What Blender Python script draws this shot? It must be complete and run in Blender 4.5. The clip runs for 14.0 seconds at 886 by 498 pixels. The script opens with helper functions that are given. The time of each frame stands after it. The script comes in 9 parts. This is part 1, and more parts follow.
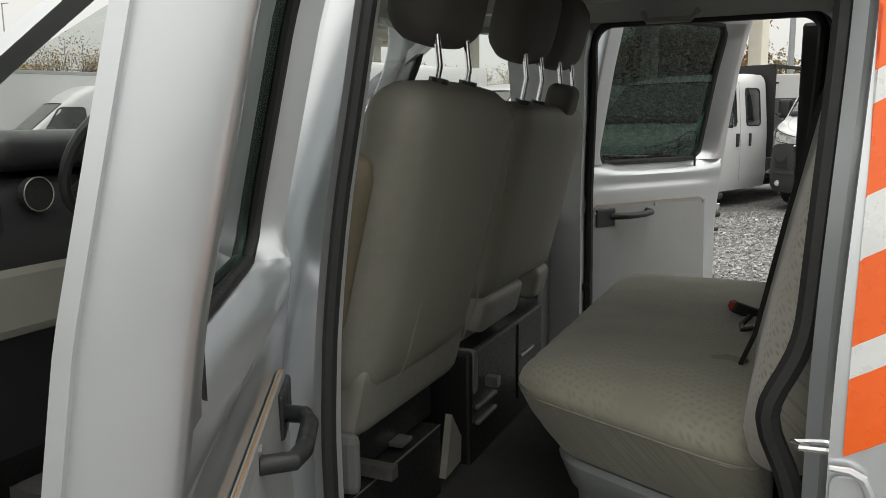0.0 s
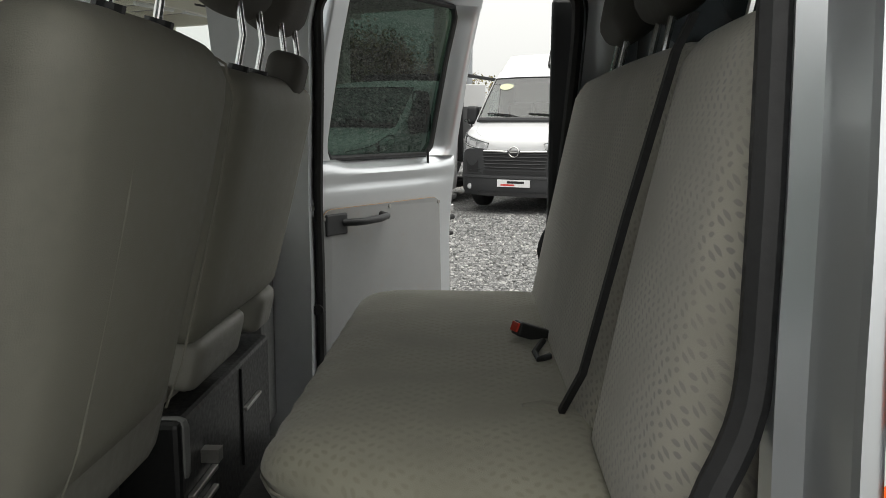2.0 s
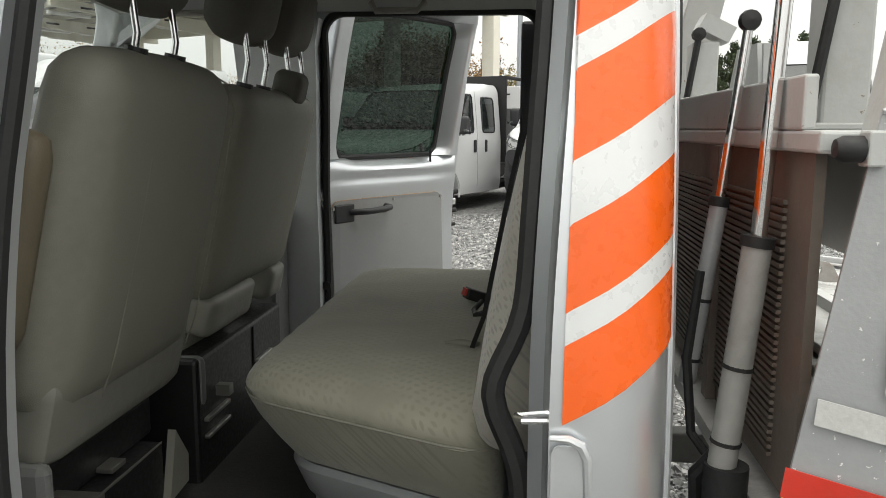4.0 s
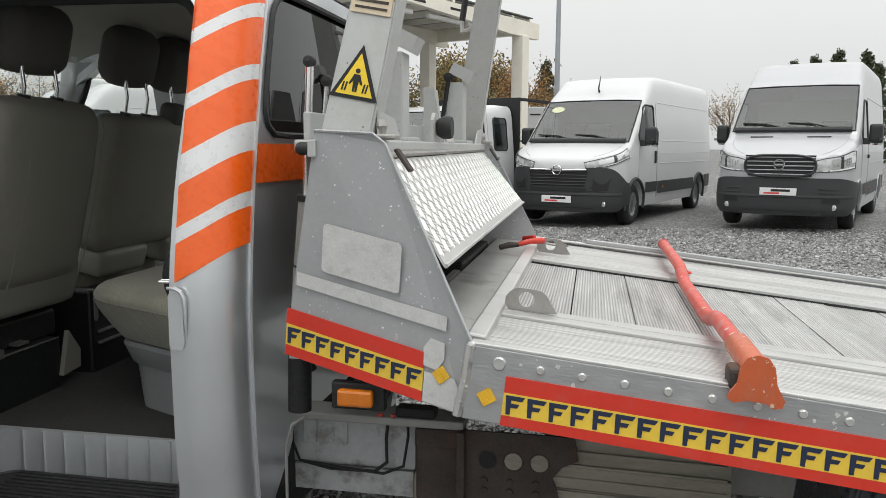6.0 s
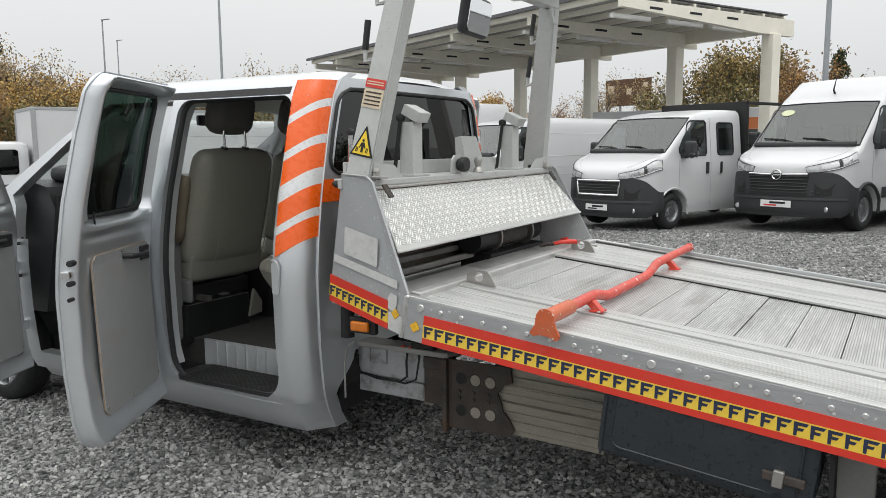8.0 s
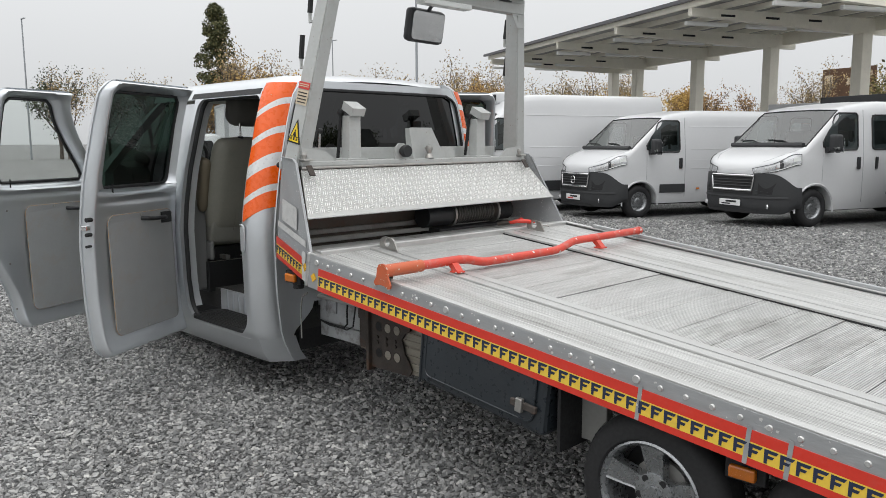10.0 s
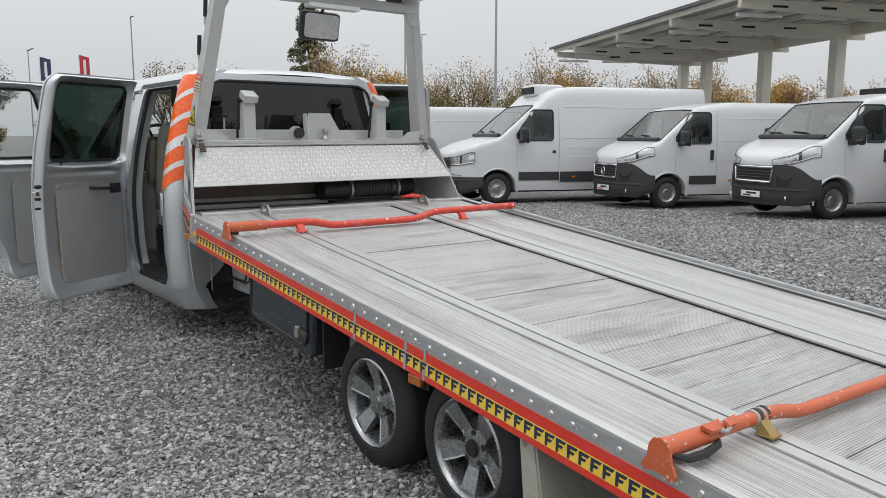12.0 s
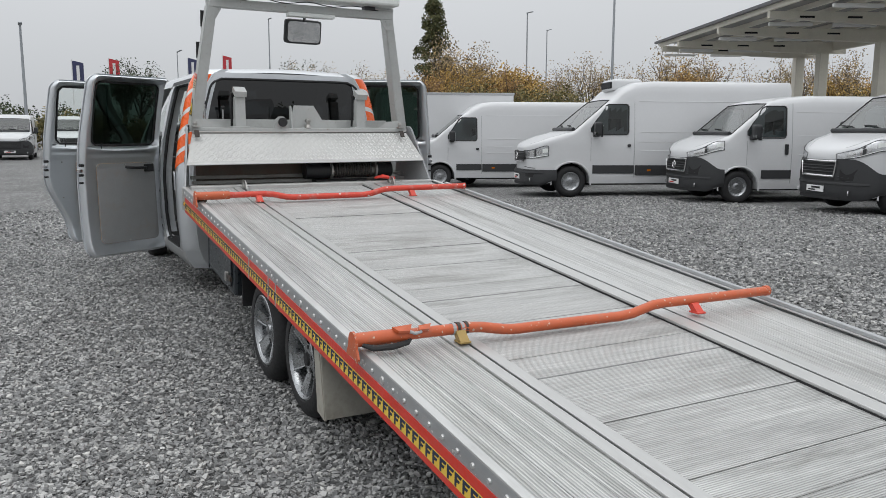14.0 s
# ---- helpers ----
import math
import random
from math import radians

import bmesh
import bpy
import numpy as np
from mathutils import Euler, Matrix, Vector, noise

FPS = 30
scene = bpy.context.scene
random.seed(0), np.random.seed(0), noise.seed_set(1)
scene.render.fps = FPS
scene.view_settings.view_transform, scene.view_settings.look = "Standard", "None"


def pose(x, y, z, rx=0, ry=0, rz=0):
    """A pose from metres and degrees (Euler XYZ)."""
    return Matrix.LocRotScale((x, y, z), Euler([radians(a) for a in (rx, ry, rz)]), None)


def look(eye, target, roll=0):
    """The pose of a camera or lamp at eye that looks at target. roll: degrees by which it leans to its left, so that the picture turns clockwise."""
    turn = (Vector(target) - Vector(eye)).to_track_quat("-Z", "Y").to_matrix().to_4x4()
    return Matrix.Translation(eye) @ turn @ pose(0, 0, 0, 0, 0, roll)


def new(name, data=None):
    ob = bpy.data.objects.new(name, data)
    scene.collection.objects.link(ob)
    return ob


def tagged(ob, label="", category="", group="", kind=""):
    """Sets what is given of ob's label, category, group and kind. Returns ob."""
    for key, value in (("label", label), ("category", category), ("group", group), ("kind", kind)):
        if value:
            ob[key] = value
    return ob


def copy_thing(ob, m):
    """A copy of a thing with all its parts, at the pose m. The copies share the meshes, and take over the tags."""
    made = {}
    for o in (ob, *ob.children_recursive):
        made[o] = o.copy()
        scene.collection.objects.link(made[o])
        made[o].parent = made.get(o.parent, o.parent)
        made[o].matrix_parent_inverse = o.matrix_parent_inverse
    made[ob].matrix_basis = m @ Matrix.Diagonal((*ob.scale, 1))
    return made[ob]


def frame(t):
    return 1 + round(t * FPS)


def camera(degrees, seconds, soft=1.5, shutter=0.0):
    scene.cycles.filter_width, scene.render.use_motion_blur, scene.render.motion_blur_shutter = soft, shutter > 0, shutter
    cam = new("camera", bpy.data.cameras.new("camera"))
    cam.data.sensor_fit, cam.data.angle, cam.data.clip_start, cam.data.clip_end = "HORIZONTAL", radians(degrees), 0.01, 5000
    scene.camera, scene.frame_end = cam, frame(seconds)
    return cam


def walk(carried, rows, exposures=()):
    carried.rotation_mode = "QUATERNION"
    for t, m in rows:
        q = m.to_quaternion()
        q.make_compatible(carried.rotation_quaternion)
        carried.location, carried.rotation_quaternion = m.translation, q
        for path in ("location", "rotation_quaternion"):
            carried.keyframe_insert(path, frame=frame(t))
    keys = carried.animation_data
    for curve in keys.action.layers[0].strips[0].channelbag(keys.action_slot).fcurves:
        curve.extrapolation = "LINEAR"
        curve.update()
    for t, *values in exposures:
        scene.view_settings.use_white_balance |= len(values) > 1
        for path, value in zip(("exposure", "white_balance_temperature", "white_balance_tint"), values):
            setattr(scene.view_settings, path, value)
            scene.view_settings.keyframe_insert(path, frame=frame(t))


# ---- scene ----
cam = camera(58.7, 14.0, soft=0.75)
# seconds, eye, target, roll
ROWS = [
    (0, (0.066, -0.023, 1.546), (-0.741, 1.779, 1.224), -0.5),
    (0.5, (0.029, 0.204, 1.547), (-0.671, 2.048, 1.216), -0.1),
    (1, (-0.041, 0.352, 1.525), (-0.582, 2.249, 1.195), 0.3),
    (1.5, (-0.119, 0.438, 1.525), (-0.442, 2.386, 1.207), 0.4),
    (2, (-0.172, 0.513, 1.478), (-0.246, 2.488, 1.172), 0.3),
    (2.2, (-0.188, 0.512, 1.468), (-0.163, 2.489, 1.165), 0.4),
    (4.3, (0.26, -0.003, 1.487), (-0.055, 1.949, 1.187), -0.2),
    (4.5, (0.397, -0.069, 1.441), (0.023, 1.875, 1.155), -0.5),
    (5, (0.665, -0.277, 1.385), (0.276, 1.666, 1.116), -0.7),
    (5.5, (0.916, -0.527, 1.422), (0.552, 1.422, 1.159), -0.3),
    (6, (1.23, -0.818, 1.467), (0.862, 1.131, 1.211), 0.3),
    (6.5, (1.554, -1.118, 1.505), (1.04, 0.798, 1.246), 0.1),
    (7, (1.961, -1.372, 1.563), (1.268, 0.486, 1.302), -0.1),
    (7.5, (2.351, -1.568, 1.583), (1.502, 0.224, 1.32), -0.6),
    (8, (2.759, -1.74, 1.627), (1.748, -0.034, 1.37), -0.5),
    (8.2, (2.941, -1.787, 1.633), (1.863, -0.122, 1.378), -0.5),
    (10.3, (4.639, -1.349, 1.567), (3.221, 0.036, 1.296), -0.2),
    (10.5, (4.761, -1.296, 1.544), (3.346, 0.092, 1.27), -0.1),
    (11, (5.134, -1.157, 1.519), (3.714, 0.222, 1.235), 0.1),
    (11.5, (5.569, -0.991, 1.52), (4.085, 0.32, 1.235), 0.3),
    (12, (6.022, -0.842, 1.518), (4.457, 0.37, 1.233), 0.1),
    (12.5, (6.423, -0.684, 1.49), (4.801, 0.449, 1.203), 0.0),
    (13, (6.804, -0.485, 1.475), (5.139, 0.583, 1.187), 0.1),
    (13.5, (7.203, -0.323, 1.454), (5.498, 0.68, 1.161), 0.2),
    (14, (7.576, -0.17, 1.458), (5.834, 0.768, 1.163), 0.2),
]
LIGHT = [(0.0, 0.25, 6850, 7), (0.5, 0.30, 6750, 7), (1.0, 0.35, 6600, 7), (2.0, 0.42, 6750, 7), (4.5, 0.53, 6800, 6), (5.0, 0.25, 6750, 7), (5.5, 0.17, 6700, 8), (6.0, 0.11, 6550, 8), (8.0, 0.10, 6480, 8), (10.5, 0.03, 6400, 9), (12.0, -0.09, 6330, 9), (14.0, -0.2, 6280, 9)]
walk(cam, [(t, look(e, g, r)) for t, e, g, r in ROWS], LIGHT)

# ---- world and light: a bright overcast sky ----
world = bpy.data.worlds.new("overcast_sky")
scene.world = world
world.use_nodes = True
wn, wl = world.node_tree.nodes, world.node_tree.links
wn.clear()
w_out = wn.new("ShaderNodeOutputWorld")
w_bg = wn.new("ShaderNodeBackground")
w_sky = wn.new("ShaderNodeTexSky")
w_sky.sky_type, w_sky.sun_disc = "NISHITA", False
w_sky.sun_elevation, w_sky.sun_rotation = radians(38), radians(200)
w_grey = wn.new("ShaderNodeHueSaturation")
w_grey.inputs["Saturation"].default_value = 0.12
w_coord = wn.new("ShaderNodeTexCoord")
w_sep = wn.new("ShaderNodeSeparateXYZ")
w_noise = wn.new("ShaderNodeTexNoise")
w_noise.inputs["Scale"].default_value, w_noise.inputs["Detail"].default_value = 2.2, 5
w_ramp = wn.new("ShaderNodeValToRGB")
w_ramp.color_ramp.elements[0].position, w_ramp.color_ramp.elements[0].color = 0.0, (0.655, 0.66, 0.67, 1)
w_ramp.color_ramp.elements[1].position, w_ramp.color_ramp.elements[1].color = 1.0, (1.9, 1.9, 1.9, 1)
w_cl = wn.new("ShaderNodeMix")
w_cl.data_type, w_cl.blend_type = "RGBA", "MULTIPLY"
w_cl.inputs[0].default_value = 0.12
w_mix = wn.new("ShaderNodeMix")
w_mix.data_type = "RGBA"
w_mix.inputs[0].default_value = 0.9
w_scale = wn.new("ShaderNodeVectorMath")
w_scale.operation = "SCALE"
w_scale.inputs["Scale"].default_value = 0.09
wl.new(w_coord.outputs["Generated"], w_sep.inputs[0])
wl.new(w_coord.outputs["Generated"], w_noise.inputs["Vector"])
wl.new(w_sep.outputs["Z"], w_ramp.inputs[0])
wl.new(w_ramp.outputs[0], w_cl.inputs[6])
wl.new(w_noise.outputs["Fac"], w_cl.inputs[7])
wl.new(w_sky.outputs[0], w_grey.inputs["Color"])
wl.new(w_grey.outputs[0], w_scale.inputs[0])
wl.new(w_scale.outputs[0], w_mix.inputs[6])
wl.new(w_cl.outputs[2], w_mix.inputs[7])
wl.new(w_mix.outputs[2], w_bg.inputs["Color"])
w_bg.inputs["Strength"].default_value = 1.0
wl.new(w_bg.outputs[0], w_out.inputs["Surface"])

sun = new("sun", bpy.data.lights.new("sun", "SUN"))
sun.data.energy, sun.data.angle, sun.data.color = 0.9, radians(40), (1, 0.98, 0.95)
sun.matrix_basis = look((0, 0, 30), (-8, 9, 0))

# ---- materials ----
def shader(name):
    m = bpy.data.materials.new(name)
    m.use_nodes = True
    return m, m.node_tree.nodes, m.node_tree.links, m.node_tree.nodes["Principled BSDF"]


def mat(name, col, rough=0.5, metal=0.0, var=0.12, scale=6.0, bump=0.0, bscale=80.0, coat=0.0, stain=0.0, stain_col=(0.1, 0.09, 0.08), sscale=3.0, stretch=None, rvar=0.1):
    """A surface with grain at two scales, optional stains and fine relief."""
    m, n, l, p = shader(name)
    tc = n.new("ShaderNodeTexCoord")
    vec = tc.outputs["Object"]
    if stretch:
        mp = n.new("ShaderNodeMapping")
        mp.inputs["Scale"].default_value = stretch
        l.new(vec, mp.inputs["Vector"])
        vec = mp.outputs[0]
    a, b = n.new("ShaderNodeTexNoise"), n.new("ShaderNodeTexNoise")
    a.inputs["Scale"].default_value, b.inputs["Scale"].default_value = scale, scale * 9
    a.inputs["Detail"].default_value = b.inputs["Detail"].default_value = 4
    l.new(vec, a.inputs["Vector"])
    l.new(vec, b.inputs["Vector"])
    add = n.new("ShaderNodeMath")
    add.operation = "ADD"
    l.new(a.outputs["Fac"], add.inputs[0])
    l.new(b.outputs["Fac"], add.inputs[1])
    mr = n.new("ShaderNodeMapRange")
    mr.inputs["From Min"].default_value, mr.inputs["From Max"].default_value = 0.6, 1.4
    mr.inputs["To Min"].default_value, mr.inputs["To Max"].default_value = 1 - var, 1 + var
    l.new(add.outputs[0], mr.inputs["Value"])
    sc = n.new("ShaderNodeVectorMath")
    sc.operation = "SCALE"
    sc.inputs[0].default_value = col
    l.new(mr.outputs[0], sc.inputs["Scale"])
    out = sc.outputs[0]
    if stain:
        s = n.new("ShaderNodeTexNoise")
        s.inputs["Scale"].default_value, s.inputs["Detail"].default_value, s.inputs["Roughness"].default_value = sscale, 8, 0.7
        l.new(vec, s.inputs["Vector"])
        r = n.new("ShaderNodeMapRange")
        r.inputs["From Min"].default_value, r.inputs["From Max"].default_value = 0.52, 0.72
        r.inputs["To Max"].default_value = stain
        l.new(s.outputs["Fac"], r.inputs["Value"])
        mx = n.new("ShaderNodeMix")
        mx.data_type = "RGBA"
        l.new(r.outputs[0], mx.inputs[0])
        l.new(out, mx.inputs[6])
        mx.inputs[7].default_value = (*stain_col, 1)
        out = mx.outputs[2]
    l.new(out, p.inputs["Base Color"])
    rr = n.new("ShaderNodeMapRange")
    rr.inputs["From Min"].default_value, rr.inputs["From Max"].default_value = 0.3, 0.7
    rr.inputs["To Min"].default_value, rr.inputs["To Max"].default_value = max(0.02, rough - rvar), min(1, rough + rvar)
    l.new(b.outputs["Fac"], rr.inputs["Value"])
    l.new(rr.outputs[0], p.inputs["Roughness"])
    p.inputs["Metallic"].default_value = metal
    p.inputs["Coat Weight"].default_value = coat
    p.inputs["Coat Roughness"].default_value = 0.22
    if bump:
        bt = n.new("ShaderNodeTexNoise")
        bt.inputs["Scale"].default_value, bt.inputs["Detail"].default_value = bscale, 3
        l.new(vec, bt.inputs["Vector"])
        bn = n.new("ShaderNodeBump")
        bn.inputs["Strength"].default_value, bn.inputs["Distance"].default_value = bump, 0.004
        l.new(bt.outputs["Fac"], bn.inputs["Height"])
        l.new(bn.outputs[0], p.inputs["Normal"])
    return m


def glass(name, tint, rough=0.0, base=0.055):
    """Window glass: clear or tinted, with reflections that grow towards grazing angles on both sides."""
    m, n, l, p = shader(name)
    n.remove(p)
    o = n["Material Output"]
    t, g, f, x = n.new("ShaderNodeBsdfTransparent"), n.new("ShaderNodeBsdfGlossy"), n.new("ShaderNodeLayerWeight"), n.new("ShaderNodeMixShader")
    t.inputs[0].default_value = (*tint, 1)
    g.inputs["Roughness"].default_value = rough
    f.inputs["Blend"].default_value = 0.5
    pw, mu = n.new("ShaderNodeMath"), n.new("ShaderNodeMath")
    pw.operation, mu.operation = "POWER", "MULTIPLY_ADD"
    pw.inputs[1].default_value = 4.0
    mu.inputs[1].default_value, mu.inputs[2].default_value = 0.9, base
    l.new(f.outputs["Facing"], pw.inputs[0])
    l.new(pw.outputs[0], mu.inputs[0])
    l.new(mu.outputs[0], x.inputs[0])
    l.new(t.outputs[0], x.inputs[1])
    l.new(g.outputs[0], x.inputs[2])
    l.new(x.outputs[0], o.inputs["Surface"])
    return m


def gravel_mat(name, island=False):
    m, n, l, p = shader(name)
    tc = n.new("ShaderNodeTexCoord")
    ramp = n.new("ShaderNodeValToRGB")
    e = ramp.color_ramp.elements
    e[0].position, e[0].color = 0.0, (0.10, 0.101, 0.10, 1)
    e[1].position, e[1].color = 1.0, (0.47, 0.465, 0.445, 1)
    for pos, c in ((0.30, (0.165, 0.166, 0.166)), (0.72, (0.305, 0.305, 0.30)), (0.95, (0.385, 0.38, 0.37))):
        k = e.new(pos)
        k.color = (*c, 1)
    big = n.new("ShaderNodeTexNoise")
    big.inputs["Scale"].default_value, big.inputs["Detail"].default_value, big.inputs["Roughness"].default_value = 0.35, 10, 0.74
    l.new(tc.outputs["Object"], big.inputs["Vector"])
    bm_ = n.new("ShaderNodeMapRange")
    bm_.inputs["From Min"].default_value, bm_.inputs["From Max"].default_value = 0.3, 0.7
    bm_.inputs["To Min"].default_value, bm_.inputs["To Max"].default_value = (0.92, 1.36) if island else (0.62, 1.34)
    l.new(big.outputs["Fac"], bm_.inputs["Value"])
    sc = n.new("ShaderNodeVectorMath")
    sc.operation = "SCALE"
    l.new(bm_.outputs[0], sc.inputs["Scale"])
    l.new(ramp.outputs[0], sc.inputs[0])
    if island:
        g = n.new("ShaderNodeNewGeometry")
        l.new(g.outputs["Random Per Island"], ramp.inputs[0])
        l.new(sc.outputs[0], p.inputs["Base Color"])
    else:
        v, v2 = n.new("ShaderNodeTexVoronoi"), n.new("ShaderNodeTexVoronoi")
        for q in (v, v2):
            q.inputs["Scale"].default_value = 28
            l.new(tc.outputs["Object"], q.inputs["Vector"])
        v2.feature = "DISTANCE_TO_EDGE"
        sep = n.new("ShaderNodeSeparateColor")
        l.new(v.outputs["Color"], sep.inputs[0])
        l.new(sep.outputs[0], ramp.inputs[0])
        # cell edges darkened: shade in the gaps between stones, put into the colour
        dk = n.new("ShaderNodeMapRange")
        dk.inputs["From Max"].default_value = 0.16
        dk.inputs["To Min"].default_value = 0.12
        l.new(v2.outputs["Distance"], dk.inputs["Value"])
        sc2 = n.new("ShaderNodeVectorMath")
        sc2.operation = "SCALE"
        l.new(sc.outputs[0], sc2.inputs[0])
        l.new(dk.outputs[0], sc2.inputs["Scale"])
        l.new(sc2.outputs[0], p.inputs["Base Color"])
        bn = n.new("ShaderNodeBump")
        bn.inputs["Strength"].default_value, bn.inputs["Distance"].default_value = 0.9, 0.02
        l.new(v2.outputs["Distance"], bn.inputs["Height"])
        l.new(bn.outputs[0], p.inputs["Normal"])
    p.inputs["Roughness"].default_value = 0.75
    return m


def ribbed(name, col, rough, metal, axis, pitch, depth=0.6, var=0.22, stain=0.72):
    """Extruded aluminium with fine ribs; axis: the direction in which the ribs repeat. Scuffs follow the ribs."""
    m = mat(name, col, rough, metal, var, 3.0, 0, 80, 0, stain, tuple(k * c for k, c in zip((0.40, 0.385, 0.36), col)), 2.2, (0.22, 2.2, 1) if axis == 1 else (2.0, 0.35, 1), rvar=0.12)
    n, l = m.node_tree.nodes, m.node_tree.links
    p = n["Principled BSDF"]
    tc, sep, mul, si, bn = n.new("ShaderNodeTexCoord"), n.new("ShaderNodeSeparateXYZ"), n.new("ShaderNodeMath"), n.new("ShaderNodeMath"), n.new("ShaderNodeBump")
    l.new(tc.outputs["Object"], sep.inputs[0])
    l.new(sep.outputs[axis], mul.inputs[0])
    mul.operation, si.operation = "MULTIPLY", "SINE"
    mul.inputs[1].default_value = 2 * math.pi / pitch
    l.new(mul.outputs[0], si.inputs[0])
    l.new(si.outputs[0], bn.inputs["Height"])
    bn.inputs["Strength"].default_value, bn.inputs["Distance"].default_value = depth, pitch * 0.3
    l.new(bn.outputs[0], p.inputs["Normal"])
    # darker grooves and long scratches
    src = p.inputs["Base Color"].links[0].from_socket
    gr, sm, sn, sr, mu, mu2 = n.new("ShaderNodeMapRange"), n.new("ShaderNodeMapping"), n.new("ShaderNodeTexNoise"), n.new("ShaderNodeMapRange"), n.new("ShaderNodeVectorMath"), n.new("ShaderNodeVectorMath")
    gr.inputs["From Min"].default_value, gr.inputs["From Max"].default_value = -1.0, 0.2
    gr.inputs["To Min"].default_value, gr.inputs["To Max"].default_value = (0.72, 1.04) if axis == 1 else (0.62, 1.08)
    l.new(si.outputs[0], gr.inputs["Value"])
    sm.inputs["Scale"].default_value = (1.2, 75, 1) if axis == 1 else (75, 1.6, 1)
    l.new(tc.outputs["Object"], sm.inputs["Vector"])
    l.new(sm.outputs[0], sn.inputs["Vector"])
    sn.inputs["Scale"].default_value, sn.inputs["Detail"].default_value = 1.0, 3
    sr.inputs["From Min"].default_value, sr.inputs["From Max"].default_value = 0.3, 0.7
    sr.inputs["To Min"].default_value, sr.inputs["To Max"].default_value = (0.76, 1.20) if axis == 1 else (0.84, 1.13)
    l.new(sn.outputs["Fac"], sr.inputs["Value"])
    mu.operation = mu2.operation = "SCALE"
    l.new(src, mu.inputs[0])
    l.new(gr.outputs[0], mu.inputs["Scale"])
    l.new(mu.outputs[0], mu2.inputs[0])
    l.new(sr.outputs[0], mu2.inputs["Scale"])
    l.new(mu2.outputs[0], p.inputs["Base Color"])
    return m


def patterned(name, col, col2, pitch, strength=0.7, rough=0.9):
    """Woven seat cloth with rows of a small repeated motif."""
    m, n, l, p = shader(name)
    tc, sep, no, r, mx = n.new("ShaderNodeTexCoord"), n.new("ShaderNodeSeparateXYZ"), n.new("ShaderNodeTexNoise"), n.new("ShaderNodeMapRange"), n.new("ShaderNodeMix")
    l.new(tc.outputs["Object"], sep.inputs[0])

    def math_node(op, u, v):
        q = n.new("ShaderNodeMath")
        q.operation = op
        for i, w in enumerate((u, v)):
            if isinstance(w, (int, float)):
                q.inputs[i].default_value = w
            elif w is not None:
                l.new(w, q.inputs[i])
        return q.outputs[0]
    k = 2 * math.pi / pitch
    along = math_node("MULTIPLY", sep.outputs["Y"], k)
    up = math_node("MULTIPLY", math_node("ADD", sep.outputs["X"], sep.outputs["Z"]), k)
    half = math_node("MULTIPLY", math_node("SINE", math_node("MULTIPLY", up, 0.5), 0.0), 1.4)
    prod = math_node("MULTIPLY", math_node("SINE", math_node("ADD", along, half), 0.0), math_node("SINE", up, 0.0))
    r.inputs["From Min"].default_value, r.inputs["From Max"].default_value = 0.25, 0.6
    r.inputs["To Max"].default_value = strength
    l.new(prod, r.inputs["Value"])
    no.inputs["Scale"].default_value, no.inputs["Detail"].default_value = 7, 6
    l.new(tc.outputs["Object"], no.inputs["Vector"])
    nr = n.new("ShaderNodeMapRange")
    nr.inputs["From Min"].default_value, nr.inputs["From Max"].default_value = 0.3, 0.65
    l.new(no.outputs["Fac"], nr.inputs["Value"])
    mx.data_type = "RGBA"
    l.new(math_node("MULTIPLY", r.outputs[0], nr.outputs[0]), mx.inputs[0])
    mx.inputs[6].default_value, mx.inputs[7].default_value = (*col, 1), (*col2, 1)
    worn = n.new("ShaderNodeVectorMath")
    worn.operation = "SCALE"
    wr = n.new("ShaderNodeMapRange")
    wr.inputs["From Min"].default_value, wr.inputs["From Max"].default_value = 0.3, 0.7
    wr.inputs["To Min"].default_value, wr.inputs["To Max"].default_value = 0.88, 1.12
    l.new(no.outputs["Fac"], wr.inputs["Value"])
    l.new(mx.outputs[2], worn.inputs[0])
    l.new(wr.outputs[0], worn.inputs["Scale"])
    l.new(worn.outputs[0], p.inputs["Base Color"])
    p.inputs["Roughness"].default_value = rough
    p.inputs["Sheen Weight"].default_value = 0.3
    w = n.new("ShaderNodeTexNoise")
    w.inputs["Scale"].default_value = 600
    l.new(tc.outputs["Object"], w.inputs["Vector"])
    bn = n.new("ShaderNodeBump")
    bn.inputs["Strength"].default_value, bn.inputs["Distance"].default_value = 0.3, 0.002
    l.new(w.outputs["Fac"], bn.inputs["Height"])
    l.new(bn.outputs[0], p.inputs["Normal"])
    return m


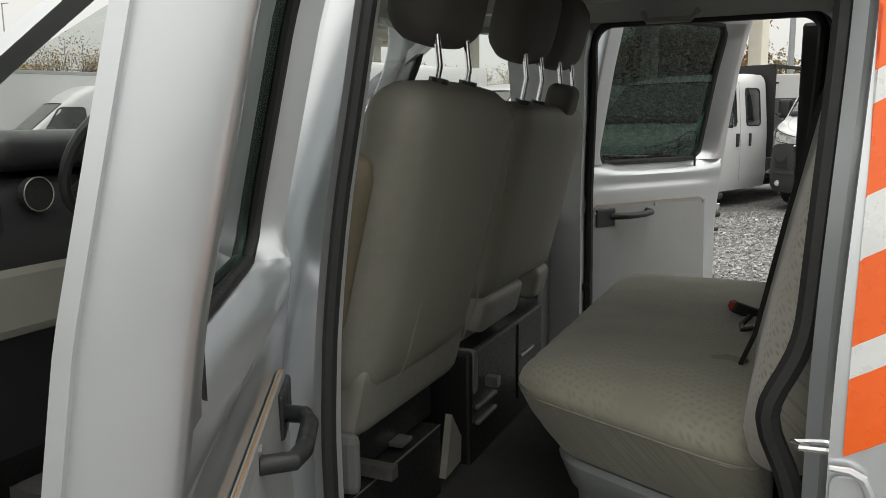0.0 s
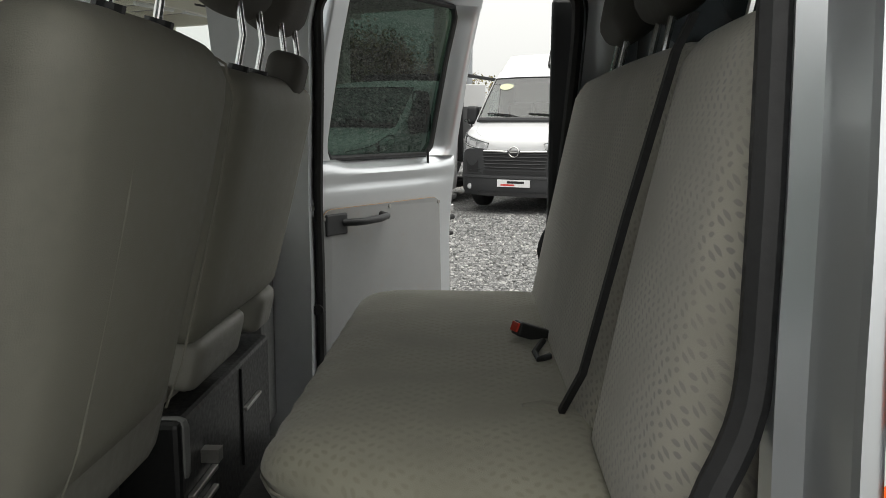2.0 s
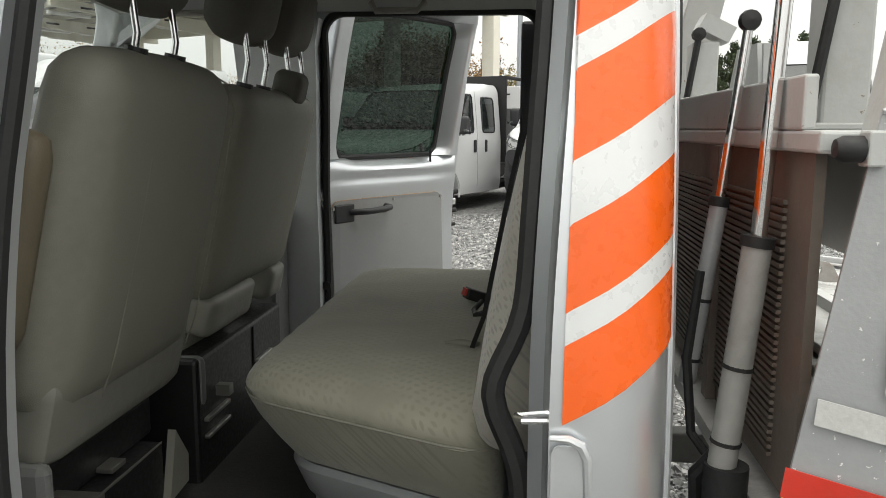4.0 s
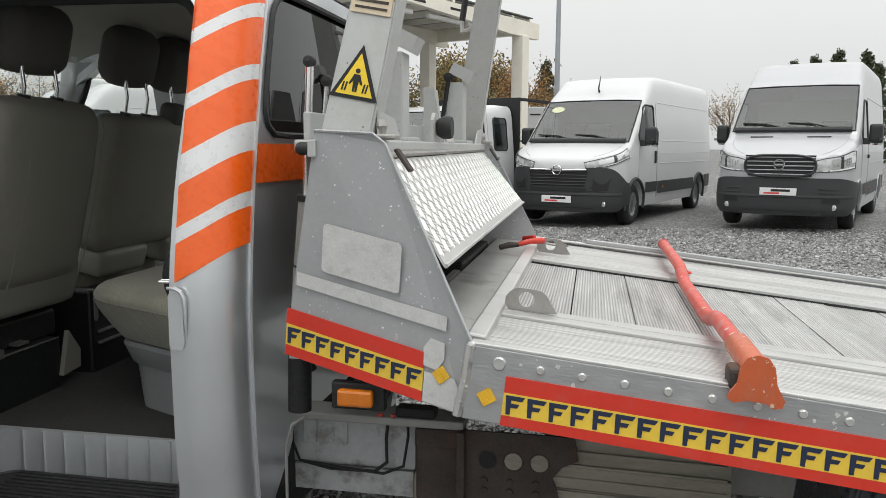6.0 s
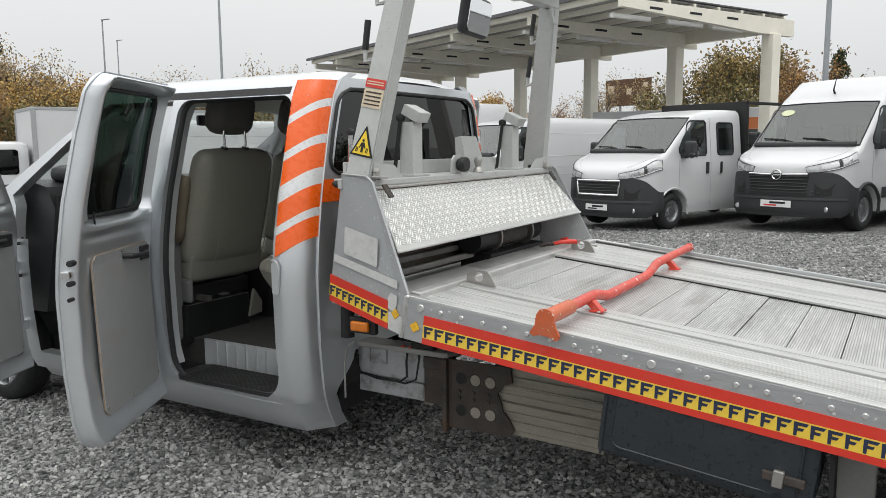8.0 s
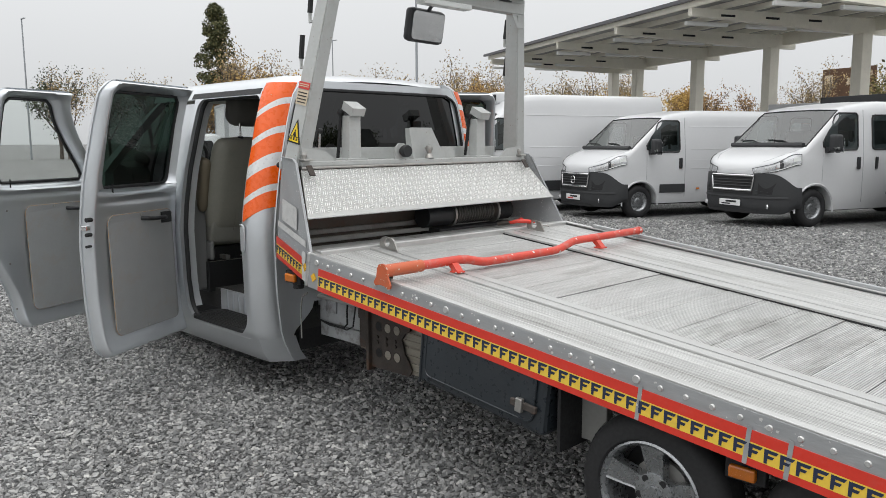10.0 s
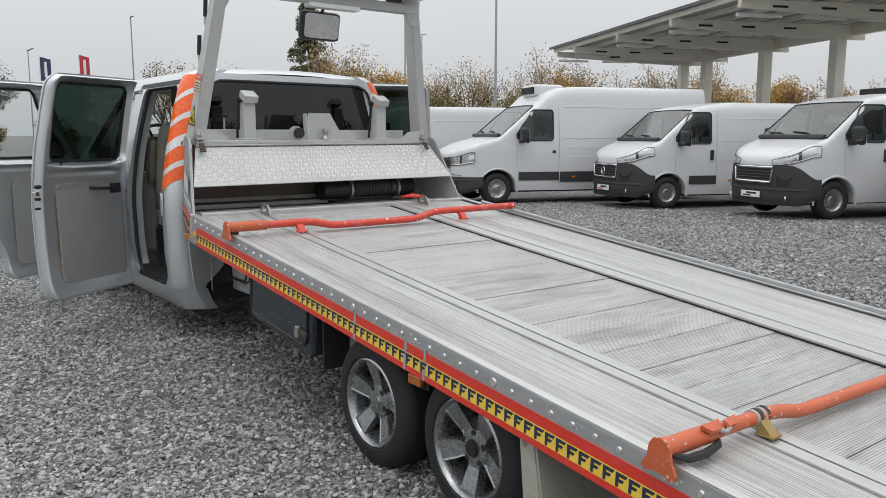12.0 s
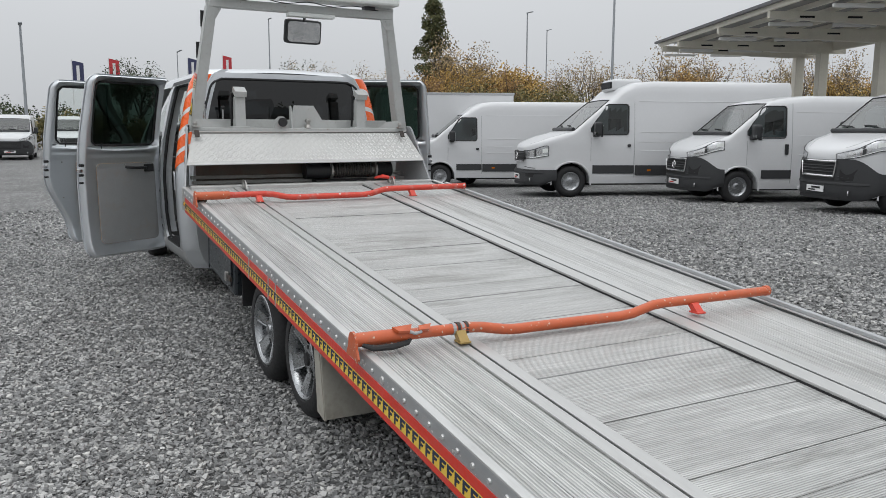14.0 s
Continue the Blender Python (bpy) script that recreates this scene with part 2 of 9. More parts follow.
def chipped(m, col, scale=55, reach=0.16, keep=0.35):
    """Scattered small chips through the paint."""
    n, l = m.node_tree.nodes, m.node_tree.links
    p = n["Principled BSDF"]
    src = p.inputs["Base Color"].links[0].from_socket
    tc, wob, v, big, a, b, c, mx = n.new("ShaderNodeTexCoord"), n.new("ShaderNodeTexNoise"), n.new("ShaderNodeTexVoronoi"), n.new("ShaderNodeTexNoise"), n.new("ShaderNodeMath"), n.new("ShaderNodeMath"), n.new("ShaderNodeMath"), n.new("ShaderNodeMix")
    v.inputs["Scale"].default_value, wob.inputs["Scale"].default_value, big.inputs["Scale"].default_value = scale, scale * 3, scale / 9
    ad = n.new("ShaderNodeVectorMath")
    ad.operation = "MULTIPLY_ADD"
    l.new(wob.outputs["Color"], ad.inputs[0])
    ad.inputs[1].default_value = (0.012, 0.012, 0.012)
    l.new(tc.outputs["Object"], ad.inputs[2])
    l.new(tc.outputs["Object"], wob.inputs["Vector"])
    l.new(tc.outputs["Object"], big.inputs["Vector"])
    l.new(ad.outputs[0], v.inputs["Vector"])
    a.operation, b.operation, c.operation = "LESS_THAN", "LESS_THAN", "MULTIPLY"
    sep = n.new("ShaderNodeSeparateColor")
    l.new(v.outputs["Color"], sep.inputs[0])
    sz = n.new("ShaderNodeMath")
    sz.operation = "MULTIPLY"
    l.new(sep.outputs[0], sz.inputs[0])
    sz.inputs[1].default_value = reach * 2
    l.new(v.outputs["Distance"], a.inputs[0])
    l.new(sz.outputs[0], a.inputs[1])
    l.new(sep.outputs[1], b.inputs[0])
    mr = n.new("ShaderNodeMapRange")
    mr.inputs["From Min"].default_value, mr.inputs["From Max"].default_value = 0.35, 0.65
    mr.inputs["To Max"].default_value = keep * 2
    l.new(big.outputs["Fac"], mr.inputs["Value"])
    l.new(mr.outputs[0], b.inputs[1])
    l.new(a.outputs[0], c.inputs[0])
    l.new(b.outputs[0], c.inputs[1])
    mx.data_type = "RGBA"
    l.new(c.outputs[0], mx.inputs[0])
    l.new(src, mx.inputs[6])
    mx.inputs[7].default_value = (*col, 1)
    l.new(mx.outputs[2], p.inputs["Base Color"])
    return m


SILVER = mat("silver_paint", (0.68, 0.705, 0.73), 0.31, 0.8, 0.02, 3, 0, 80, 0.8, 0.02, (0.45, 0.45, 0.44), 5, rvar=0.02)
SILVER.node_tree.nodes["Principled BSDF"].inputs["Coat Roughness"].default_value = 0.09
SILVER_IN = mat("silver_paint_inner", (0.64, 0.66, 0.68), 0.39, 0.6, 0.04, 4, 0, 80, 0.3, 0.15, (0.3, 0.3, 0.29), 7, rvar=0.05)
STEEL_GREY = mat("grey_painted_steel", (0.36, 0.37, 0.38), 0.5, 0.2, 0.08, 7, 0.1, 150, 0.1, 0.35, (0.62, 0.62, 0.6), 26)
POST_GREY = mat("grey_post_paint", (0.47, 0.48, 0.47), 0.55, 0.15, 0.08, 5, 0.1, 120, 0, 0.3, (0.3, 0.27, 0.23), 9)
ALU = mat("worn_aluminium", (0.60, 0.60, 0.59), 0.42, 0.75, 0.1, 4, 0.15, 200, 0, 0.4, (0.3, 0.29, 0.27), 3, (0.25, 1, 1))
RAIL_ALU = mat("polished_rail_aluminium", (0.52, 0.52, 0.51), 0.40, 0.6, 0.12, 6, 0.1, 150, 0, 0.35, (0.25, 0.24, 0.22), 6, (0.2, 1, 1))
ALU_GRIMY = mat("grimy_aluminium_sheet", (0.47, 0.47, 0.455), 0.5, 0.5, 0.15, 5, 0.15, 150, 0, 0.75, (0.13, 0.12, 0.105), 3.5)
ALU_RIM = mat("scratched_aluminium_edge", (0.42, 0.43, 0.44), 0.45, 0.6, 0.12, 6, 0.2, 150, 0, 0.35, (0.62, 0.62, 0.6), 14, (0.3, 1, 1))
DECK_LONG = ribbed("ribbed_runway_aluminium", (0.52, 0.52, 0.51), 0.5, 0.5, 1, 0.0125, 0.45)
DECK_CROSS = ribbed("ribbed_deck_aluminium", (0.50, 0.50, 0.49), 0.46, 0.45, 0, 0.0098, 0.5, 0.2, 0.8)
ORANGE = mat("orange_film", (0.90, 0.125, 0.008), 0.3, 0, 0.05, 4, 0, 80, 0.4, 0.1, (0.6, 0.1, 0.02), 8)
WHITE_FILM = mat("white_reflective_film", (0.72, 0.73, 0.74), 0.32, 0.1, 0.03, 5, 0, 80, 0.5)
RED_TAPE = mat("red_tape", (0.62, 0.035, 0.018), 0.4, 0, 0.08, 7, 0, 80, 0.2, 0.15, (0.4, 0.2, 0.18), 20)
YELLOW_TAPE = mat("yellow_tape", (0.80, 0.55, 0.06), 0.4, 0, 0.07, 9, 0, 80, 0.2, 0.15, (0.35, 0.27, 0.1), 22)
NAVY = mat("navy_print", (0.015, 0.025, 0.06), 0.45, 0, 0.1, 9)
AMBER = mat("amber_lens", (0.55, 0.15, 0.008), 0.2, 0, 0.1, 30, 0.2, 300, 0.6)
REFLECT_Y = mat("yellow_reflector", (0.85, 0.48, 0.02), 0.25, 0.1, 0.1, 60, 0.5, 900, 0.5)
BAR_RED = mat("worn_red_bar_paint", (0.60, 0.055, 0.03), 0.45, 0, 0.12, 6, 0.15, 90, 0.15, 0.6, (0.42, 0.33, 0.3), 13)
BAR_ORANGE = mat("worn_orange_bar_paint", (0.52, 0.105, 0.035), 0.45, 0, 0.1, 6, 0.15, 90, 0.15, 0.5, (0.33, 0.16, 0.1), 16)
RUBBER = mat("black_rubber", (0.018, 0.018, 0.019), 0.6, 0, 0.2, 9, 0.1, 120)
TYRE = mat("tyre_rubber", (0.013, 0.013, 0.014), 0.72, 0, 0.2, 7, 0.2, 90, 0, 0.08, (0.05, 0.047, 0.044), 5)
PLASTIC = mat("black_plastic", (0.022, 0.023, 0.025), 0.45, 0, 0.15, 8, 0.15, 300)
PLASTIC_BOX = mat("black_toolbox_plastic", (0.02, 0.025, 0.030), 0.33, 0, 0.15, 5, 0.1, 200, 0, 0.2, (0.1, 0.1, 0.1), 6)
BUMPER = mat("dark_bumper_plastic", (0.03, 0.031, 0.033), 0.6, 0, 0.1, 6, 0.15, 200)
GREY_TRIM = mat("grey_interior_plastic", (0.158, 0.160, 0.158), 0.55, 0, 0.06, 6, 0.12, 350)
LIGHT_TRIM = mat("light_grey_headliner", (0.42, 0.41, 0.385), 0.9, 0, 0.06, 8, 0.2, 400)
DOOR_CARD = mat("grey_door_card", (0.28, 0.285, 0.285), 0.6, 0, 0.06, 9, 0.15, 500, 0, 0.25, (0.28, 0.19, 0.1), 5)
BROWN_EDGE = mat("brown_card_edge", (0.36, 0.22, 0.11), 0.7, 0, 0.15, 10)
SEAT = patterned("taupe_seat_cloth", (0.272, 0.262, 0.208), (0.18, 0.17, 0.13), 0.030, 0.6)
SEAT_PATTERN = patterned("patterned_backrest_cloth", (0.38, 0.36, 0.31), (0.17, 0.165, 0.165), 0.022, 0.62)
BASE_GREY = mat("pale_blue_grey_plastic", (0.31, 0.325, 0.33), 0.5, 0, 0.06, 6, 0.12, 350, 0, 0.2, (0.17, 0.165, 0.155), 6)
SHELL = mat("beige_grey_seat_shell", (0.225, 0.22, 0.195), 0.5, 0, 0.06, 6, 0.1, 350)
SEAT_VINYL = mat("grey_seat_cover", (0.228, 0.221, 0.187), 0.62, 0, 0.1, 5, 0.2, 500, 0, 0.15, (0.17, 0.15, 0.12), 5)
HEADREST = mat("dark_grey_headrest_cloth", (0.115, 0.11, 0.10), 0.8, 0, 0.08, 9, 0.2, 500)
ARMREST = mat("brown_grey_armrest_cover", (0.15, 0.125, 0.085), 0.6, 0, 0.1, 6, 0.2, 400)
CARPET = mat("black_floor_mat", (0.034, 0.033, 0.032), 0.85, 0, 0.25, 12, 0.4, 220)
CHROME = mat("chrome", (0.8, 0.8, 0.8), 0.12, 1.0, 0.03, 9, rvar=0.04)
STEEL = mat("bare_steel", (0.42, 0.41, 0.39), 0.4, 0.9, 0.15, 9, 0.1, 200, 0, 0.3, (0.2, 0.11, 0.06), 12)
STEEL_DARK = mat("dark_grey_steel", (0.07, 0.072, 0.075), 0.55, 0.1, 0.15, 4)
RUST = mat("rusty_steel", (0.062, 0.052, 0.046), 0.8, 0.15, 0.5, 11, 0.5, 90, 0, 0.9, (0.125, 0.058, 0.03), 6)
CHASSIS = mat("dirty_grey_chassis", (0.31, 0.305, 0.29), 0.6, 0.1, 0.12, 6, 0.15, 90, 0, 0.6, (0.13, 0.11, 0.09), 4)
MUDGUARD = mat("dirty_beige_paint", (0.36, 0.345, 0.30), 0.6, 0.05, 0.12, 5, 0.1, 90, 0, 0.55, (0.16, 0.14, 0.11), 5)
CHASSIS_PALE = mat("pale_chassis_paint", (0.40, 0.41, 0.42), 0.5, 0.1, 0.14, 5, 0.15, 90, 0.0, 1.0, (0.11, 0.09, 0.07), 9)
DIRTY_BOARD = mat("dirty_alloy_board", (0.30, 0.275, 0.23), 0.7, 0.1, 0.2, 5, 0.3, 60, 0, 0.6, (0.1, 0.085, 0.07), 4, (1, 1, 4))
GLOSS_BLACK = mat("worn_black_metal_paint", (0.010, 0.0105, 0.011), 0.5, 0, 0.1, 9, 0, 90, 0.1, 0.1, (0.03, 0.027, 0.024), 5)
BLACK = mat("matt_black", (0.012, 0.012, 0.013), 0.7, 0, 0.1, 9)
TREAD_TOP = mat("bright_tread_bars", (0.88, 0.88, 0.86), 0.38, 0.5, 0.06, 9)
TREAD_ALU = mat("tread_plate_aluminium", (0.52, 0.52, 0.505), 0.5, 0.4, 0.1, 4, 0.1, 150, 0, 0.25, (0.42, 0.4, 0.37), 7)
ALLOY = mat("alloy_wheel_grey", (0.33, 0.34, 0.35), 0.3, 0.85, 0.08, 8, 0, 80, 0.4, 0.2, (0.15, 0.13, 0.11), 12)
CABLE = mat("oily_steel_cable", (0.10, 0.095, 0.088), 0.55, 0.4, 0.3, 20, 0.3, 200)
SIGN_YELLOW = mat("sign_yellow", (0.82, 0.58, 0.02), 0.4, 0, 0.05, 8, 0, 80, 0.2, 0.2, (0.5, 0.4, 0.15), 25)
LABEL_RED = mat("red_label", (0.6, 0.04, 0.03), 0.45, 0, 0.08, 20)
LABEL_PALE = mat("pale_label", (0.62, 0.52, 0.38), 0.55, 0, 0.12, 20)
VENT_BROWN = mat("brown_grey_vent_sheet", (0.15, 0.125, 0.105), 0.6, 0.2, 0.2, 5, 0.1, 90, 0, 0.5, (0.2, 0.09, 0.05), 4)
PATCH = mat("peeled_sticker_residue", (0.56, 0.56, 0.55), 0.7, 0, 0.12, 20, 0.2, 90, 0, 0.6, (0.38, 0.38, 0.38), 30)
LED = mat("frosted_lamp_glass", (0.72, 0.74, 0.72), 0.25, 0, 0.05, 40, 0.2, 300, 0.5)
MIRROR, _n, _l, _p = shader("mirror_glass")
_p.inputs["Metallic"].default_value, _p.inputs["Roughness"].default_value, _p.inputs["Base Color"].default_value = 1, 0.03, (0.85, 0.86, 0.87, 1)
GLASS = glass("clear_window_glass", (0.86, 0.9, 0.88))
TINT = glass("tinted_window_glass", (0.030, 0.052, 0.041), 0.0, 0.06)
DARK_TINT = glass("privacy_window_glass", (0.012, 0.014, 0.015), 0.0, 0.075)
VAN_GLASS = glass("van_window_glass", (0.58, 0.65, 0.61), 0.0, 0.15)
VAN_SIDE_GLASS = glass("van_side_glass", (0.22, 0.25, 0.25))
VAN_WHITE = mat("white_van_paint", (0.59, 0.595, 0.605), 0.33, 0, 0.02, 2, 0, 80, 0.6, 0.08, (0.6, 0.6, 0.58), 3, rvar=0.04)
VAN_SILVER = mat("pale_silver_van_paint", (0.46, 0.47, 0.485), 0.36, 0.3, 0.03, 2, 0, 80, 0.6, rvar=0.04)
PLATE_WHITE = mat("white_plate", (0.75, 0.75, 0.75), 0.4, 0, 0.03, 9)
SIDE_PLATE = chipped(mat("chipped_grey_plate_paint", (0.37, 0.38, 0.39), 0.5, 0.2, 0.08, 7, 0.1, 150, 0.1, 0.2, (0.5, 0.5, 0.49), 9), (0.74, 0.74, 0.72), 95, 0.14, 0.34)
chipped(BAR_RED, (0.62, 0.58, 0.55), 48, 0.24, 0.14)
chipped(BAR_ORANGE, (0.55, 0.45, 0.36), 75, 0.22, 0.20)
chipped(ALU_RIM, (0.72, 0.72, 0.70), 50, 0.16, 0.25)
chipped(POST_GREY, (0.26, 0.21, 0.17), 85, 0.15, 0.09)
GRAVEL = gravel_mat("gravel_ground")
STONES = gravel_mat("gravel_stones", True)


# ---- small building tools ----
def to_mesh(name, bm, material):
    me = bpy.data.meshes.new(name)
    bmesh.ops.recalc_face_normals(bm, faces=bm.faces)
    bm.to_mesh(me)
    bm.free()
    me.materials.append(material)
    return me


def smooth(me, on=True):
    me.polygons.foreach_set("use_smooth", [on] * len(me.polygons))
    return me


def part(name, bm, material, parent, label="", soft=False):
    me = to_mesh(name, bm, material)
    if soft:
        smooth(me)
        me.set_sharp_from_angle(angle=radians(40))
    ob = new(name, me)
    ob.parent = parent
    if label:
        ob["label"] = label
    return ob


def shared(name, me, parent, m, label=""):
    ob = new(name, me)
    ob.parent = parent
    ob.matrix_basis = m
    if label:
        ob["label"] = label
    return ob


def thing(name, label, category, group="", kind="", at=(0, 0, 0), turn=0):
    e = new(name)
    e.matrix_basis = pose(*at, 0, 0, turn)
    return tagged(e, label, category, group, kind)


def box(bm, x0, x1, y0, y1, z0, z1, m=None, bevel=0.0):
    g = bmesh.ops.create_cube(bm, size=1, matrix=Matrix.LocRotScale(((x0 + x1) / 2, (y0 + y1) / 2, (z0 + z1) / 2), None, (x1 - x0, y1 - y0, z1 - z0)))
    vs = g["verts"]
    if bevel:
        es = list({e for v in vs for e in v.link_edges})
        r = bmesh.ops.bevel(bm, geom=es, offset=bevel, segments=2, affect="EDGES", profile=0.5)
        vs = [v for v in r["verts"]]
    if m is not None:
        bmesh.ops.transform(bm, matrix=m, verts=list({v for v in vs}))
    return vs


def boxed(x0, x1, y0, y1, z0, z1, bevel=0.0, m=None):
    bm = bmesh.new()
    box(bm, x0, x1, y0, y1, z0, z1, None, bevel)
    if m is not None:
        bmesh.ops.transform(bm, matrix=m, verts=bm.verts)
    return bm


def plate(points, thick, m=None):
    """A flat polygon (u, v) made solid: u along x, v along z, thickness along +y; m places it."""
    bm = bmesh.new()
    a = [bm.verts.new((u, 0, v)) for u, v in points]
    b = [bm.verts.new((u, thick, v)) for u, v in points]
    bm.faces.new(a)
    bm.faces.new(b[::-1])
    for i in range(len(a)):
        j = (i + 1) % len(a)
        bm.faces.new((a[i], b[i], b[j], a[j]))
    if m is not None:
        bmesh.ops.transform(bm, matrix=m, verts=bm.verts)
    return bm


def rounded(u0, u1, v0, v1, r, n=5):
    """Corner-rounded rectangle as a loop of points."""
    out = []
    for cu, cv, a0 in ((u1 - r, v1 - r, 0), (u0 + r, v1 - r, 90), (u0 + r, v0 + r, 180), (u1 - r, v0 + r, 270)):
        for k in range(n + 1):
            a = radians(a0 + 90 * k / n)
            out.append((cu + r * math.cos(a), cv + r * math.sin(a)))
    return out


def tube(points, r, n=8, closed=False, bm=None, caps=True):
    """A round tube through points."""
    bm = bm or bmesh.new()
    ps = [Vector(p) for p in points]
    rings = []
    k = len(ps)
    side = None
    for i, p in enumerate(ps):
        d = (ps[(i + 1) % k] - ps[i - 1]) if closed else (ps[min(i + 1, k - 1)] - ps[max(i - 1, 0)])
        d.normalize()
        if side is None:
            side = d.orthogonal().normalized()
        side = (side - d * side.dot(d)).normalized()
        other = d.cross(side)
        rr = r[i] if isinstance(r, (list, tuple)) else r
        rings.append([bm.verts.new(p + side * rr * math.cos(2 * math.pi * j / n) + other * rr * math.sin(2 * math.pi * j / n)) for j in range(n)])
    for i in range(k if closed else k - 1):
        a, b = rings[i], rings[(i + 1) % k]
        for j in range(n):
            bm.faces.new((a[j], a[(j + 1) % n], b[(j + 1) % n], b[j]))
    if caps and not closed:
        bm.faces.new(rings[0][::-1])
        bm.faces.new(rings[-1])
    return bm


def cyl(p, q, r, n=16, r2=None, bm=None):
    return tube([p, q], [r, r if r2 is None else r2], n, bm=bm)


def lathe(profile, n=32, axis="Y", bm=None):
    """Turns (radius, height) pairs round an axis."""
    bm = bm or bmesh.new()
    rings = []
    for r, h in profile:
        ring = []
        for j in range(n):
            a = 2 * math.pi * j / n
            c, s = r * math.cos(a), r * math.sin(a)
            ring.append(bm.verts.new((c, h, s) if axis == "Y" else (c, s, h)))
        rings.append(ring)
    for a, b in zip(rings, rings[1:]):
        for j in range(n):
            bm.faces.new((a[j], a[(j + 1) % n], b[(j + 1) % n], b[j]))
    return bm


def cushion(x0, x1, y0, y1, z0, z1, r=0.05, m=None, puff=0.0, seg=8):
    """A padded block with rounded edges and a slight swell."""
    bm = bmesh.new()
    bmesh.ops.create_cube(bm, size=2)
    bmesh.ops.subdivide_edges(bm, edges=bm.edges, cuts=seg, use_grid_fill=True)
    hx, hy, hz = (x1 - x0) / 2, (y1 - y0) / 2, (z1 - z0) / 2
    for v in bm.verts:
        p = Vector((v.co.x * hx, v.co.y * hy, v.co.z * hz))
        c = Vector((max(-hx + r, min(hx - r, p.x)), max(-hy + r, min(hy - r, p.y)), max(-hz + r, min(hz - r, p.z))))
        d = p - c
        if d.length > 1e-6:
            p = c + d.normalized() * r
        ends = sum(abs(k) > 0.99 for k in v.co)
        f = 0.0 if ends > 1 else puff * (1 - v.co.x ** 2 if abs(v.co.x) < 1 else 1) * (1 - v.co.y ** 2 if abs(v.co.y) < 1 else 1) * (1 - v.co.z ** 2 if abs(v.co.z) < 1 else 1)
        p += Vector((v.co.x if abs(v.co.x) > 0.99 else 0, v.co.y if abs(v.co.y) > 0.99 else 0, v.co.z if abs(v.co.z) > 0.99 else 0)) * f
        v.co = p + Vector(((x0 + x1) / 2, (y0 + y1) / 2, (z0 + z1) / 2))
    if m is not None:
        bmesh.ops.transform(bm, matrix=m, verts=bm.verts)
    return bm


def quad_solid(c, thick):
    """A flat-sided solid over any loop of corners, thickened away along its normal."""
    bm = bmesh.new()
    c = [Vector(p) for p in c]
    n = (c[1] - c[0]).cross(c[2] - c[0]).normalized() * thick
    a = [bm.verts.new(p) for p in c]
    b = [bm.verts.new(p + n) for p in c]
    bm.faces.new(a)
    bm.faces.new(b[::-1])
    for i in range(len(a)):
        j = (i + 1) % len(a)
        bm.faces.new((a[i], b[i], b[j], a[j]))
    return bm


def smoothstep(a, b, x):
    t = max(0.0, min(1.0, (x - a) / (b - a)))
    return t * t * (3 - 2 * t)


def lerp_table(t, x):
    if x <= t[0][0]:
        return t[0][1]
    for (x0, y0), (x1, y1) in zip(t, t[1:]):
        if x <= x1:
            return y0 + (y1 - y0) * (x - x0) / (x1 - x0)
    return t[-1][1]


def ground_z(x, y):
    """The yard falls slightly away from the truck."""
    return -0.045 + (-0.03 + 0.0175 * max(-16, min(6, x))) * smoothstep(4, 11, y)


# ---- ground ----
def build_ground():
    xs = sorted(set([-1500, -500, -200, -100] + [-60 + 4 * i for i in range(11)] + [-18 + i for i in range(31)] + [16 + 6 * i for i in range(8)] + [100, 200, 500, 1500]))
    ys = sorted(set([-1500, -500, -200, -80, -40, -20] + [-12 + i for i in range(35)] + [26 + 6 * i for i in range(8)] + [100, 200, 500, 1500]))
    me = bpy.data.meshes.new("ground")
    vs = [(x, y, ground_z(x, y)) for y in ys for x in xs]
    n = len(xs)
    fs = [(j * n + i, j * n + i + 1, (j + 1) * n + i + 1, (j + 1) * n + i) for j in range(len(ys) - 1) for i in range(n - 1)]
    me.from_pydata(vs, [], fs)
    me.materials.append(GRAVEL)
    tagged(new("ground", me), "grey crushed gravel yard, level and unmarked", "ground", kind="structure")


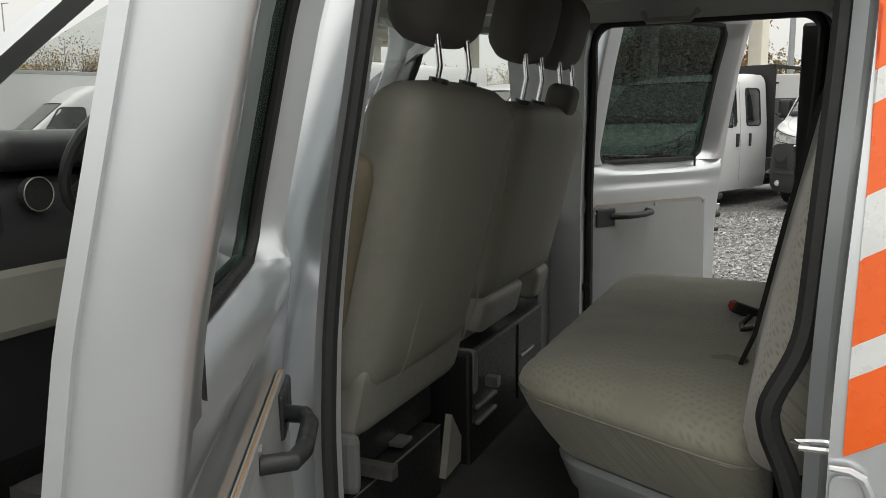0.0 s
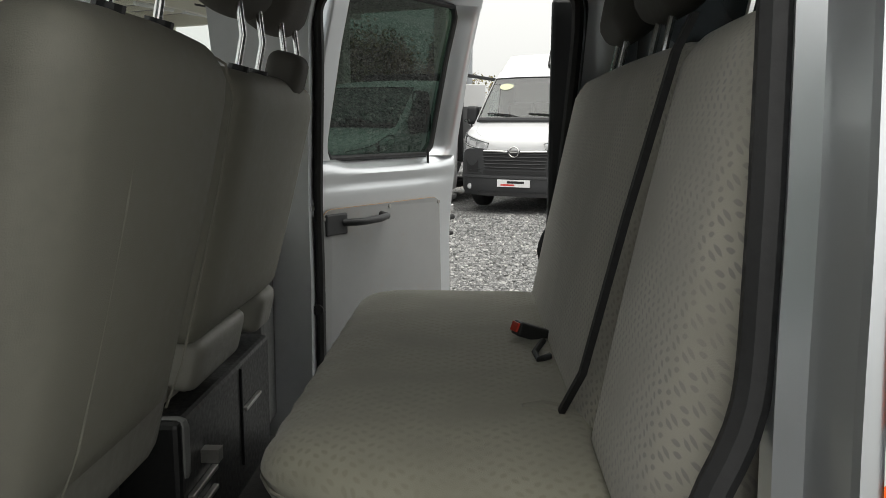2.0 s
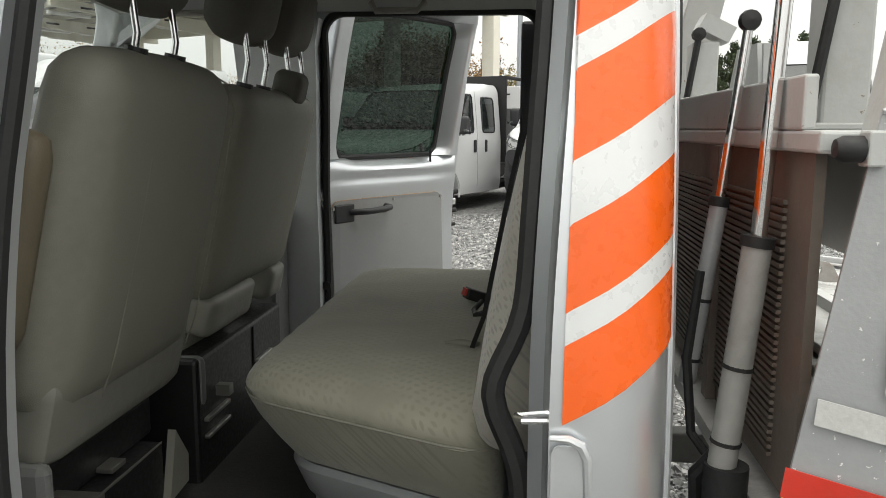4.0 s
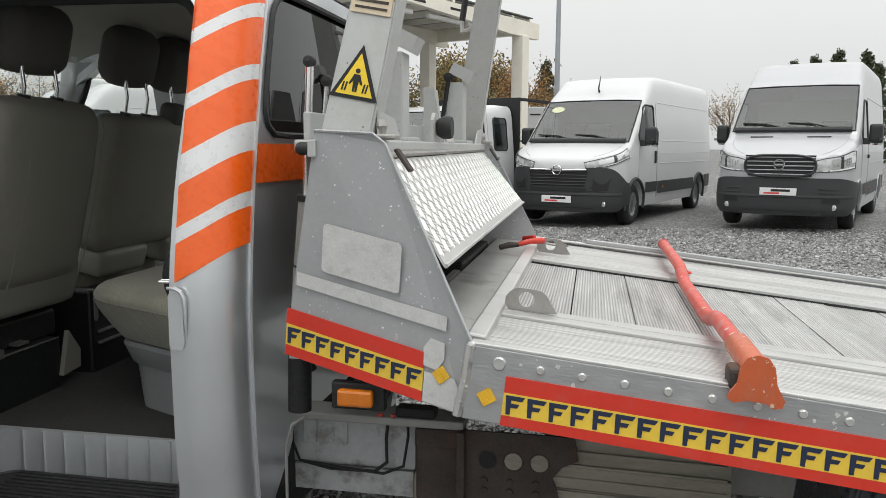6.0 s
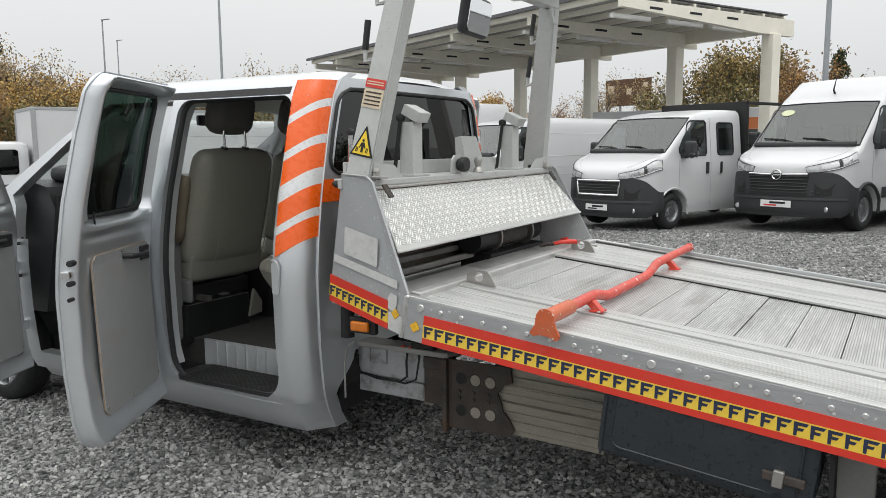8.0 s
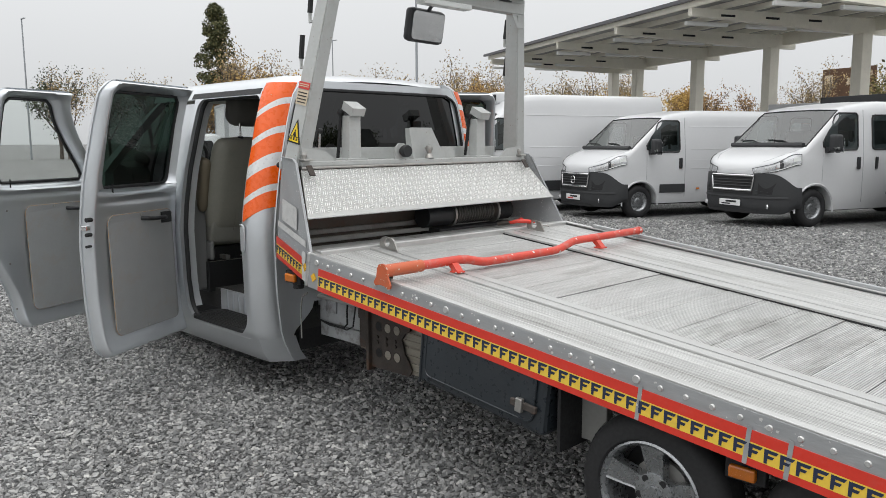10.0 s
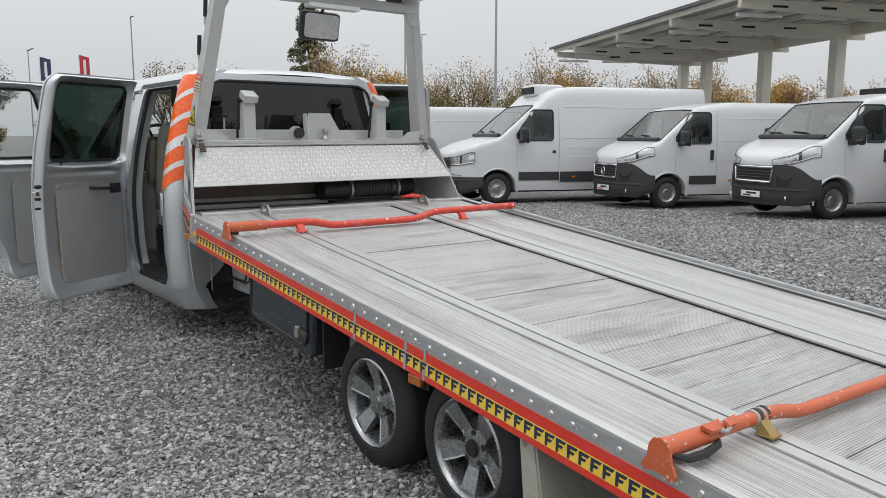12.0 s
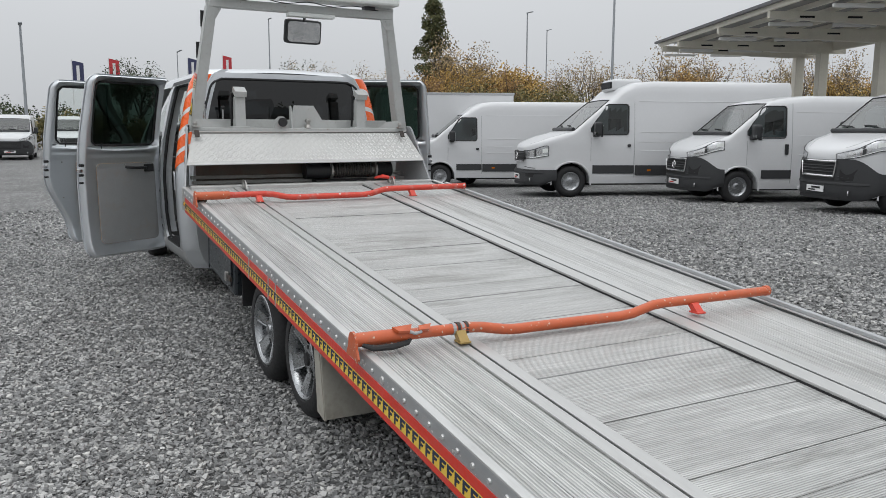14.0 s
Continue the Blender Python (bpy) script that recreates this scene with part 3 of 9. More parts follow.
def build_stones():
    """Loose crushed stones near the truck, thinning out with distance."""
    rng = np.random.default_rng(4)
    # a blunt wedge with split corners: crushed stone, not pebble
    bv = np.array([(x, y, z) for x in (-1, 1) for y in (-1, 1) for z in (-1, 1)]) * 0.8
    bf = np.array([(0, 1, 3), (0, 3, 2), (4, 6, 7), (4, 7, 5), (0, 4, 5), (0, 5, 1), (2, 3, 7), (2, 7, 6), (0, 2, 6), (0, 6, 4), (1, 5, 7), (1, 7, 3)])
    pts = []
    for x0, x1, y0, y1, dens in ((-4.0, 7.6, -1.4, 1.6, 2450), (-0.5, 4.5, 1.6, 3.4, 1900), (-2.5, 8.0, 3.3, 7.5, 560), (-9.0, 9.0, 7.5, 14.5, 230), (-9.0, -4.0, -1.4, 7.5, 200)):
        k = int((x1 - x0) * (y1 - y0) * dens)
        pts.append(np.column_stack([rng.uniform(x0, x1, k), rng.uniform(y0, y1, k), rng.uniform(0.6, 1.3, k) * (0.0114 if dens > 1000 else 0.017)]))
    p = np.vstack(pts)
    k = len(p)
    s = p[:, 2:3] * rng.uniform(0.7, 1.35, (k, 3)) * np.array([1.22, 0.86, 0.80])
    a = rng.uniform(0, 2 * np.pi, k)
    jit = (bv[None] + rng.uniform(-0.55, 0.22, (k, len(bv), 3)) * np.sign(bv)[None]) * s[:, None, :]
    t = rng.uniform(-1.0, 1.0, k)
    y1, z1 = jit[..., 1] * np.cos(t)[:, None] - jit[..., 2] * np.sin(t)[:, None], jit[..., 1] * np.sin(t)[:, None] + jit[..., 2] * np.cos(t)[:, None]
    c, sn = np.cos(a)[:, None], np.sin(a)[:, None]
    X = jit[..., 0] * c - y1 * sn + p[:, 0:1]
    Y = jit[..., 0] * sn + y1 * c + p[:, 1:2]
    zg = -0.045 + (-0.03 + 0.0175 * np.clip(p[:, 0], -16, 6)) * np.clip((p[:, 1] - 4) / 7, 0, 1) ** 2 * (3 - 2 * np.clip((p[:, 1] - 4) / 7, 0, 1))
    Z = z1 + (zg + s[:, 2] * rng.uniform(-0.15, 0.9, k))[:, None]
    V = np.stack([X, Y, Z], -1).reshape(-1, 3)
    F = (bf[None] + (np.arange(k) * len(bv))[:, None, None]).reshape(-1, 3)
    me = bpy.data.meshes.new("gravel_stones")
    me.vertices.add(len(V))
    me.vertices.foreach_set("co", V.ravel())
    me.loops.add(F.size)
    me.loops.foreach_set("vertex_index", F.ravel().astype(np.int32))
    me.polygons.add(len(F))
    me.polygons.foreach_set("loop_start", (np.arange(len(F)) * 3).astype(np.int32))
    me.update(calc_edges=True)
    me.shade_flat()
    me.materials.append(STONES)
    tagged(new("gravel_stones", me), "loose grey crushed stones lying on the yard", "gravel", kind="stuff")


build_ground()
build_stones()

# ---- the recovery truck: cab ----
YC = 2.088
BODY_W = [(0.2, 0.884), (0.27, 0.934), (0.4, 0.979), (0.65, 1.004), (1, 1.012), (1.15, 0.999), (1.4, 0.964), (1.7, 0.899), (1.88, 0.849), (1.96, 0.804), (2, 0.724)]


def half_w(z):
    return lerp_table(BODY_W, z)


def side_sheet(xa, xb, zs, sign=-1, nx=4, thick=0.05, out=0.0, corner=None):
    """A piece of the body side between the curves xa(z) and xb(z); sign -1 is the driver's side."""
    bm = bmesh.new()
    skins = []
    for d in (out, -thick):
        grid = []
        for z in zs:
            row = []
            a, b = xa(z), xb(z)
            for i in range(nx + 1):
                x = a + (b - a) * i / nx
                w = half_w(z) + d
                if corner and x > corner[0]:
                    t = (x - corner[0]) / corner[1]
                    w -= corner[1] * (1 - math.sqrt(max(0.0, 1 - min(1, t) ** 2)))
                row.append(bm.verts.new((x, YC + sign * w, z)))
            grid.append(row)
        skins.append(grid)
    o, n = skins
    k = len(zs)
    for j in range(k - 1):
        for i in range(nx):
            bm.faces.new((o[j][i], o[j][i + 1], o[j + 1][i + 1], o[j + 1][i]))
            bm.faces.new((n[j][i], n[j + 1][i], n[j + 1][i + 1], n[j][i + 1]))
        bm.faces.new((o[j][0], o[j + 1][0], n[j + 1][0], n[j][0]))
        bm.faces.new((o[j][nx], n[j][nx], n[j + 1][nx], o[j + 1][nx]))
    for i in range(nx):
        bm.faces.new((o[0][i], n[0][i], n[0][i + 1], o[0][i + 1]))
        bm.faces.new((o[-1][i], o[-1][i + 1], n[-1][i + 1], n[-1][i]))
    return bm


def zrange(a, b, n):
    return [a + (b - a) * i / n for i in range(n + 1)]


truck = thing("recovery_truck", "silver crew-cab recovery truck with orange stripes and tilted flatbed", "tow truck")

X_B0, X_B1, X_C = -0.81, -0.678, 0.115
Z_OP0, Z_OP1 = 0.375, 1.885


def open_left(z):
    """Rear edge of the B-pillar, rounded where the opening meets sill and roof."""
    r = 0.14
    d = max(0.0, r - (z - Z_OP0)) if z < Z_OP0 + r else max(0.0, 0.08 - (Z_OP1 - z))
    rr = r if z < Z_OP0 + r else 0.08
    return X_B1 + rr - math.sqrt(max(0.0, rr * rr - d * d)) + 0.035 * smoothstep(1.15, 1.86, z)


def open_right(z):
    r = 0.15
    d = max(0.0, r - (z - Z_OP0)) if z < Z_OP0 + r else max(0.0, 0.07 - (Z_OP1 - z))
    rr = r if z < Z_OP0 + r else 0.07
    return X_C - rr + math.sqrt(max(0.0, rr * rr - d * d)) + 0.03 * smoothstep(1.1, 1.86, z)


def build_cab():
    zs = [Z_OP0 + 0.15 * (1 - math.cos(radians(q))) for q in range(0, 90, 10)] + zrange(Z_OP0 + 0.15, Z_OP1 - 0.08, 20) + [Z_OP1 - 0.08 * (1 - math.cos(radians(q))) for q in range(80, -1, -10)]
    for sg in (-1, 1):
        part("sill", side_sheet(lambda z: -1.9, lambda z: 0.30, zrange(0.21, Z_OP0, 5), sg, 24, 0.09, corner=(0.17, 0.13)), SILVER, truck, soft=True)
        part("b_pillar", side_sheet(lambda z: X_B0 + 0.12 * smoothstep(1.1, 1.86, z), open_left, zs, sg, 4, 0.03), SILVER, truck, soft=True)
        part("rear_pillar", side_sheet(lambda z: open_right(z) + 0.012, lambda z: 0.30, zs, sg, 14, 0.07, corner=(0.17, 0.13)), SILVER, truck, soft=True)
        part("roof_rail", side_sheet(lambda z: -1.35, lambda z: 0.30, zrange(Z_OP1, 2.0, 5), sg, 24, 0.07, corner=(0.17, 0.13)), SILVER, truck, soft=True)
        # A-pillar, slanted
        part("a_pillar", side_sheet(lambda z: -2.30 + 1.75 * (z - 1.30) if z > 1.3 else -2.30, lambda z: -2.12 + 1.52 * (z - 1.30) if z > 1.3 else -2.0, zrange(1.08, 1.9, 12), sg, 2, 0.07), SILVER, truck, soft=True)
        # front wing with its wheel arch
        def arch(x):
            d = abs(x + 2.42)
            return 0.31 + (math.sqrt(max(0, 0.40 ** 2 - d * d)) if d < 0.40 else 0)
        bm = bmesh.new()
        xs = zrange(-3.12, -1.86, 30)
        rows = []
        for x in xs:
            zt = 1.09 - 0.22 * smoothstep(0, 1, (-1.9 - x) / 1.2)
            zb = max(0.26, arch(x) if abs(x + 2.42) < 0.40 else 0.26)
            inset = 0.22 * smoothstep(0, 1, (-2.6 - x) / 0.55)
            rows.append([bm.verts.new((x, YC + sg * (half_w(zb + (zt - zb) * k / 6) - inset), zb + (zt - zb) * k / 6)) for k in range(7)])
        for a, b in zip(rows, rows[1:]):
            for k in range(6):
                bm.faces.new((a[k], b[k], b[k + 1], a[k + 1]))
        part("front_wing", bm, SILVER, truck, soft=True)
        part("roof_gutter", side_sheet(lambda z: X_B1 - 0.07, lambda z: X_C + 0.015, zrange(Z_OP1 + 0.006, Z_OP1 + 0.042, 3), sg, 10, 0.01, 0.003), RUBBER, truck, "black gutter strip over the door", soft=True)
        part("pillar_core", side_sheet(lambda z: X_B0 - 0.14, lambda z: open_left(z) - 0.012, zrange(0.45, 1.86, 16), sg, 3, 0.11, -0.026), SILVER_IN, truck, soft=True)
        # rubber door seal round the opening
        loop = []
        for z in zs:
            loop.append((open_left(z) + 0.005, z, 0.038))
        for z in reversed(sorted(set(zs) | {0.92 + 0.025 * k for k in range(18)})):
            bulge = -0.03 * math.exp(-((z - 1.10) / 0.08) ** 2)
            loop.append((open_right(z) - 0.022 * smoothstep(Z_OP0 - 0.05, Z_OP0 + 0.2, z) + 1.5 * bulge, z, 0.05 + 0.085 * smoothstep(Z_OP0, Z_OP0 + 0.3, z) * smoothstep(Z_OP1 + 0.02, Z_OP1 - 0.15, z)))
        pts = [(x, YC + sg * (half_w(z) - d), z) for x, z, d in loop]
        bm = bmesh.new()
        rows = []
        for z in zs:
            q = smoothstep(Z_OP0 - 0.05, Z_OP0 + 0.2, z)
            deep = 0.06 + 0.085 * smoothstep(Z_OP0, Z_OP0 + 0.3, z) * smoothstep(Z_OP1 + 0.02, Z_OP1 - 0.15, z)
            cut = ((-0.012 * q, 1.0), (-0.008 * q, 0.8), (-0.014 * q, 0.74), (0.006, 0.60), (0.010, 0.18), (0.014, 0.003 / deep))
            rows.append([bm.verts.new((open_right(z) + dx, YC + sg * (half_w(z) - deep * f), z)) for dx, f in cut])
        for p, q in zip(rows, rows[1:]):
            for i in range(5):
                bm.faces.new((p[i], p[i + 1], q[i + 1], q[i]))
        part("pillar_jamb", bm, SILVER, truck, soft=True)
        part("door_seal", tube(pts, [0.016] * len(zs) + [0.018] * (len(pts) - len(zs)), 8, True), RUBBER, truck, "black rubber door seal", soft=True)
    # bonnet, nose, windscreen
    bm = bmesh.new()
    rows = []
    for x, z, w in ((-3.16, 0.30, 0.70), (-3.2, 0.55, 0.74), (-3.17, 0.78, 0.76), (-3.05, 0.92, 0.80), (-2.8, 1.08, 0.84), (-2.5, 1.24, 0.87), (-2.33, 1.34, 0.90)):
        rows.append([bm.verts.new((x + 0.10 * (abs(k) / 6) ** 2, YC + w * k / 6, z - 0.03 * (k / 6) ** 2)) for k in range(-6, 7)])
    for a, b in zip(rows, rows[1:]):
        for k in range(12):
            bm.faces.new((a[k], b[k], b[k + 1], a[k + 1]))
    part("bonnet", bm, SILVER, truck, soft=True)
    bm = bmesh.new()
    rows = [[bm.verts.new((x + 0.10 * (abs(k) / 6) ** 2, YC + w * k / 6, z - 0.02 * (k / 6) ** 2)) for k in range(-6, 7)] for x, z, w in ((-2.35, 1.34, 0.86), (-1.98, 1.54, 0.84), (-1.62, 1.74, 0.80), (-1.28, 1.90, 0.74))]
    for a, b in zip(rows, rows[1:]):
        for k in range(12):
            bm.faces.new((a[k], b[k], b[k + 1], a[k + 1]))
    ws = part("windscreen", bm, GLASS, truck, "clear windscreen", soft=True)
    ws.visible_shadow = False
    # roof skin and headliner
    for nm, dz, ma in (("roof", 0.0, SILVER), ("headliner", -0.055, LIGHT_TRIM)):
        bm = bmesh.new()
        rows = []
        for x in zrange(-1.32, 0.318, 16):
            drop = 0.05 * smoothstep(-1.0, -1.32, x) if x < -1.0 else 0
            drop = 0.07 * max(0, (-1.0 - x) / 0.32) ** 2 + 0.05 * max(0, (x - 0.2) / 0.13) ** 2
            t = max(0.0, min(1.0, (x - 0.17) / 0.17))
            rw = 0.698 - 0.13 * (1 - math.sqrt(1 - t * t)) - (0.01 if dz else 0)
            rows.append([bm.verts.new((x - (0.06 * (k / 10) ** 2 * t), YC + rw * k / 10, 1.997 + 0.03 * (1 - (k / 10) ** 2) - drop + dz)) for k in range(-10, 11)])
        for a, b in zip(rows, rows[1:]):
            for k in range(20):
                bm.faces.new((a[k], b[k], b[k + 1], a[k + 1]))
        part(nm, bm, ma, truck, "light grey headliner" if dz else "", soft=True)
    # rear wall: bowed frame strips round the window
    def rx(z, u=0.0):
        return 0.304 + 0.016 * (1 - min(1.0, abs(u)) ** 3)

    def edge(z):
        return half_w(z) - 0.125

    def wall(f0, f1, z0, z1, n=6, ny=14):
        """Rear panel between the lateral curves f0(z) and f1(z)."""
        bm = bmesh.new()
        g = []
        for d in (0, -0.05):
            rows = []
            for z in zrange(z0, z1, n):
                a, b = f0(z), f1(z)
                rows.append([bm.verts.new((rx(z, (a + (b - a) * i / ny) / edge(z)) + d, YC + a + (b - a) * i / ny, z)) for i in range(ny + 1)])
            g.append(rows)
        for j in range(n):
            for i in range(ny):
                bm.faces.new((g[0][j][i], g[0][j][i + 1], g[0][j + 1][i + 1], g[0][j + 1][i]))
                bm.faces.new((g[1][j][i], g[1][j + 1][i], g[1][j + 1][i + 1], g[1][j][i + 1]))
            bm.faces.new((g[0][j][0], g[0][j + 1][0], g[1][j + 1][0], g[1][j][0]))
            bm.faces.new((g[0][j][ny], g[1][j][ny], g[1][j + 1][ny], g[0][j + 1][ny]))
        for i in range(ny):
            bm.faces.new((g[0][0][i], g[1][0][i], g[1][0][i + 1], g[0][0][i + 1]))
            bm.faces.new((g[0][n][i], g[0][n][i + 1], g[1][n][i + 1], g[1][n][i]))
        return bm
    ZW0, ZW1 = 1.50, 1.92

    def glass_edge(z):
        r = 0.09
        d = max(0.0, r - (z - ZW0), r - (ZW1 - z))
        return edge(z) - 0.034 - (r - math.sqrt(max(0, r * r - d * d)))
    part("rear_wall", wall(lambda z: -edge(z), edge, 1.36, ZW0, 4), SILVER, truck, soft=True)
    part("rear_panel", wall(lambda z: -edge(z), edge, 0.58, 1.36, 10), SILVER, truck, "silver lower rear panel", soft=True)
    for sg in (-1, 1):
        part("rear_skirt", wall(lambda z: sg * edge(z), lambda z: sg * (edge(z) - 0.06 - 0.20 * smoothstep(0.34, 0.58, z)), 0.24, 0.58, 8, 6), SILVER, truck, soft=True)
    part("rear_wall", wall(lambda z: -edge(z), edge, ZW1, 1.975, 4), SILVER, truck, soft=True)
    for sg in (-1, 1):
        part("window_post", wall(lambda z: sg * glass_edge(z), lambda z: sg * edge(z), ZW0, ZW1, 12, 3), SILVER, truck, soft=True)
    bm = bmesh.new()
    rows = [[bm.verts.new((rx(z, 0.95 * i / 8) - 0.016, YC + (edge(z) - 0.03) * i / 8, z)) for i in range(-8, 9)] for z in zrange(ZW0 - 0.015, ZW1 + 0.015, 4)]
    for p, q in zip(rows, rows[1:]):
        for i in range(16):
            bm.faces.new((p[i], p[i + 1], q[i + 1], q[i]))
    part("rear_window", bm, DARK_TINT, truck, "dark tinted rear window", soft=True)
    lp = [(-glass_edge(z), z) for z in zrange(ZW0 + 0.002, ZW1 - 0.002, 16)] + [(glass_edge(z) * k / 8, ZW1) for z in (ZW1 - 0.002,) for k in range(-7, 8)] + [(glass_edge(z), z) for z in reversed(zrange(ZW0 + 0.002, ZW1 - 0.002, 16))] + [(-glass_edge(ZW0 + 0.002) * k / 8, ZW0) for k in range(-7, 8)]
    part("window_seal", tube([(rx(z, u / edge(z)) + 0.002, YC + u, z) for u, z in lp], 0.010, 6, True), RUBBER, truck, soft=True)
    for sg in (-1, 1):
        part("corner_seam", tube([(0.302, YC + sg * (half_w(z) - 0.128), z) for z in zrange(0.24, 1.97, 20)], 0.006, 6), SILVER, truck, soft=True)
    # orange band along the rear wall and the corner stripes
    for sg in (-1, 1):
        bm = bmesh.new()
        rows = [[bm.verts.new((rx(z, u) + 0.004, YC + sg * u * edge(z), z)) for u in (0.996, 0.93, 0.82, 0.66, 0.45, 0.2)] for z in (1.365, 1.42, 1.475)]
        for p, q in zip(rows, rows[1:]):
            for i in range(5):
                bm.faces.new((p[i], p[i + 1], q[i + 1], q[i]))
        part("orange_band", bm, ORANGE, truck, "orange film band", soft=True)
        marks = (1.086, 1.188, 1.230, 1.341, 1.421, 1.538, 1.581, 1.714, 1.754, 1.99)
        for k, (z_lo, z_hi) in enumerate(zip(marks, marks[1:])):
            white = k % 2 == 1
            bm = bmesh.new()
            rows = []
            for z_base in zrange(z_lo, z_hi, 6):
                row = []
                for i in range(11):
                    th = radians(90 * max(0, i - 3) / 7.0 * 0.985)
                    x = 0.144 + 0.026 * i / 3 if i <= 3 else 0.17 + 0.13 * math.sin(th)
                    z = z_base + 0.012 + 0.55 * (x - 0.130) + 0.01 * smoothstep(0.2, 0.3, x)
                    z = min(z, 1.958 + 0.0001 * i)
                    t = max(0.0, (x - 0.17) / 0.13)
                    w = half_w(z) - 0.13 * (1 - math.sqrt(max(0.0, 1 - min(1, t) ** 2))) + 0.004
                    row.append(bm.verts.new((x + (0.016 * smoothstep(1.1, 1.86, z) if i == 0 else 0), YC + sg * w, z)))
                rows.append(row)
            if rows[0][0].co.z > 1.93:
                bm.free()
                continue
            for p, q in zip(rows, rows[1:]):
                for i in range(10):
                    if (q[i].co - p[i].co).length > 0.002 or (q[i + 1].co - p[i + 1].co).length > 0.002:
                        bm.faces.new((p[i], p[i + 1], q[i + 1], q[i]))
            part("white_stripe" if white else "orange_stripe", bm, WHITE_FILM if white else ORANGE, truck, soft=True)
    # hinge plates with bolts on the passenger-side pillar
    for z in (1.215, 0.63):
        hp = part("hinge_plate", boxed(-0.735, -0.665, YC + 0.945, YC + 0.957, z - 0.028, z + 0.028, 0.003), SILVER_IN, truck, "painted door hinge plate")
        for x in (-0.715, -0.69):
            part("hinge_bolt", cyl((x, YC + 0.935, z), (x, YC + 0.946, z), 0.010, 6), STEEL, hp)
    part("pillar_hole", cyl((-0.678, YC + 0.943, 0.879), (-0.678, YC + 0.949, 0.879), 0.018, 12), BLACK, truck)
    # striker, fuel-flap recess, corner trim
    part("door_striker", tube([(0.140, YC - 0.985, 1.104), (0.092, YC - 0.990, 1.104), (0.084, YC - 0.970, 1.102), (0.125, YC - 0.955, 1.102)], 0.0055, 8), CHROME, truck, "chrome door striker", soft=True)
    # pale plate and ridge imitate the light and shadow line of a pressed recess
    part("lit_recess", plate(rounded(0.130, 0.172, 0.925, 1.082, 0.014), 0.006, pose(0, YC - 1.019, 0)), SILVER_IN, truck, "pale plate imitating light caught in a pressed recess")
    part("pressed_edge", tube([(0.128, YC - 1.018, 1.092), (0.152, YC - 1.020, 1.092), (0.168, YC - 1.020, 1.084), (0.176, YC - 1.019, 1.066), (0.178, YC - 1.018, 1.02), (0.177, YC - 1.015, 0.96)], [0.004, 0.006, 0.007, 0.007, 0.005, 0.001], 8), SILVER_IN, truck, soft=True)


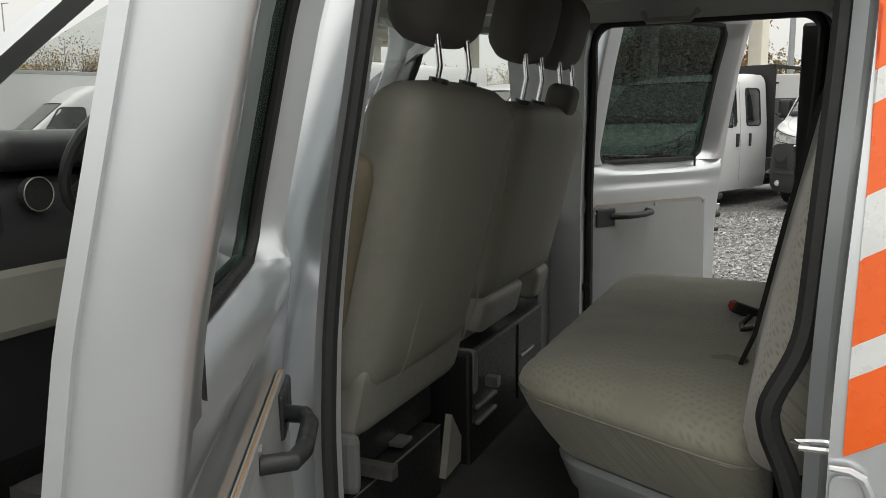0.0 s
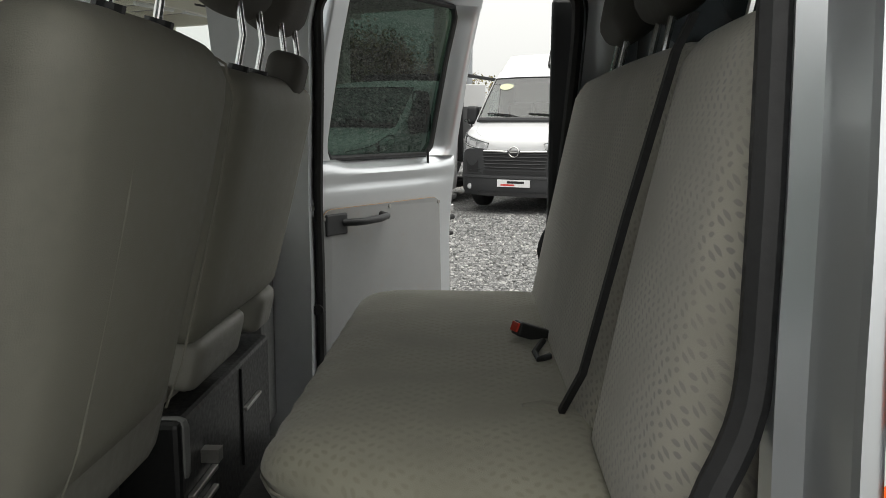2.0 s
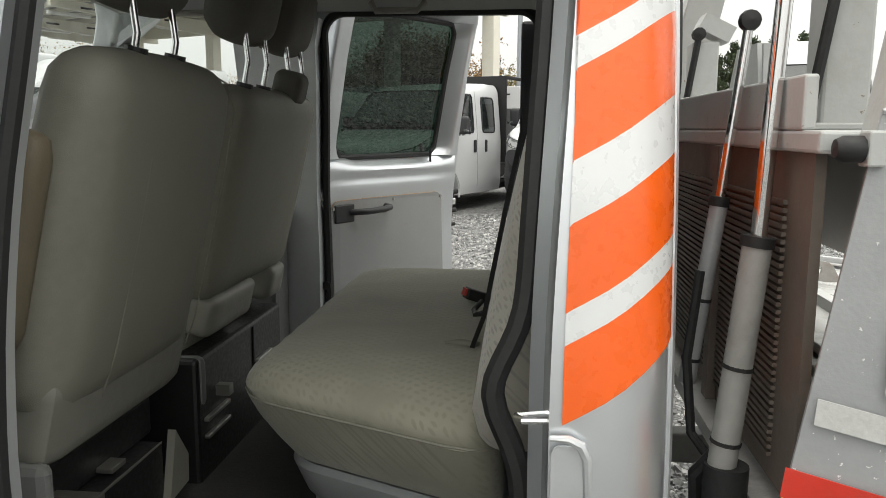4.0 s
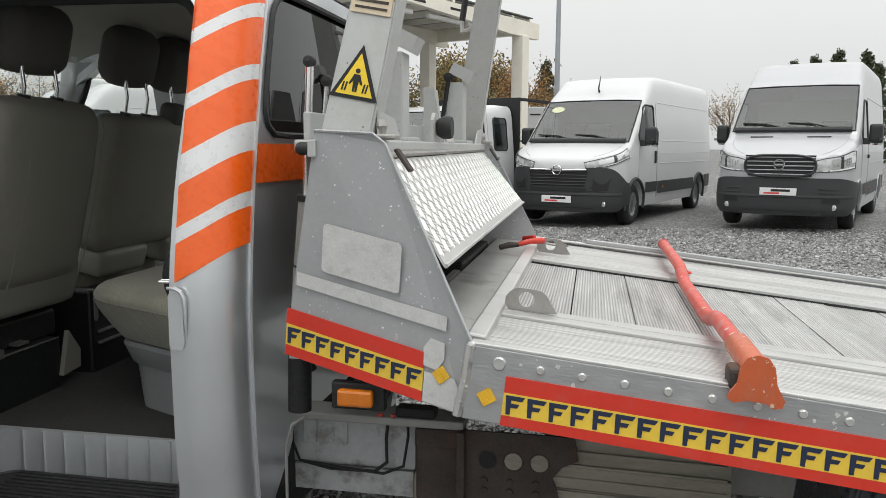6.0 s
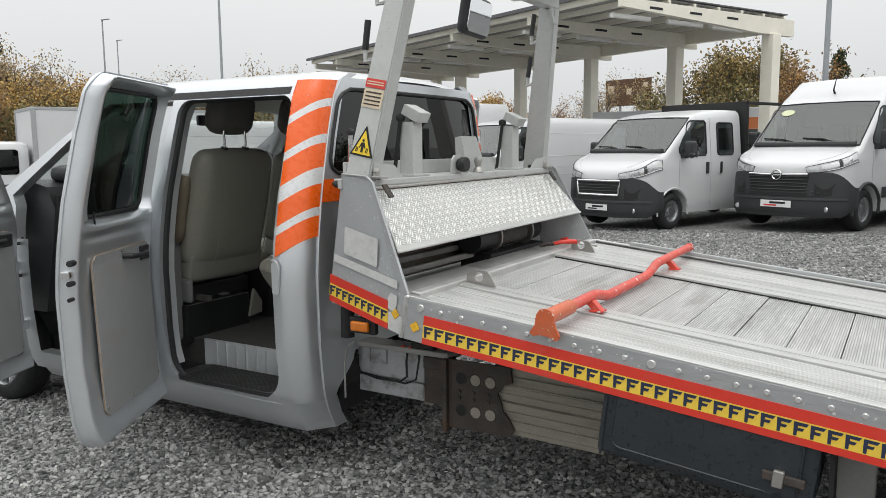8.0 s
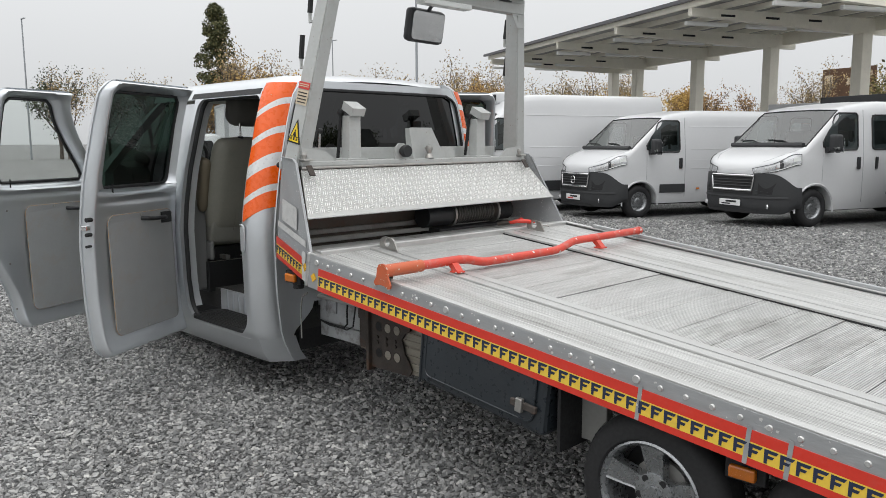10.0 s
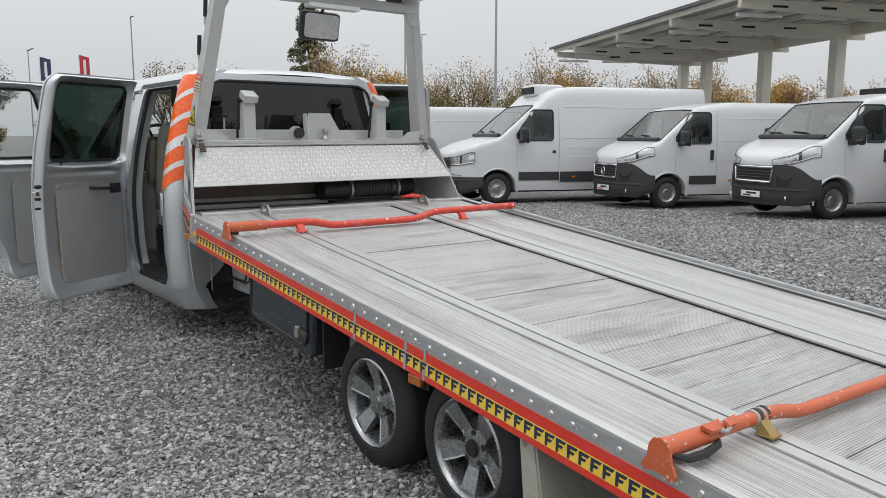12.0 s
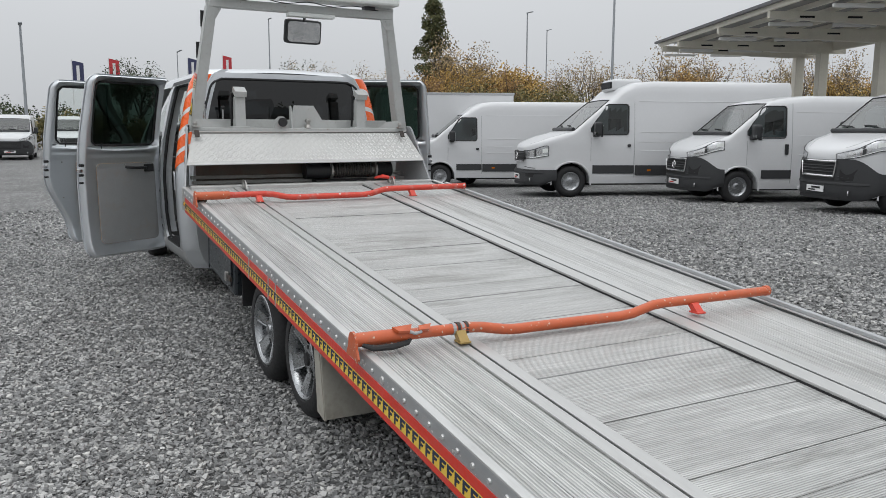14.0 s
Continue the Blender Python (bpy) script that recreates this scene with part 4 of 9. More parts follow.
def build_door(hx, length, sign, angle, name, lab, slant=0.0, z0=0.275, z1=1.965, card=True, swing=0.055, lift=0.0, pane=0.115):
    """A hinged side door, modelled shut along the body and swung out round its front edge."""
    door = new(name)
    door.parent = truck
    y_h = YC + sign * (0.965 + swing)
    door.matrix_basis = Matrix.Translation((hx, y_h, lift)) @ pose(0, 0, 0, 0, 0, sign * angle)
    door["label"] = lab
    L = length
    zw0, zw1 = 1.318, 1.90

    def yy(z, d):
        return sign * (half_w(z) - 0.965 - d)

    def xa(z):
        r = 0.07
        d = max(0.0, r - (z - z0))
        return 0.012 + r - math.sqrt(max(0, r * r - d * d)) + slant * smoothstep(1.1, 1.95, z)

    def xb(z):
        r = 0.10
        d = max(0.0, r - (z - z0), 0.07 - (z1 - z) + 0.03)
        return L - r + math.sqrt(max(0, r * r - min(r, d) ** 2)) + 0.004 * math.exp(-((z - 0.95) / 0.5) ** 2) - 0.03 * smoothstep(1.2, 1.95, z) - (0.19 * smoothstep(0.98, 0.42, z) if slant and angle else 0.0)

    def w0(z):
        r = 0.06
        d = max(0.0, r - (z - zw0), r - (zw1 - z))
        return pane + slant * smoothstep(1.1, 1.95, z) * 1.1 + r - math.sqrt(max(0, r * r - d * d))

    def w1(z):
        r = 0.06
        d = max(0.0, r - (z - zw0), r - (zw1 - z))
        return L - 0.118 - r + math.sqrt(max(0, r * r - d * d))

    T = 0.088

    def inner(x, z):
        """Depth of the pressed inner panel: a flange round the edge, a step down to the glass."""
        e = min(x - xa(z), xb(z) - x, z - z0, z1 - z)
        wl, wr, rc = pane + slant * smoothstep(1.1, 1.95, z) * 1.1, L - 0.118, 0.06
        gx, gz = max(wl + rc - x, x - wr + rc), max(zw0 + rc - z, z - zw1 + rc)
        g = math.hypot(max(gx, 0.0), max(gz, 0.0)) + min(max(gx, gz), 0.0) - rc
        q = max(0.0, min(1.0, (e - 0.009) / 0.024))
        wall_in = math.sqrt(1 - (1 - q) ** 2)
        d = 0.013 + (T - 0.013) * min(wall_in, smoothstep(-0.002, 0.05, g) ** 0.8 if g > -0.002 else 0.0)
        # shallow pressed channel under the window and beside the card
        d -= 0.010 * math.exp(-((z - 1.235) / 0.018) ** 2) * smoothstep(0.05, 0.12, x - xa(z)) * smoothstep(0.05, 0.12, xb(z) - x) * (1 if z < zw0 else 0)
        return d

    def steps(a, b, wide):
        """Positions from a to b, close together near both ends."""
        w = b - a
        ends = (0, 0.004, 0.0088, 0.0092, 0.010, 0.0115, 0.014, 0.018, 0.023, 0.029, 0.035, 0.05)
        if wide == 1:
            return [a + q for q in ends] + [a + 0.05 + (w - 0.10) * i / 8 for i in range(1, 8)] + [b - q for q in reversed(ends)]
        inner_end = [w - (w - 0.05) * (1 - i / 8) for i in range(1, 9)]
        offs = list(ends) + inner_end
        return [a + q for q in offs] if wide == 0 else [b - q for q in reversed(offs)]

    def panel(fa, fb, zs, wide):
        bm = bmesh.new()
        outer, inn = [], []
        for z in zs:
            xs = steps(fa(z), fb(z), wide)
            outer.append([bm.verts.new((x, yy(z, 0.0), z)) for x in xs])
            inn.append([bm.verts.new((x, yy(z, inner(x, z)), z)) for x in xs])
        k, n = len(zs) - 1, len(outer[0]) - 1
        for j in range(k):
            for i in range(n):
                bm.faces.new((outer[j][i], outer[j][i + 1], outer[j + 1][i + 1], outer[j + 1][i]))
                bm.faces.new((inn[j][i], inn[j + 1][i], inn[j + 1][i + 1], inn[j][i + 1]))
            bm.faces.new((outer[j][0], outer[j + 1][0], inn[j + 1][0], inn[j][0]))
            bm.faces.new((outer[j][n], inn[j][n], inn[j + 1][n], outer[j + 1][n]))
        for i in range(n):
            bm.faces.new((outer[0][i], inn[0][i], inn[0][i + 1], outer[0][i + 1]))
            bm.faces.new((outer[k][i], outer[k][i + 1], inn[k][i + 1], inn[k][i]))
        return bm

    top_z = zrange(zw1, z1 - 0.036, 7) + [z1 - q for q in (0.029, 0.023, 0.018, 0.014, 0.0115, 0.010, 0.0092, 0.0088, 0.004, 0)]
    low = [z0 + q for q in (0, 0.004, 0.0088, 0.0092, 0.010, 0.0115, 0.014, 0.018, 0.023, 0.029, 0.035, 0.055, 0.08)] + zrange(0.42, 1.12, 10) + zrange(1.14, zw0, 14)
    part("door_shell", panel(xa, xb, low, 1), SILVER, door, soft=True)
    part("window_frame", panel(xa, w0, zrange(zw0, zw1, 24), 0), SILVER, door, soft=True)
    part("window_frame", panel(w1, xb, zrange(zw0, zw1, 24), 2), SILVER, door, soft=True)
    part("window_frame", panel(xa, xb, top_z, 1), SILVER, door, soft=True)
    # weather strip along the free edge
    part("edge_strip", tube([(xb(z) - 0.0125, yy(z, 0.018), z) for z in zrange(z0 + 0.05, z1 - 0.04, 24)], 0.0035, 6), SILVER, door, soft=True)
    # glass and its gasket
    bm = bmesh.new()
    ga = [[bm.verts.new((f(z), yy(z, 0.012), z)) for f in (lambda z: w0(z) - 0.01, lambda z: w1(z) + 0.01)] for z in zrange(zw0 - 0.01, zw1 + 0.01, 14)]
    for p, q in zip(ga, ga[1:]):
        bm.faces.new((p[0], p[1], q[1], q[0]))
    part("door_window", bm, TINT if not slant else GLASS, door, "dark tinted window" if not slant else "clear window", soft=True)
    gas = [(w0(z) + 0.006, yy(z, 0.02), z) for z in zrange(zw0 + 0.004, zw1 - 0.004, 16)] + [(w1(z) - 0.006, yy(z, 0.02), z) for z in reversed(zrange(zw0 + 0.004, zw1 - 0.004, 16))]
    part("window_gasket", tube(gas, 0.011, 8, True), RUBBER, door, soft=True)
    # door card with pale edge, pull handle, fixings
    cz1 = 1.15
    cu = rounded(0.10, L - (0.30 if slant and angle else 0.13), 0.40, cz1, 0.05)
    bm = bmesh.new()
    a = [bm.verts.new((u, yy(v, T + 0.002), v)) for u, v in cu]
    b = [bm.verts.new((u, yy(v, T + 0.012), v)) for u, v in cu]
    bm.faces.new(a)
    bm.faces.new(b[::-1])
    for i in range(len(a)):
        j = (i + 1) % len(a)
        bm.faces.new((a[i], b[i], b[j], a[j]))
    part("door_card", bm, DOOR_CARD, door, "flat grey door card with scuffs")
    rs = random.Random(7)
    for u, v, w in ((0.30, 0.80, 0.05), (0.22, 0.79, 0.035), (0.20, 0.83, 0.02), (0.34, 0.82, 0.02), (0.25, 0.74, 0.022), (0.38, 0.785, 0.02)):
        part("glue_mark", plate([(u + w * rs.uniform(0.5, 1) * math.cos(q), v + 0.012 * rs.uniform(0.4, 1) * math.sin(q)) for q in [2 * math.pi * i / 9 for i in range(9)]], 0.0008, pose(0, yy(v, T + 0.0128) - (0.0008 if sign > 0 else 0), 0)), BROWN_EDGE, door)
    part("card_edge", tube([(u, yy(v, T + 0.007), v) for u, v in cu], 0.002, 6, True), BROWN_EDGE, door, soft=True)
    hz = 1.095
    part("handle_plate", boxed(0.115, 0.225, min(yy(hz, T + 0.012), yy(hz, T + 0.024)), max(yy(hz, T + 0.012), yy(hz, T + 0.024)), hz - 0.035, hz + 0.04, 0.006), PLASTIC, door)
    hb = [(0.205, yy(hz, T + 0.02), hz + 0.005), (0.225, yy(hz, T + 0.055), hz + 0.008), (0.26, yy(hz, T + 0.065), hz + 0.008), (0.36, yy(hz, T + 0.065), hz + 0.010), (0.405, yy(hz, T + 0.055), hz + 0.014), (0.42, yy(hz, T + 0.012), hz + 0.016)]
    part("pull_handle", tube(hb, 0.0135, 10), PLASTIC, door, "black pull handle", soft=True)
    for u, v in ((0.112, cz1 - 0.03), (L - 0.145, cz1 - 0.02), (0.5 * L, cz1 - 0.012), (0.112, 0.75), (L - 0.142, 0.76), (0.112, 0.44), (L - 0.15, 0.44), (0.5 * L, 0.415)):
        y = yy(v, T + 0.011)
        part("screw", cyl((u, y, v), (u, y - sign * 0.006, v), 0.007, 8), STEEL, door)
    part("lock_button", cyl((L - 0.2, yy(1.29, T * 0.75), 1.275), (L - 0.2, yy(1.29, T * 0.75), 1.345), 0.005, 8), BLACK, door)
    # latch on the free edge
    for v, r in ((1.14, 0.014), (1.05, 0.012), (0.98, 0.009)):
        part("latch_hole", cyl((L - 0.02, yy(v, T - 0.02), v), (L + 0.022, yy(v, T - 0.02), v), r, 10), BLACK, door)
    part("latch", boxed(L - 0.01, L + 0.024, min(yy(1.09, 0.03), yy(1.09, 0.07)), max(yy(1.09, 0.03), yy(1.09, 0.07)), 1.075, 1.105, 0.004), CHROME, door, "bright door latch")
    for v, dz in ((1.06, 0.03), (0.86, 0.0)):
        part("check_strap", tube([(0.035, yy(v, 0.06), v), (0.0, yy(v, 0.075), v), (-0.022, yy(v, 0.085), v + 0.01), (-0.035, yy(v, 0.07), v + dz)], 0.010, 8), BLACK, door, soft=True)
    for v in (0.55, 0.92):
        part("hinge", boxed(-0.015, 0.045, min(yy(v, 0.02), yy(v, 0.075)), max(yy(v, 0.02), yy(v, 0.075)), v - 0.03, v + 0.03, 0.005), SILVER_IN, door)
    return door


build_cab()
build_door(-0.80, 0.865, -1, 60.8, "rear_door", "open silver rear door with tinted window", swing=0.038, pane=0.06)
build_door(-0.79, 0.94, 1, 58, "rear_door", "open silver rear door with tinted window", swing=0.047, lift=0.045, pane=0.16)
build_door(-1.98, 1.08, -1, 66, "front_door", "open silver front door", 0.42)
build_door(-1.90, 1.06, 1, 0, "front_door", "shut silver front door", 0.42, card=False, swing=0.0)


# ---- cab interior ----
def build_interior():
    part("cab_floor", boxed(-1.9, 0.29, YC - 0.715, YC + 0.715, 0.40, 0.54), CARPET, truck, "black studded rubber floor mat")
    part("under_floor", boxed(-3.0, 0.29, YC - 0.72, YC + 0.72, 0.27, 0.40), BLACK, truck)
    for sg in (-1, 1):
        a, b = sorted((YC + sg * 0.965, YC + sg * 0.715))
        part("step_well", boxed(X_B1 + 0.0, X_C, a, b, 0.355, 0.385), SILVER_IN, truck)
        a, b = sorted((YC + sg * 0.985, YC + sg * 0.735))
        mat_bm = plate(rounded(X_B1 + 0.03, X_C - 0.035, a, b, 0.07), 0.018, Matrix.Translation((0, 0, 0.404)) @ Matrix.Rotation(radians(-90), 4, "X"))
        part("step_mat", mat_bm, RUBBER, truck, "black rubber step mat")
        for k in range(9):
            y = YC + sg * (0.765 + 0.024 * k)
            part("mat_rib", boxed(X_B1 + 0.10, X_C - 0.10, y - 0.004, y + 0.004, 0.402, 0.409, 0.002), RUBBER, truck)
        part("mat_rim", tube([(u, v, 0.406) for u, v in rounded(X_B1 + 0.035, X_C - 0.04, a + 0.004, b - 0.004, 0.066)], 0.006, 6, True), RUBBER, truck, soft=True)
        a, b = sorted((YC + sg * 0.725, YC + sg * 0.71))
        part("step_riser", boxed(X_B1, X_C, a, b, 0.385, 0.548), SILVER_IN, truck)
        for k in range(9):
            x = X_B1 + 0.10 + 0.075 * k
            part("riser_rib", boxed(x - 0.004, x + 0.004, min(YC + sg * 0.725, YC + sg * 0.732), max(YC + sg * 0.725, YC + sg * 0.732), 0.39, 0.545), SILVER, truck)
        a, b = sorted((YC + sg * 0.90, YC + sg * 0.74))
        part("pillar_trim", boxed(X_B0 - 0.10, X_B1 - 0.13, a, b, 0.53, 1.2, 0.02), GREY_TRIM, truck, "grey plastic pillar trim")
        part("rear_trim", boxed(0.17, 0.27, min(YC + sg * 0.86, YC + sg * 0.80), max(YC + sg * 0.86, YC + sg * 0.80), 0.53, 1.5, 0.02), GREY_TRIM, truck)
    part("jamb_trim", boxed(0.06, 0.15, YC + 0.875, YC + 0.91, 0.55, 1.86, 0.012), PLASTIC, truck, "black plastic jamb trim")
    # rear bench
    bench = new("rear_bench")
    bench.parent = truck
    bench["label"] = "taupe cloth rear bench on a grey plastic base"
    y1 = YC + 0.785

    def outline(front, end, inset, bend):
        """Plan of the bench: square at the far end, slanting across the near end, with rounded corners."""
        sl = Vector((0.575, -0.265)).normalized()
        nrm = Vector((-sl.y, sl.x))
        o = Vector((-0.515, 1.612)) + nrm * (end + inset)
        xf, xr, yf = front + inset, 0.06 - inset * 0.3, y1 - inset

        def on_end(x):
            return Vector((x, o.y + (x - o.x) * sl.y / sl.x))

        cs = [on_end(xf), on_end(xr), Vector((xr, yf)), Vector((xf, yf))]
        pts = []
        for i, (c, n_edge) in enumerate(zip(cs, (56, 6, 8, 110))):
            p, q = cs[i - 1], cs[(i + 1) % 4]
            u, w = c + (p - c).normalized() * bend, c + (q - c).normalized() * bend
            pts += [u.lerp(c, k / 10).lerp(c.lerp(w, k / 10), k / 10) for k in range(10)]
            v = q + (c - q).normalized() * bend
            pts += [w.lerp(v, k / n_edge) for k in range(n_edge)]
        return pts

    def stacked(levels, pleat=0.0):
        """Rings of the plan one over another, closed above and below; pleats gather under the top edge."""
        bm = bmesh.new()
        rw, prev = random.Random(3), None
        first = outline(*levels[0][1:])
        wave = []
        ph = 0.0
        for k in range(len(first)):
            ph += 0.55 * rw.uniform(0.55, 1.5)
            wave.append(math.sin(ph) * rw.uniform(0.6, 1.0))
        for z, fr, en, ins, bend in levels:
            plan = outline(fr, en, ins, bend)
            amp = pleat * max(0.0, 1 - abs(z - 0.962) / 0.03)
            ring = []
            for k, p in enumerate(plan):
                t = (plan[(k + 1) % len(plan)] - plan[k - 1]).normalized()
                ring.append(bm.verts.new((p.x + t.y * amp * wave[k], p.y - t.x * amp * wave[k], z)))
            if prev:
                for k in range(len(ring)):
                    j = (k + 1) % len(ring)
                    bm.faces.new((prev[k], prev[j], ring[j], ring[k]))
            else:
                bm.faces.new(ring[::-1])
            prev = ring
        bm.faces.new(prev)
        return bm

    part("seat_cushion", stacked([(0.792, -0.405, 0.075, 0.012, 0.10), (0.800, -0.415, 0.07, 0, 0.10), (0.84, -0.445, 0.045, 0, 0.10), (0.89, -0.482, 0.018, 0, 0.11), (0.925, -0.503, 0.004, 0, 0.12), (0.934, -0.506, 0, 0, 0.12), (0.938, -0.505, 0, 0.003, 0.12), (0.950, -0.506, 0, 0, 0.12), (0.962, -0.505, 0, 0.004, 0.12), (0.976, -0.505, 0, 0.014, 0.11), (0.988, -0.505, 0, 0.032, 0.10), (0.997, -0.505, 0, 0.06, 0.09), (1.003, -0.505, 0, 0.10, 0.07), (1.008, -0.505, 0, 0.17, 0.05), (1.010, -0.505, 0, 0.24, 0.03)], 0.0032), SEAT, bench, "worn taupe cloth cushion with pleats along its seam", soft=True)
    loop = outline(-0.507, 0, 0, 0.12)
    part("front_seam", tube([(p.x, p.y, 0.937) for p in loop[::3]], 0.0026, 6, True), SEAT_VINYL, bench, soft=True)
    part("base_rim", stacked([(0.70, -0.385, 0.10, 0.012, 0.08), (0.708, -0.385, 0.10, 0, 0.08), (0.775, -0.412, 0.075, 0, 0.09), (0.790, -0.412, 0.075, 0.006, 0.09)]), BASE_GREY, bench, "grey plastic seat base rim", soft=True)
    part("bench_base", stacked([(0.515, -0.35, 0.13, 0, 0.07), (0.705, -0.37, 0.115, 0, 0.07)]), BASE_GREY, bench, "grey plastic seat base", soft=True)
    tilt = pose(0.0, 0, 0.97, 0, 11, 0)
    part("backrest", cushion(0.0, 0.13, YC - 0.785, YC - 0.392, 0.0, 0.66, 0.055, tilt, 0.012, 12), SEAT_PATTERN, bench, "patterned grey backrest", soft=True)
    part("backrest", cushion(0.0, 0.13, YC - 0.388, YC + 0.78, -0.12, 0.66, 0.055, tilt, 0.012, 12), SEAT_PATTERN, bench, "patterned grey backrest", soft=True)
    for y in (YC - 0.55, YC + 0.03, YC + 0.48):
        for d in (-0.055, 0.055):
            part("headrest_post", cyl(tilt @ Vector((0.06, y + d, 0.64)), tilt @ Vector((0.06, y + d, 0.79)), 0.007, 8), CHROME, bench)
        part("headrest", cushion(0.01, 0.11, y - 0.15, y + 0.15, 0.75, 0.95, 0.045, tilt, 0.01), HEADREST, bench, "dark grey headrest", soft=True)
    belt = [tilt @ Vector((-0.004, 1.615, 0.672)), tilt @ Vector((-0.014, 1.625, 0.62)), tilt @ Vector((-0.016, 1.68, 0.38)), tilt @ Vector((-0.014, 1.735, 0.12)), Vector((-0.018, 1.775, 1.012)), Vector((-0.005, 1.79, 0.985))]
    bm = bmesh.new()
    pr = None
    for p in belt:
        r = [bm.verts.new(p + Vector((-0.008, -0.009, 0))), bm.verts.new(p + Vector((-0.008, 0.009, 0))), bm.verts.new(p + Vector((0.002, 0.013, 0))), bm.verts.new(p + Vector((0.002, -0.013, 0)))]
        if pr:
            for i in range(4):
                bm.faces.new((pr[i], pr[(i + 1) % 4], r[(i + 1) % 4], r[i]))
        pr = r
    part("seat_belt", bm, BLACK, bench, "black seat belt strap")
    part("cushion_slot", tube([(-0.085, 1.80, 1.0085), (-0.05, 1.802, 1.011), (-0.01, 1.785, 1.009)], [0.006, 0.010, 0.011], 8), SEAT_VINYL, bench, "sewn slot edge", soft=True)
    part("belt_clip", tube([(-0.02, 2.13, 1.035), (-0.04, 2.10, 1.018), (-0.035, 2.06, 1.014), (-0.01, 2.07, 1.02)], 0.007, 8), PLASTIC, bench, "black belt loop", soft=True)
    for y, an in ((YC + 0.16, 25),):
        b = part("belt_buckle", boxed(-0.05, 0.045, -0.018, 0.018, -0.016, 0.016, 0.005, pose(-0.03, y, 1.02, 0, 20, an)), PLASTIC, bench, "black belt buckle")
        part("buckle_button", boxed(-0.056, -0.049, -0.013, 0.013, -0.009, 0.012, 0.001, pose(-0.03, y, 1.02, 0, 20, an)), RED_TAPE, b, "red release button")
    # front seats
    def front_seat(nm, lab, ya, yb, heads, twin):
        seat = new(nm)
        seat.parent = truck
        seat["label"] = lab
        seat.matrix_basis = Matrix.Translation((0.078, 0, 0.046))
        m = pose(-0.95, 0, 0.93, 0, 14, 0)
        if not twin:
            bm = cushion(-0.02, 0.135, ya, yb, -0.01, 0.675, 0.07, None, 0.014, 16)
            for v in bm.verts:
                k = smoothstep(0.40, 0.69, v.co.z)
                v.co.y = (ya + yb) / 2 + (v.co.y - (ya + yb) / 2) * (1 - 0.05 * k)
            bmesh.ops.transform(bm, matrix=m, verts=bm.verts)
            part("backrest", bm, SEAT_VINYL, seat, "grey-brown covered seat back", soft=True)
            for f, g in ((0.30, 0.20), (0.955, 0.93)):
                line = [(0.06, g, 0.672), (0.112, f - 0.01, 0.655), (0.136, f, 0.60), (0.1445, f, 0.45), (0.1445, f, 0.28), (0.142, f, 0.10), (0.130, f, 0.01)]
                part("back_seam", tube([m @ Vector((x, ya + (yb - ya) * u, z)) for x, u, z in line], 0.0026, 6), SEAT_VINYL, seat, soft=True)
        else:
            part("backrest", cushion(-0.02, 0.125, ya, yb, 0.075, 0.645, 0.05, m, 0.008, 12), SEAT_VINYL, seat, "grey-brown double seat back", soft=True)
            part("fold_strap", cushion(0.03, 0.12, (ya + yb) / 2 + 0.07, (ya + yb) / 2 + 0.19, 0.62, 0.72, 0.03, m), HEADREST, seat, soft=True)
        for sa, sb in ([(ya + 0.03, ya + 0.38), (ya + 0.52, yb)] if twin else [(ya + 0.01, yb - 0.01)]):
            part("back_shell", cushion(0.0, 0.132, sa, sb, -0.03 if twin else -0.09, 0.09, 0.03, m), SHELL, seat, "grey plastic lower shell", soft=True)
        part("seat_cushion", cushion(-1.42, -0.92, ya, yb, 0.78, 0.93, 0.06, None, 0.012), SEAT, seat, soft=True)
        if twin:
            part("seat_box", boxed(-1.36, -0.84, ya - 0.02, yb + 0.02, 0.465, 0.835, 0.012), GLOSS_BLACK, seat, "black sheet-metal seat frame")
            for z in (0.66, 0.612):
                part("frame_lip", boxed(-0.841, -0.826, ya + 0.015, ya + 0.175, z - 0.006, z + 0.006, 0.003), STEEL, seat, "bright bare steel lip")
            part("frame_lip", boxed(-0.841, -0.828, ya + 0.42, ya + 0.56, 0.70, 0.71, 0.003), STEEL, seat)
            part("frame_web", boxed(-0.841, -0.834, ya + 0.40, ya + 0.41, 0.56, 0.82, 0.002), GLOSS_BLACK, seat)
        else:
            part("seat_box", boxed(-1.36, -0.85, ya - 0.02, yb - 0.11, 0.465, 0.69, 0.006), GLOSS_BLACK, seat, "black seat pedestal with a worn edge")
            part("worn_edge", tube([(-0.851, ya - 0.01, 0.689), (-0.850, (ya + yb) / 2, 0.6885), (-0.851, yb - 0.115, 0.689)], [0.002, 0.0035, 0.0025], 6), STEEL, seat, soft=True)
            part("seat_bracket", boxed(-1.30, -0.90, ya + 0.06, yb - 0.06, 0.69, 0.79, 0.01), GLOSS_BLACK, seat)
            part("bracket_tab", boxed(-0.90, -0.862, ya + 0.27, ya + 0.33, 0.70, 0.712, 0.002), STEEL, seat)
            part("side_guard", quad_solid([(-0.85, yb - 0.125, 0.54), (-0.85, yb - 0.02, 0.55), (-0.85, yb - 0.015, 0.62), (-0.85, yb - 0.08, 0.708)], 0.02), SHELL, seat, "grey plastic side guard")
        part("seat_side", boxed(-1.38, -0.83, ya - 0.005, ya + 0.03, 0.70, 0.84, 0.02), GREY_TRIM, seat)
        part("seat_rail", boxed(-1.36, -0.80, ya + 0.10, ya + 0.13, 0.70, 0.73), STEEL, seat)
